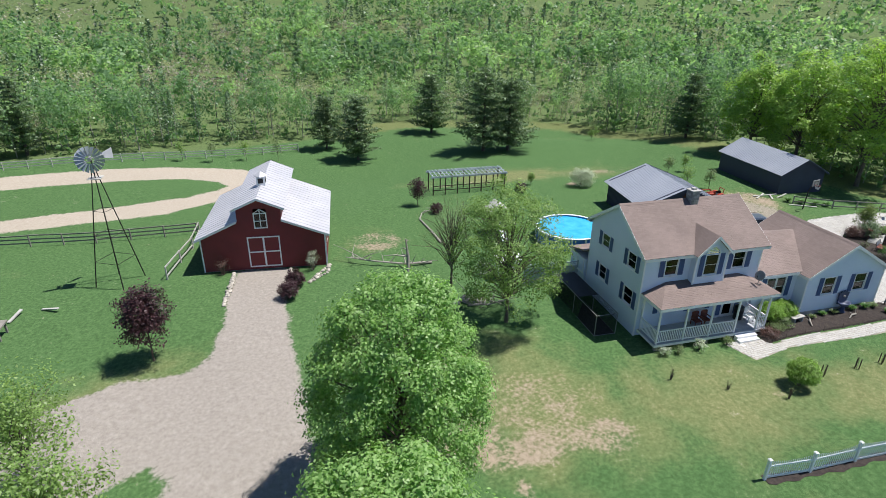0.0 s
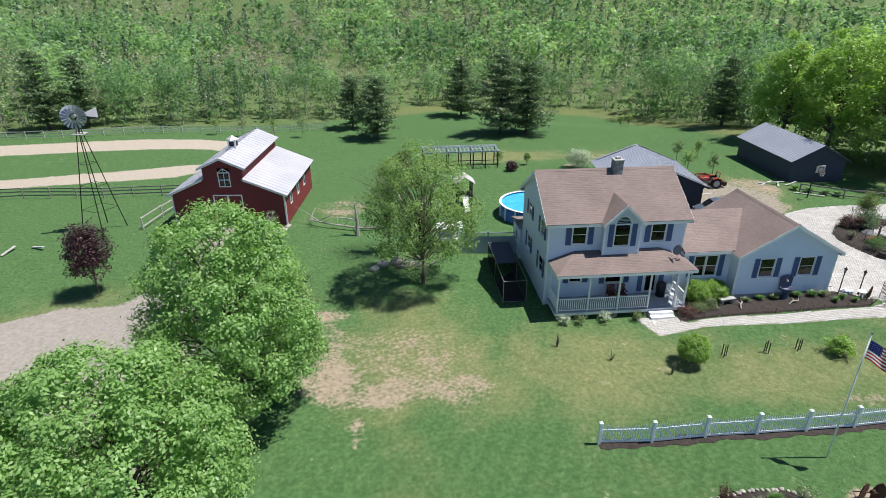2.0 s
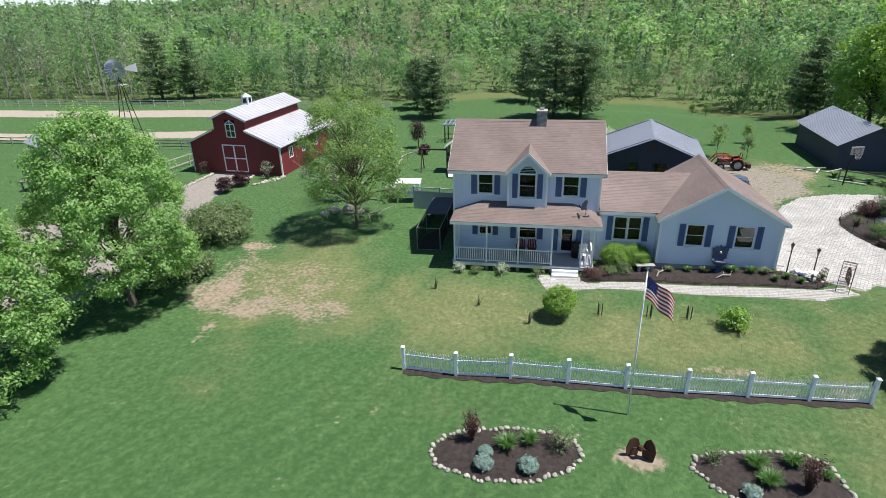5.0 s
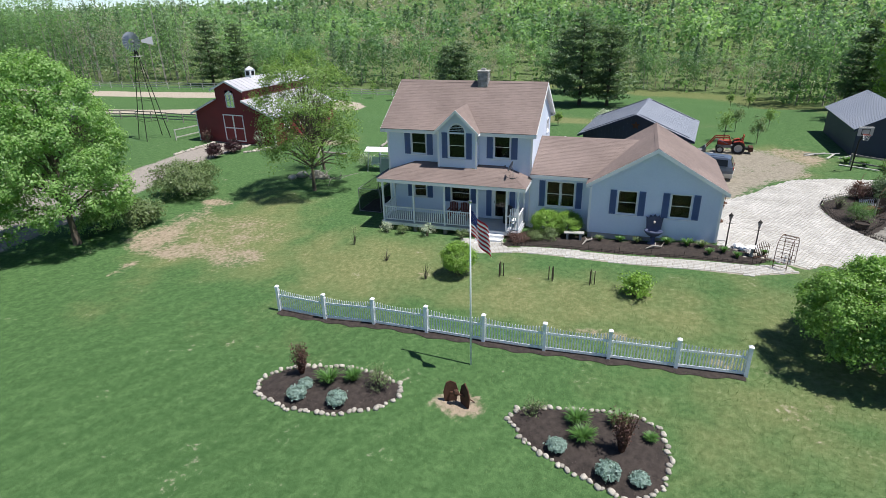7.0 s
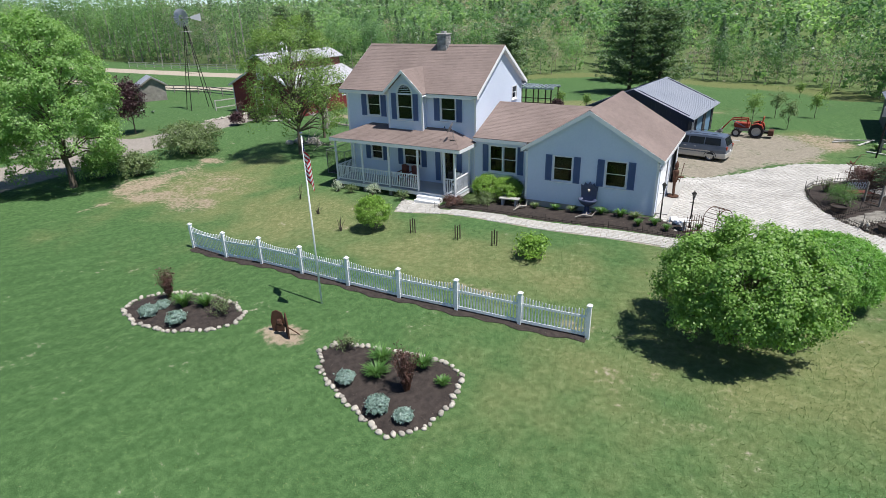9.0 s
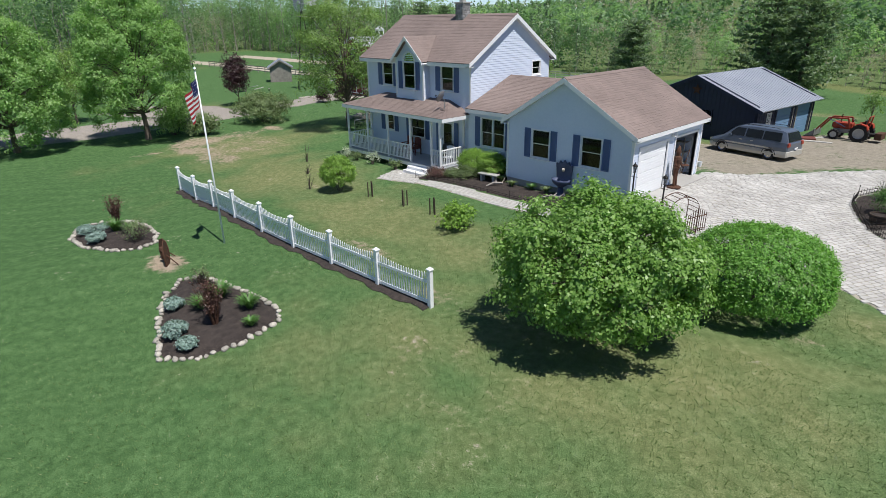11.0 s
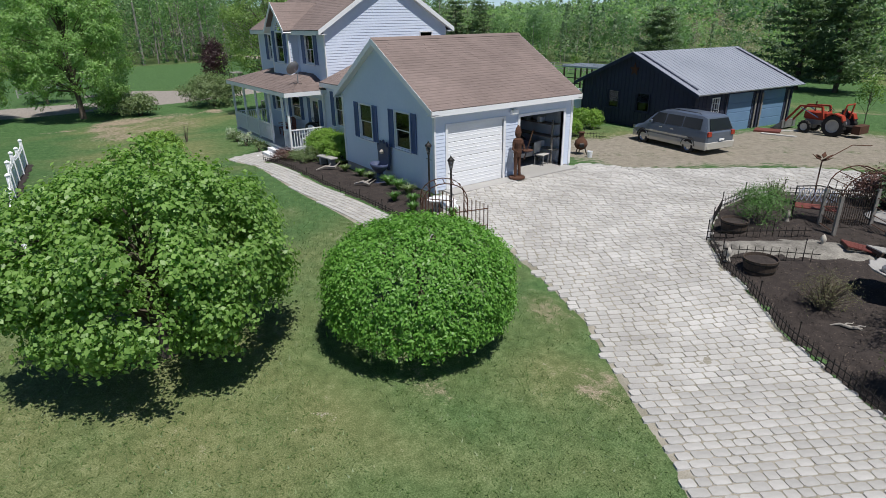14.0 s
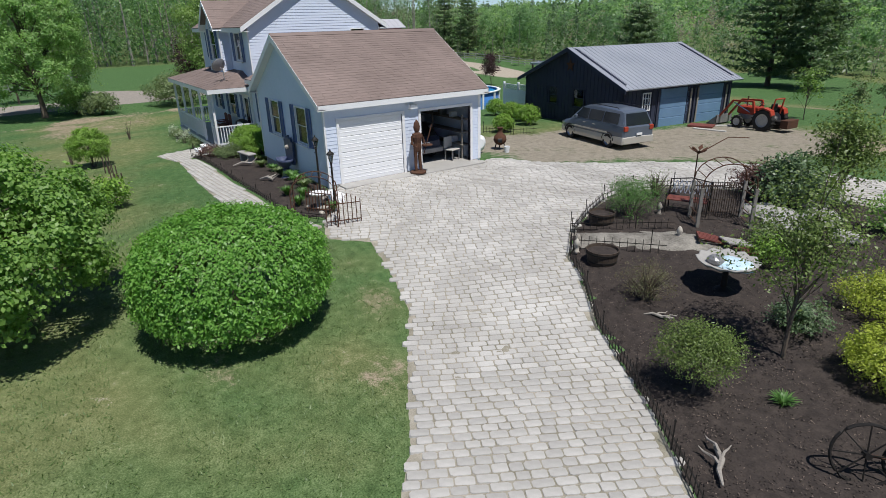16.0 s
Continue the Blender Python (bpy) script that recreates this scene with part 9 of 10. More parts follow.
def garage_inside():
    """Things in the gloom behind the open door."""
    car = thing("parked_car", "dark car parked inside the garage", "car", (16.6, 4.2, 0.26))
    W = pose(16.3, 3.95, 0.26, 0, 0, 180)
    sec = lambda x, zb, zt, w, wt: [W @ Vector(p) for p in ((x, -w, zb), (x, -w, (zb + zt) / 2), (x, -wt, zt), (x, wt, zt), (x, w, (zb + zt) / 2), (x, w, zb))]
    body = part("body", loft([sec(*q) for q in ((-2.1, 0.4, 0.8, 0.7, 0.65), (-1.9, 0.3, 0.95, 0.82, 0.75), (0.6, 0.3, 0.95, 0.84, 0.76), (1.9, 0.32, 0.8, 0.78, 0.68), (2.05, 0.4, 0.65, 0.6, 0.5))]), M["slate"], car)
    part("cabin", loft([sec(*q) for q in ((-1.8, 0.95, 0.98, 0.74, 0.7), (-1.2, 0.95, 1.38, 0.74, 0.56), (0.2, 0.95, 1.4, 0.74, 0.56), (0.9, 0.95, 0.98, 0.74, 0.7))]), M["black"], car)
    part("bumper", MB(W).box(-2.2, -0.75, 0.35, -2.05, 0.75, 0.55, 0.03), M["dull"], car)
    part("rear_plate", MB(W).box(-2.12, -0.2, 0.66, -2.09, 0.2, 0.78), M["trim"], car)
    for s in (-1, 1):
        for x in (-1.3, 1.3):
            wheel(car, W @ Matrix.Translation((x, s * 0.76, 0.3)), 0.3, 0.18, M["dull"])
    sh = thing("storage_shelf", "cluttered shelf along the garage wall", "shelf", (17, 5.6, 0.26))
    for zz in (0.8, 1.3, 1.8):
        part("board", MB().box(14.5, 5.35, zz, 18.9, 5.76, zz + 0.03), M["oldwood"], sh)
    for x in (14.6, 16.7, 18.8):
        part("upright", MB().box(x - 0.03, 5.4, 0.26, x + 0.03, 5.46, 2.0), M["oldwood"], sh)
    rng = random.Random(4)
    for k in range(14):
        x, zz = rng.uniform(14.8, 18.6), rng.choice((0.83, 1.33, 1.83))
        s = rng.uniform(0.08, 0.16)
        solo("storage_box", MB().box(x - s, 5.42, zz, x + s, 5.7, zz + rng.uniform(0.12, 0.3), 0.01), M[rng.choice(("oldwood", "dull", "trim", "rust", "black"))], "small box on the garage shelf", "box", "boxes on the garage shelf")
    ch = thing("folding_chair", "pale folding chair inside the garage door", "chair", (18.6, 4.95, 0.26))
    part("backrest", MB(pose(18.5, 4.95, 0.26, 0, 0, 15)).box(-0.03, -0.24, 0.45, 0.0, 0.24, 0.9, 0.01), M["palewood"], ch)
    part("seat", MB(pose(18.5, 4.95, 0.26, 0, 0, 15)).box(0.0, -0.24, 0.4, 0.42, 0.24, 0.44, 0.01), M["palewood"], ch)
    for dx in (0.02, 0.4):
        for dy in (-0.2, 0.2):
            part("leg", MB(pose(18.5, 4.95, 0.26, 0, 0, 15)).box(dx - 0.015, dy - 0.015, 0, dx + 0.015, dy + 0.015, 0.4), M["dull"], ch)


garage_inside()
M["cardred"] = M["redwood"]

# ---- the ornamental garden inside the paved loop ----
GARDEN = [(27.3, 2.8), (28.3, 1.65), (29.4, 0.95), (30.7, -0.05), (32.1, -0.85), (33.2, -1.55), (34.3, -2.35), (38, -5.2), (41, -6.5), (44, -2), (43.5, 4), (40, 8.6), (36, 10.9), (32, 11.1), (29.1, 10.5), (27.6, 9.5), (26.4, 8.2), (25.95, 7.0), (26.05, 5.5), (26.6, 4.1)]
drape(GARDEN, 0.2, 0.06, "garden_bed", "dark bark mulch of the ornamental garden", M["mulch"], 0.016, 9)
drape([(27.15, 2.95), (28.15, 1.95), (29.9, 3.6), (31.0, 4.8), (30.2, 5.9), (28.7, 5.1)], 0.1, 0.16, "gravel_path", "pale gravel path across the garden", M["pebble"], 0.012, 10)
edging("black iron edging round the mulch garden", [(26.05, 5.5), (26.6, 4.1), (27.3, 2.8), (28.3, 1.65), (29.4, 0.95), (30.7, -0.05), (32.1, -0.85), (33.2, -1.55), (34.3, -2.35), (36, -3.7)], 0.32, 0.125)
edging("black iron edging beside the garden path", [(27.15, 2.9), (28.0, 4.0), (28.8, 5.1)], 0.36, 0.16)
edging("black iron edging across the garden", [(28.1, 2.0), (28.9, 2.75), (29.7, 3.5)], 0.42, 0.16)
edging("black iron edging along the paved loop", [(26.05, 5.5), (25.95, 7.0), (26.4, 8.2), (27.6, 9.5), (29.1, 10.5), (32, 11.1), (36, 10.9)], 0.32, 0.18)


def half_barrel(x, y, r):
    z = gz(x, y) + 0.04
    t = thing("half_barrel", "half barrel planter of dark weathered staves", "planter", (x, y, z), "half barrel planters")
    n = 20
    for k in range(n):
        a = 2 * math.pi * k / n
        W = pose(x, y, z, 0, 0, math.degrees(a))
        w = math.pi * r / n * 0.97
        part("stave", MB(W).prism([(r * 0.86, -w * 0.86, 0), (r, -w, 0.36), (r * 0.94, -w, 0.36), (r * 0.8, -w * 0.86, 0)], (0, 2 * w * 0.93, 0)), M["darkwood"], t)
    for zz, q in ((0.08, 0.9), (0.28, 0.985)):
        part("hoop", MB().lathe([(r * q, zz), (r * q + 0.012, zz), (r * q + 0.016, zz + 0.035), (r * q, zz + 0.035)], 24, (x, y, z), ring=True), M["iron"], t)
    part("soil", MB().lathe([(r * 0.86, 0.26), (r * 0.9, 0.3)], 20, (x, y, z)), M["mulch"], t)


half_barrel(27.3, 3.95, 0.36)
half_barrel(29.05, 1.95, 0.38)
bush("feathery_shrub", "feathery green shrub in the mulch", 27.45, 5.0, 1.15, 0.75, 200, LEAF["lily"], clumps=170, per=26, clump_r=0.2, leaf=0.04, wide=0.2, lobes=0.2, base=gz(27.45, 5) + 0.06)
bush("dry_shrub", "thin brown shrub barely in leaf", 30.7, 1.4, 0.85, 0.62, 201, LEAF["rustleaf"], clumps=190, per=14, clump_r=0.14, leaf=0.02, wide=0.3, stems=70, base=gz(30.7, 1.4) + 0.06)
bush("dry_shrub", "grey twiggy shrub near the bench", 26.9, 6.9, 0.9, 0.45, 202, LEAF["dull"], clumps=50, per=10, clump_r=0.14, leaf=0.022, stems=40, base=gz(26.9, 6.9) + 0.06)
grown_tree("standard_shrub", "small multi-stemmed shrub with olive leaves", 33.1, -0.55, 1.25, 0.62, 0.38, 203, LEAF["olive"], clumps=240, per=50, clump_r=0.15, leaf=0.022, wide=0.4, trunk=0.03, count=26, fill=0.4, lobes=0.15, category="shrub", base=gz(33.1, -0.55) + 0.06)
bush("gold_shrub", "bright yellow-green mounded shrub", 34.95, 2.2, 0.95, 0.85, 204, LEAF["lime"], clumps=320, per=50, clump_r=0.12, leaf=0.023, fill=0.3, lobes=0.08, group="golden shrubs", base=gz(34.9, 2.2) + 0.06)
bush("gold_shrub", "wide bright yellow-green shrub", 34.2, 4.7, 0.8, 1.1, 205, LEAF["lime"], clumps=300, per=46, clump_r=0.15, leaf=0.025, fill=0.3, lobes=0.1, group="golden shrubs", base=gz(34.2, 4.7) + 0.06)
bush("blue_shrub", "low dark blue-green shrub in shade", 33.15, 2.75, 0.55, 0.55, 206, LEAF["pine"], clumps=90, per=30, clump_r=0.12, leaf=0.03, base=gz(33.1, 2.7) + 0.06)
clump("small_perennial", "small green tuft on the mulch", 34.1, 0.3, 0.22, 0.24, 207, LEAF["lily"], 130, 0.03)
grown_tree("ornamental_tree", "thin young tree with light airy leaves", 33.45, 1.6, 3.6, 1.05, 0.95, 208, LEAF["olive"], clumps=190, per=34, clump_r=0.26, leaf=0.03, trunk=0.045, count=40, fill=0.6, lobes=0.4, base=gz(33.4, 1.6) + 0.05)
grown_tree("ornamental_tree", "leafy small tree at the back of the garden", 30.6, 10.2, 2.9, 0.9, 0.5, 209, LEAF["olive"], clumps=220, per=24, clump_r=0.3, leaf=0.05, trunk=0.05, count=30, fill=0.5, lobes=0.35)
bush("rhododendron", "dark green rhododendron by the flat rocks", 29.9, 9.0, 1.6, 0.9, 210, LEAF["pine"], clumps=170, per=24, clump_r=0.25, leaf=0.06)
bush("reddish_shrub", "dark reddish mounded shrub in the garden", 28.8, 9.4, 1.1, 0.85, 211, LEAF["twig"], clumps=150, per=26, clump_r=0.2, leaf=0.04)
bush("fern_clump", "light green leafy clump beside the dish", 31.4, 4.9, 0.7, 0.6, 212, LEAF["box"], clumps=70, per=16, clump_r=0.16, leaf=0.045, base=gz(31.4, 4.9) + 0.06)
bush("fern_clump", "light green leafy clump near the arch", 30.9, 5.9, 0.6, 0.55, 213, LEAF["dull"], clumps=70, per=16, clump_r=0.16, leaf=0.04, base=gz(30.9, 5.9) + 0.06)


def shell_dish(x, y, h, r):
    """A wide scalloped dish on a slim stand, with blue and white glass in it."""
    z = gz(x, y) + 0.05
    t = thing("shell_dish", "wide pale scalloped dish holding blue glass", "garden ornament", (x, y, z))
    mb = MB()
    n = 48
    v, f = [], []
    for i, (q, zz) in enumerate(((0.1, 0.0), (0.55, 0.03), (0.9, 0.1), (1.0, 0.17), (0.95, 0.165), (0.55, 0.07), (0.05, 0.04))):
        for k in range(n):
            a = 2 * math.pi * k / n
            rr = r * q * (1 + 0.035 * math.cos(a * 12) * (q > 0.8))
            v.append((x + rr * math.cos(a), y + rr * math.sin(a), z + h + zz + 0.02 * math.cos(a * 12) * (q > 0.8)))
    f = [(i * n + k, i * n + (k + 1) % n, i * n + n + (k + 1) % n, i * n + n + k) for i in range(6) for k in range(n)] + [tuple(range(n))[::-1], tuple(range(6 * n, 7 * n))]
    mb.add(v, f)
    part("dish", mb, M["concrete"], t, smooth=True)
    part("stand", MB().lathe([(0.25, -0.06), (0.22, 0.02), (0.07, 0.1), (0.06, h - 0.05), (0.2, h + 0.02)], 12, (x, y, z)), M["iron"], t)
    bl = surface("blue_glass_chips", (0.35, 0.6, 0.75), (0.7, 0.78, 0.82), 0.2, 9, 30, 0.6)
    part("glass_fill", MB().blob((x + 0.12, y + 0.05, z + h + 0.08), (r * 0.7, r * 0.62, 0.1), 3, 16, 0.2), bl, t, "heap of blue and white glass")
    part("stone_head", MB().blob((x - 0.15, y - 0.2, z + h + 0.16), (0.2, 0.16, 0.12), 5, 10, 0.2), M["dull"], t)


shell_dish(31.45, 3.05, 0.55, 0.62)


def garden_seat(x, y, a):
    z = gz(x, y) + 0.05
    t = thing("garden_bench", "iron garden bench with lattice back", "bench", (x, y, z))
    W = pose(x, y, z, 0, 0, a)
    for k in range(5):
        part("seat_slat", MB(W).box(-0.55, -0.25 + 0.1 * k, 0.4, 0.55, -0.17 + 0.1 * k, 0.43), M["redwood"], t)
    for sx in (-0.55, 0.55):
        part("side_frame", MB(W).tube([(sx, -0.26, 0), (sx, -0.26, 0.58), (sx, 0.25, 0.6), (sx, 0.28, 0.0), (sx, 0.25, 0.45), (sx, 0.33, 0.9)], 0.018, 5), M["iron"], t)
    bm_ = MB(W)
    for k in range(8):
        u = -0.5 + k * 0.125
        board(bm_, (u, 0.27, 0.5), (u + 0.12, 0.32, 0.86), 0.012, 0.02)
        board(bm_, (u + 0.12, 0.27, 0.5), (u, 0.32, 0.86), 0.012, 0.02)
    part("lattice_back", bm_, M["greyblue"], t)
    part("top_rail", MB(W).tube([(-0.55, 0.33, 0.88), (0, 0.33, 0.96), (0.55, 0.33, 0.88)], 0.018, 5), M["iron"], t)


garden_seat(28.3, 6.4, 25)
W, t = garden_arch(29.3, 6.4, 48, 1.35, 0.8, 1.8)
for sx in (-0.675, 0.675):
    for sy in (-0.4, 0.4):
        part("timber_post", MB(W).box(sx - 0.04, sy - 0.04, -0.1, sx + 0.04, sy + 0.04, 1.15), M["oldwood"], t)
for k in range(22):
    u = -0.63 + 1.26 * k / 21
    part("lattice_bar", MB(W).tube([(u, 0.41, 0.05), (u, 0.41, 1.1)], 0.011, 4), M["darkwood"], t)
for zz in (0.25, 0.6, 1.0):
    part("lattice_rail", MB(W).tube([(-0.66, 0.42, zz), (0.66, 0.42, zz)], 0.014, 4), M["darkwood"], t)
t = thing("metal_flower", "rusted metal flower ornament on a pole", "garden ornament", (27.8, 7.4, gz(27.8, 7.4)))
part("stem", MB().tube([(27.8, 7.4, gz(27.8, 7.4) - 0.1), (27.8, 7.4, gz(27.8, 7.4) + 1.5)], 0.02, 6), M["rust"], t)
for k in range(7):
    a = k * 0.9
    part("petal", MB(Matrix.Translation((27.8, 7.4, gz(27.8, 7.4) + 1.5 + 0.04 * (k % 3))) @ pose(0, 0, 0, 0, -25, math.degrees(a))).prism([(0.04, -0.02, 0), (0.18, -0.07, 0), (0.32, 0, 0.03), (0.18, 0.07, 0)], (0, 0, 0.015)), M["rust"], t)
part("hook", MB().tube([(27.8, 7.4, gz(27.8, 7.4) + 1.5), (28.2, 8.2, gz(27.8, 7.4) + 1.95), (28.5, 8.8, gz(27.8, 7.4) + 1.9)], 0.014, 5), M["rust"], t)
for k in range(3):
    x, y, a = 30.0 + 0.5 * k, 4.9 + 0.25 * (k % 2), 20 * k
    t = thing("slatted_seat", "old slatted wooden seat lying on gravel", "crate", (x, y, gz(x, y)), "slatted seats")
    W = pose(x, y, gz(x, y) + 0.24, 0, 12, 40 + a)
    for j in range(5):
        part("slat", MB(W).box(-0.35, -0.25 + 0.1 * j, 0.0, 0.35, -0.17 + 0.1 * j, 0.03), M["redwood" if k != 1 else "concrete"], t)
    for s in (-0.3, 0.3):
        part("batten", MB(W).box(s - 0.03, -0.25, -0.08, s + 0.03, 0.24, 0.0), M["darkwood"], t)
rng_ = random.Random(12)
for k, (x, y, a, b, c) in enumerate(((29.9, 8.0, 0.9, 0.6, 0.22), (30.6, 7.3, 0.6, 0.5, 0.2), (31.0, 8.3, 0.55, 0.5, 0.3), (30.2, 9.6, 0.5, 0.4, 0.25), (31.9, 7.7, 0.4, 0.35, 0.22))):
    solo("flat_rock", MB().blob((x, y, gz(x, y) + c * 0.6), (a, b, c), 30 + k, 12, 0.4), M["concrete"], "large flat grey rock in the garden", "rock", "rocks in the garden")
for x, y, a, s in ((31.3, 1.0, 30, 0.26), (34.3, -1.75, 125, 0.36)):
    t = thing("driftwood", "pale twisted driftwood on the mulch", "driftwood", (x, y, gz(x, y)))
    W = pose(x, y, gz(x, y) + 0.12, 0, 0, a) @ Matrix.Scale(s / 0.5, 4)
    part("stem", MB(W).tube([(-0.5, 0, 0), (-0.2, 0.06, 0.08), (0.15, -0.02, 0.05), (0.55, 0.08, 0.02)], [0.02, 0.05, 0.065, 0.03], 7), M["paleb"], t)
    for u, v, r in ((-0.1, 0.3, 0.03), (0.12, -0.16, 0.026), (0.3, 0.2, 0.03)):
        part("branch", MB(W).tube([(u, 0, 0.05), (u + 0.16, v * 0.4, 0.13), (u + 0.36, v, 0.06), (u + 0.42, v * 1.3, 0.12)], [r * 1.3, r, r * 0.7, r * 0.25], 6), M["paleb"], t)


def wheel_ornament(x, y, a):
    z = gz(x, y) + 0.03
    t = thing("wheel_ornament", "dark iron cart wheels standing on mulch", "garden ornament", (x, y, z))
    for k, (dx, r) in enumerate(((0.0, 0.42), (0.55, 0.3))):
        W = pose(x, y, z, 0, 0, a) @ Matrix.Translation((dx, 0.12 * k, r)) @ pose(0, 0, 0, 78, 0, 0)
        wh = part("wheel", MB(W).tube([(r * math.cos(2 * math.pi * i / 28), r * math.sin(2 * math.pi * i / 28), 0) for i in range(29)], 0.022, 6), M["iron"], t)
        for i in range(8):
            u = math.pi * i / 4
            part("spoke", MB(W).tube([(0, 0, 0), (r * math.cos(u), r * math.sin(u), 0)], 0.01, 4), M["iron"], wh)
        part("hub", MB(W).tube([(0, 0, -0.06), (0, 0, 0.06)], 0.045, 8), M["iron"], wh)
    part("axle", MB(pose(x, y, z, 0, 0, a)).tube([(0, 0, 0.42), (0.55, 0.12, 0.3), (1.0, 0.15, 0.5)], 0.02, 6), M["rust"], t)
    part("crank", MB(pose(x, y, z, 0, 0, a)).tube([(1.0, 0.15, 0.5), (1.0, 0.35, 0.8), (1.0, 0.6, 0.85)], 0.02, 6), M["iron"], t)


wheel_ornament(35.45, -0.45, 40)
for k, (x, y) in enumerate(((28.1, 2.15), (29.3, 4.6), (27.9, 5.7), (28.3, 1.9))):
    s = 0.09
    mb = MB().lathe([(s, 0), (s * 0.6, 0.05), (s * 0.5, 0.16), (s * 0.9, 0.22), (s * 0.5, 0.32), (0.01, 0.36)], 10, (x, y, gz(x, y) + 0.06))
    solo("garden_figurine", mb, M["fieldstone"], "small pale stone garden figurine", "figurine", "garden figurines", smooth=True)
for i, (x, y, r) in enumerate(((36.5, 6.5, 0.9), (38.0, 4.5, 0.8), (36.8, 0.8, 0.7), (38.5, -0.5, 0.9), (34.6, 8.3, 0.7), (32.6, 9.0, 0.8))):
    bush("garden_shrub", "mixed green shrub deep in the garden", x, y, r * 1.4, r, 220 + i, LEAF[("dull", "box", "lily", "lime", "dull", "maple")[i]], group="shrubs of the garden", clumps=120, per=20, clump_r=0.2, leaf=0.045)

# ---- paving and grass ----
drape(PAVING, 0.22, 0.0, "paving_bed", "sandy joints of the paved drive", M["joint"], 0.004, 21)
drape(PATHWAY, 0.15, 0.0, "walk_bed", "sandy joints of the paved walk", M["joint"], 0.003, 22)


def lay(poly, ang, w, d, gap, seed, near=None, jitter=0.018):
    """Rows of worn blocks inside an outline: (x, y, z, length, width, turn)."""
    rng = random.Random(seed)
    c, s = math.cos(ang), math.sin(ang)
    us = [x * c + y * s for x, y in poly]
    vs = [-x * s + y * c for x, y in poly]
    out = []
    v, row = min(vs), 0
    while v < max(vs):
        dd = d * rng.uniform(0.9, 1.1)
        u = min(us) - rng.uniform(0, w)
        while u < max(us):
            ww = w * rng.uniform(0.72, 1.22)
            a, b = u + ww / 2, v + dd / 2
            x, y = a * c - b * s, a * s + b * c
            u += ww + gap
            out.append((x, y, ww, dd, ang + rng.uniform(-0.05, 0.05), rng.uniform(-0.005, 0.003)))
        v += dd + gap
        row += 1
    X, Y = np.array([o[0] for o in out]), np.array([o[1] for o in out])
    ok = inside(poly, X, Y) & (edge_dist(poly, X, Y) > 0.07)
    return [o for o, k in zip(out, ok) if k]


def block_shape(seed):
    """A worn block of unit size with rounded corners; its top stands at 0."""
    rng = random.Random(seed)
    pts = []
    for cx, cy in ((0.5, 0.5), (-0.5, 0.5), (-0.5, -0.5), (0.5, -0.5)):
        k = rng.uniform(0.07, 0.17)
        jx, jy = rng.uniform(-0.035, 0.012), rng.uniform(-0.05, 0.012)
        a, b = (cx + math.copysign(jx, cx), cy + math.copysign(jy, cy)), (math.copysign(k, cx), math.copysign(k, cy))
        first, second = (a[0], a[1] - b[1] * 1.3), (a[0] - b[0], a[1])
        pts += [first, second] if cx * cy > 0 else [second, first]
    n = len(pts)
    v = [(x, y, -0.045) for x, y in pts] + [(x * 0.93, y * 0.9, rng.uniform(-0.002, 0.003)) for x, y in pts]
    f = [(r * n + i, r * n + (i + 1) % n, r * n + n + (i + 1) % n, r * n + n + i) for r in (0,) for i in range(n)] + [tuple(range(n, 2 * n))]
    return v, f


SHAPES = [block_shape(k) for k in range(14)]


def pave(bed, blocks, height, near, name="paver", label=""):
    """The blocks of a chosen stretch become pieces of their own; the others stay together."""
    rng = random.Random(3)
    pieces = []
    for v, f in SHAPES:
        mb = MB()
        mb.add(v, f)
        pieces.append(mb.mesh(name, M["paver"]))
    order = sorted(range(len(blocks)), key=lambda i: (blocks[i][0] - near[0]) ** 2 + (blocks[i][1] - near[1]) ** 2)
    rest = MB()
    for r, i in enumerate(order):
        x, y, w, d, a, dz = blocks[i]
        z = gz(x, y) + height + dz
        e = 0.3
        gx, gy = (gz(x + e, y) - gz(x - e, y)) / (2 * e), (gz(x, y + e) - gz(x, y - e)) / (2 * e)
        k = rng.randrange(len(SHAPES))
        if r < 300:
            ob = part(name, pieces[k], None, bed)
            n = Vector((-gx, -gy, 1)).normalized()
            ob.matrix_basis = Matrix.Translation((x, y, z)) @ Vector((0, 0, 1)).rotation_difference(n).to_matrix().to_4x4() @ pose(0, 0, 0, 0, 0, math.degrees(a)) @ Matrix.Diagonal((w, d, 1, 1))
        else:
            c, s = math.cos(a), math.sin(a)
            v = []
            for px, py, pz in SHAPES[k][0]:
                dx, dy = px * w * c - py * d * s, px * w * s + py * d * c
                v.append((x + dx, y + dy, z + pz + gx * dx + gy * dy))
            n0 = len(rest.v)
            rest.v += v
            rest.f += [tuple(n0 + q for q in fc) for fc in SHAPES[k][1]]
    tagged(part(name + "s", rest, M["paverj"], bed), kind="stuff")


beds = {o.name: o for o in scene.objects if o.name in ("paving_bed", "walk_bed")}
pave(beds["paving_bed"], lay(PAVING, math.radians(61), 0.255, 0.16, 0.014, 1), 0.037, (32.6, -3.6))
pave(beds["walk_bed"], lay(PATHWAY, math.radians(2), 0.24, 0.16, 0.017, 2), 0.036, (12, -3.3))
solo("threshold_slab", MB().box(19.36, -0.3, 0.0, 19.95, 5.7, 0.285, 0.01), M["concrete"], "pale concrete slab before the garage doors", "slab", kind="structure")


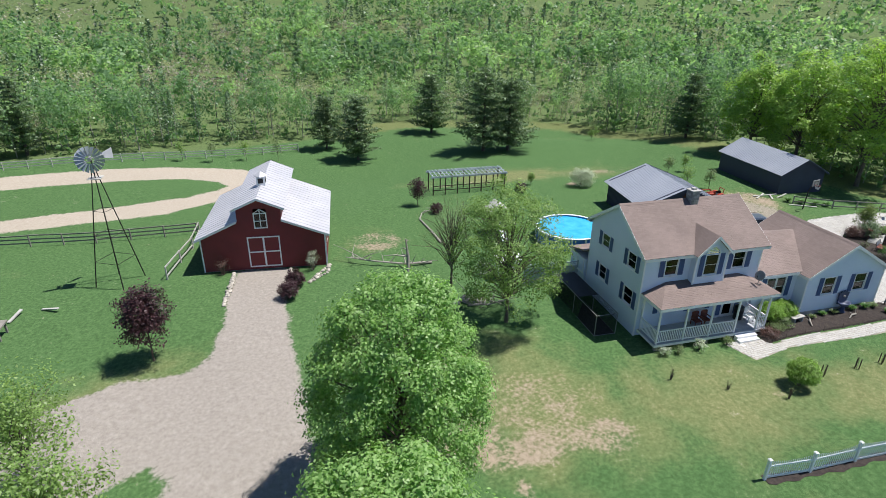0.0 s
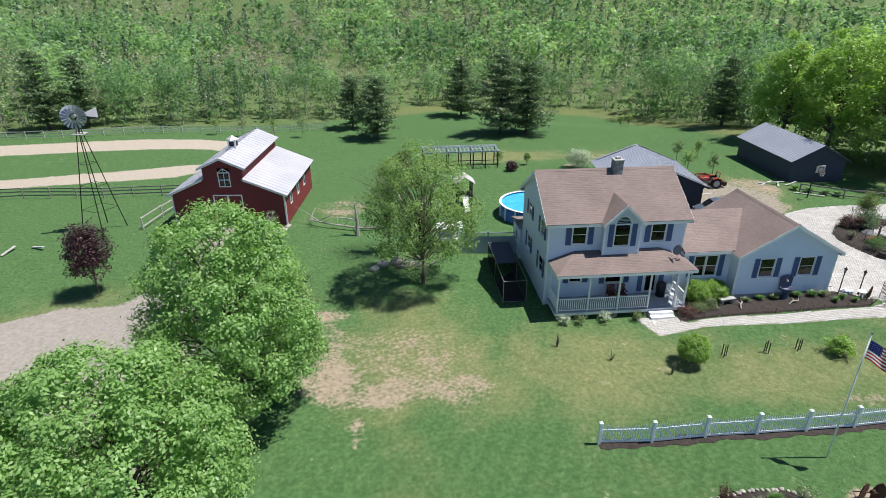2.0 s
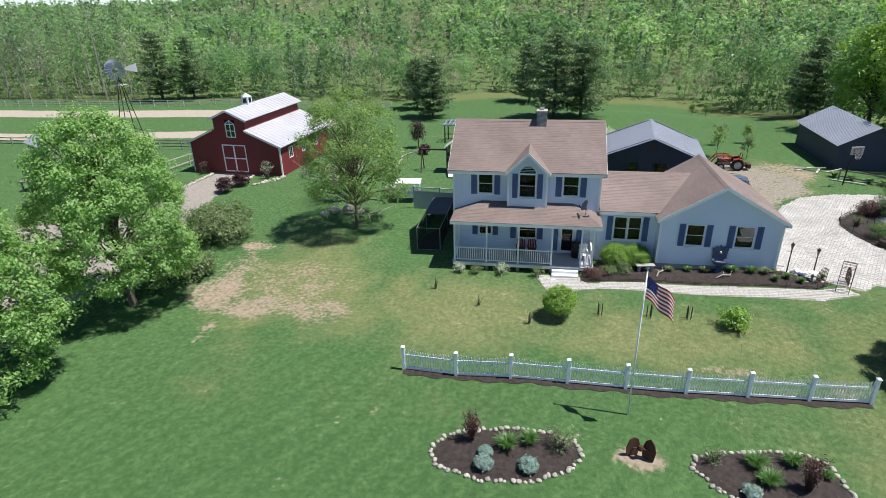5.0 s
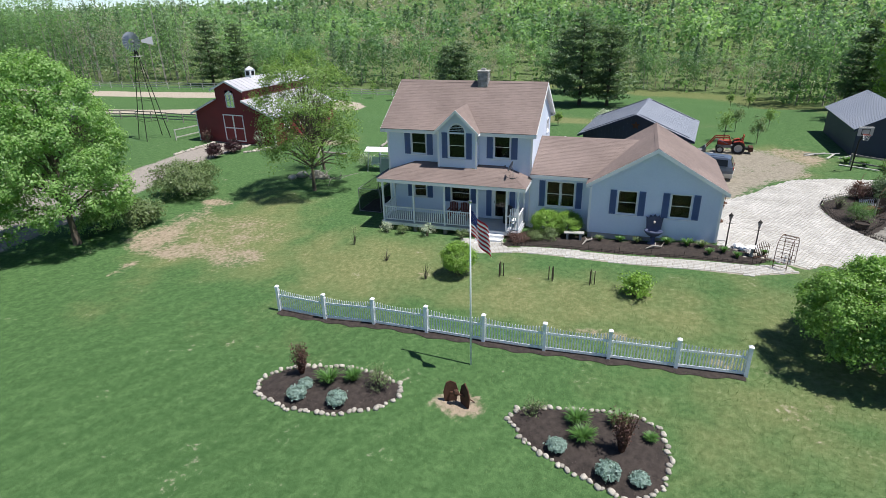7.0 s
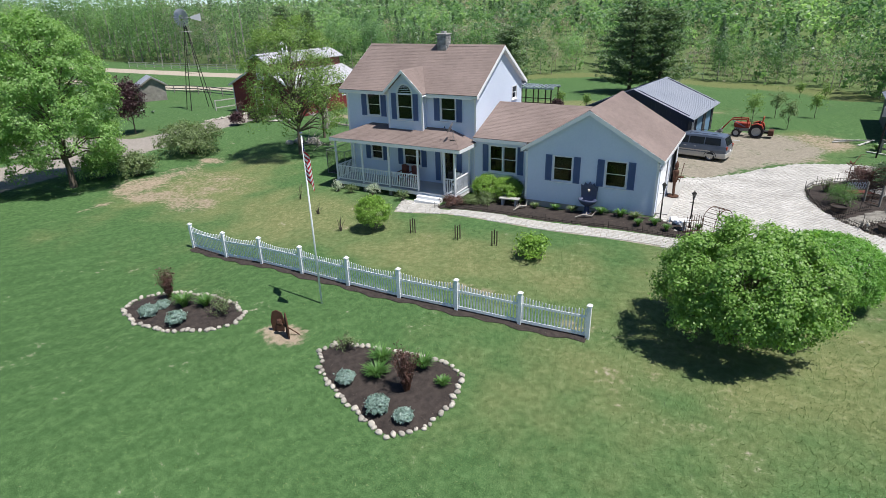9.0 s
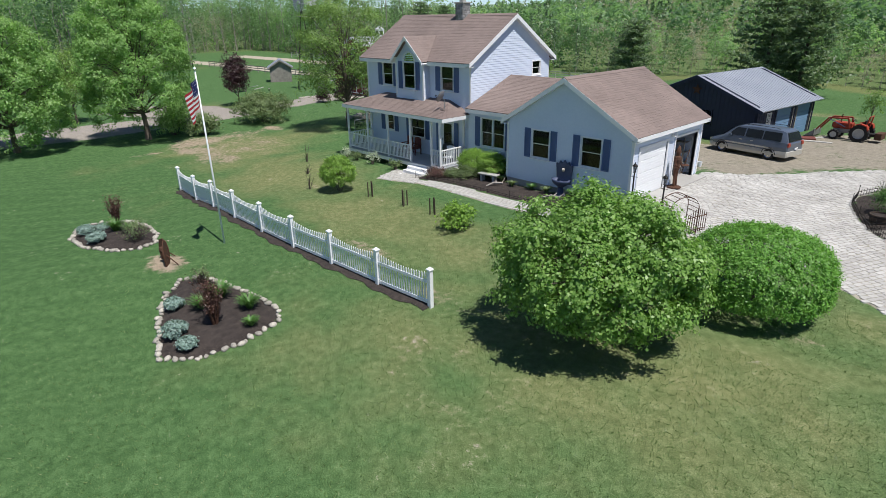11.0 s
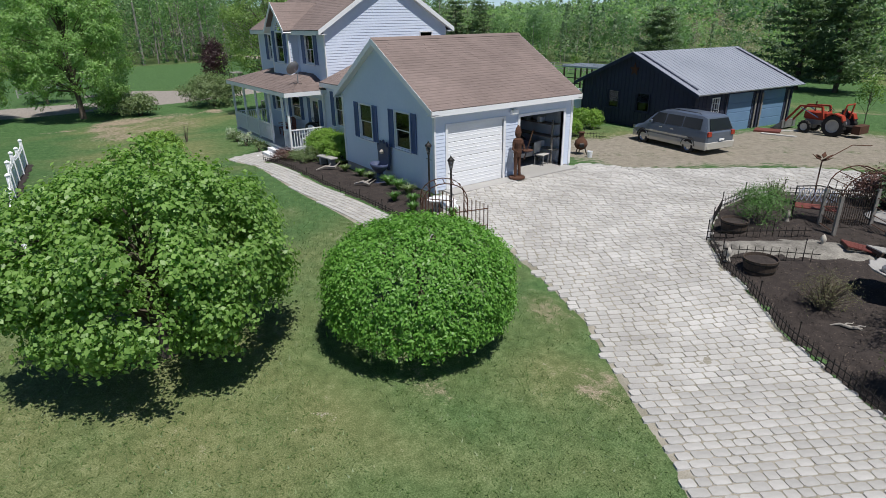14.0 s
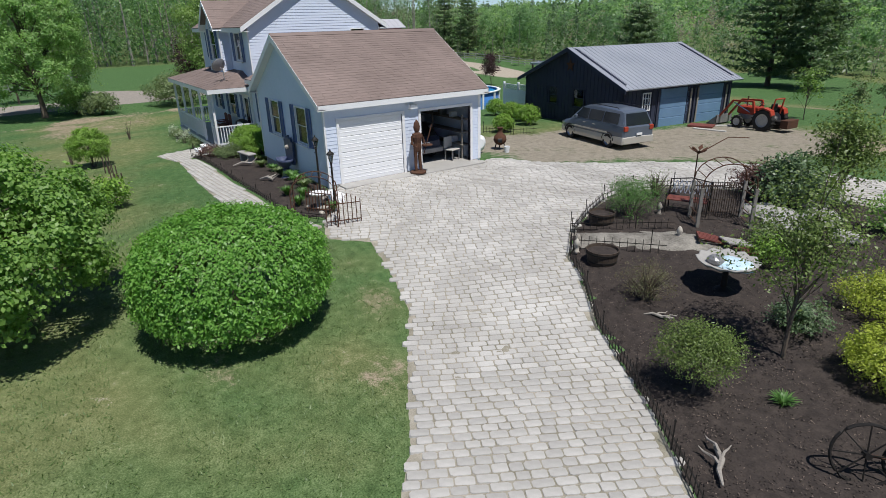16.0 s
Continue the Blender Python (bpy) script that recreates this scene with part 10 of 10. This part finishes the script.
def grass():
    """Short blades over the lawn that the camera comes close to."""
    rng = np.random.default_rng(5)
    n = 150000
    X, Y = rng.uniform(8, 38, n), rng.uniform(-26, -2.6, n)
    keep = ~inside(PAVING, X, Y) & ~inside(PATHWAY, X, Y) & ~inside(BED1, X, Y) & ~inside(BED2, X, Y) & ~inside(HOUSEBED, X, Y) & ~inside(GARDEN, X, Y)
    keep &= rng.uniform(size=n) < np.clip(1.15 - np.hypot(X - 31, Y + 9) / 24, 0.12, 1)
    keep &= (np.hypot((X - 29), (Y + 3.9)) > 0.8) & (np.hypot((X - 27.9) / 2.6, (Y + 7.9) / 0.4) > 1)
    X, Y = X[keep], Y[keep]
    n = len(X)
    Z = lie(X, Y)
    a = rng.uniform(0, 6.28, n)
    h, w, le = rng.uniform(0.022, 0.055, n), rng.uniform(0.006, 0.014, n), rng.normal(size=(n, 2)) * 0.035
    B = np.stack([X, Y, Z], -1)
    S = np.stack([np.cos(a) * w, np.sin(a) * w, 0 * w], -1)
    T = B + np.stack([le[:, 0], le[:, 1], h], -1)
    V = np.stack([B - S, B + S, T], 1).reshape(-1, 3)
    m = leaves("grass_blades", (0.065, 0.12, 0.032), (0.11, 0.18, 0.055), (0.21, 0.26, 0.11), 0.3)
    solo("grass", quads_mesh("grass", V, np.arange(3 * n).reshape(n, 3), m), None, "short mown grass of the front lawn", "grass", kind="stuff")


grass()


def chips(name, label, poly, n, seed, rise):
    """Loose bark chips lying on a bed."""
    rng = np.random.default_rng(seed)
    xs, ys = [p[0] for p in poly], [p[1] for p in poly]
    X, Y = rng.uniform(min(xs), min(max(xs), 36.5), n * 2), rng.uniform(min(ys), max(ys), n * 2)
    ok = inside(poly, X, Y) & (edge_dist(poly, X, Y) > 0.06)
    X, Y = X[ok][:n], Y[ok][:n]
    C = np.stack([X, Y, lie(X, Y) + rise + rng.uniform(0, 0.02, len(X))], -1)
    Nn = unit(rng.normal(size=(len(X), 3)) * 0.45 + np.array([0, 0, 1.0]))
    V, F = leaf_arrays(C, Nn, rng.uniform(0.008, 0.024, len(X)), rng, 0.45)
    solo(name, quads_mesh(name, V, F, CHIP), None, label, "mulch", kind="stuff")


CHIP = leaves("bark_chips", (0.012, 0.009, 0.008), (0.05, 0.038, 0.032), (0.2, 0.155, 0.13), 0.02, rough=0.9)
chips("bark_chip_mulch", "dark shredded bark chips on the garden bed", GARDEN, 40000, 91, 0.088)
chips("bark_chip_mulch", "dark shredded bark chips on the house bed", HOUSEBED, 6000, 92, 0.078)
chips("bark_chip_mulch", "dark shredded bark chips in the stone ring", BED1, 2500, 93, 0.07)
chips("bark_chip_mulch", "dark shredded bark chips in the stone ring", BED2, 2500, 94, 0.07)
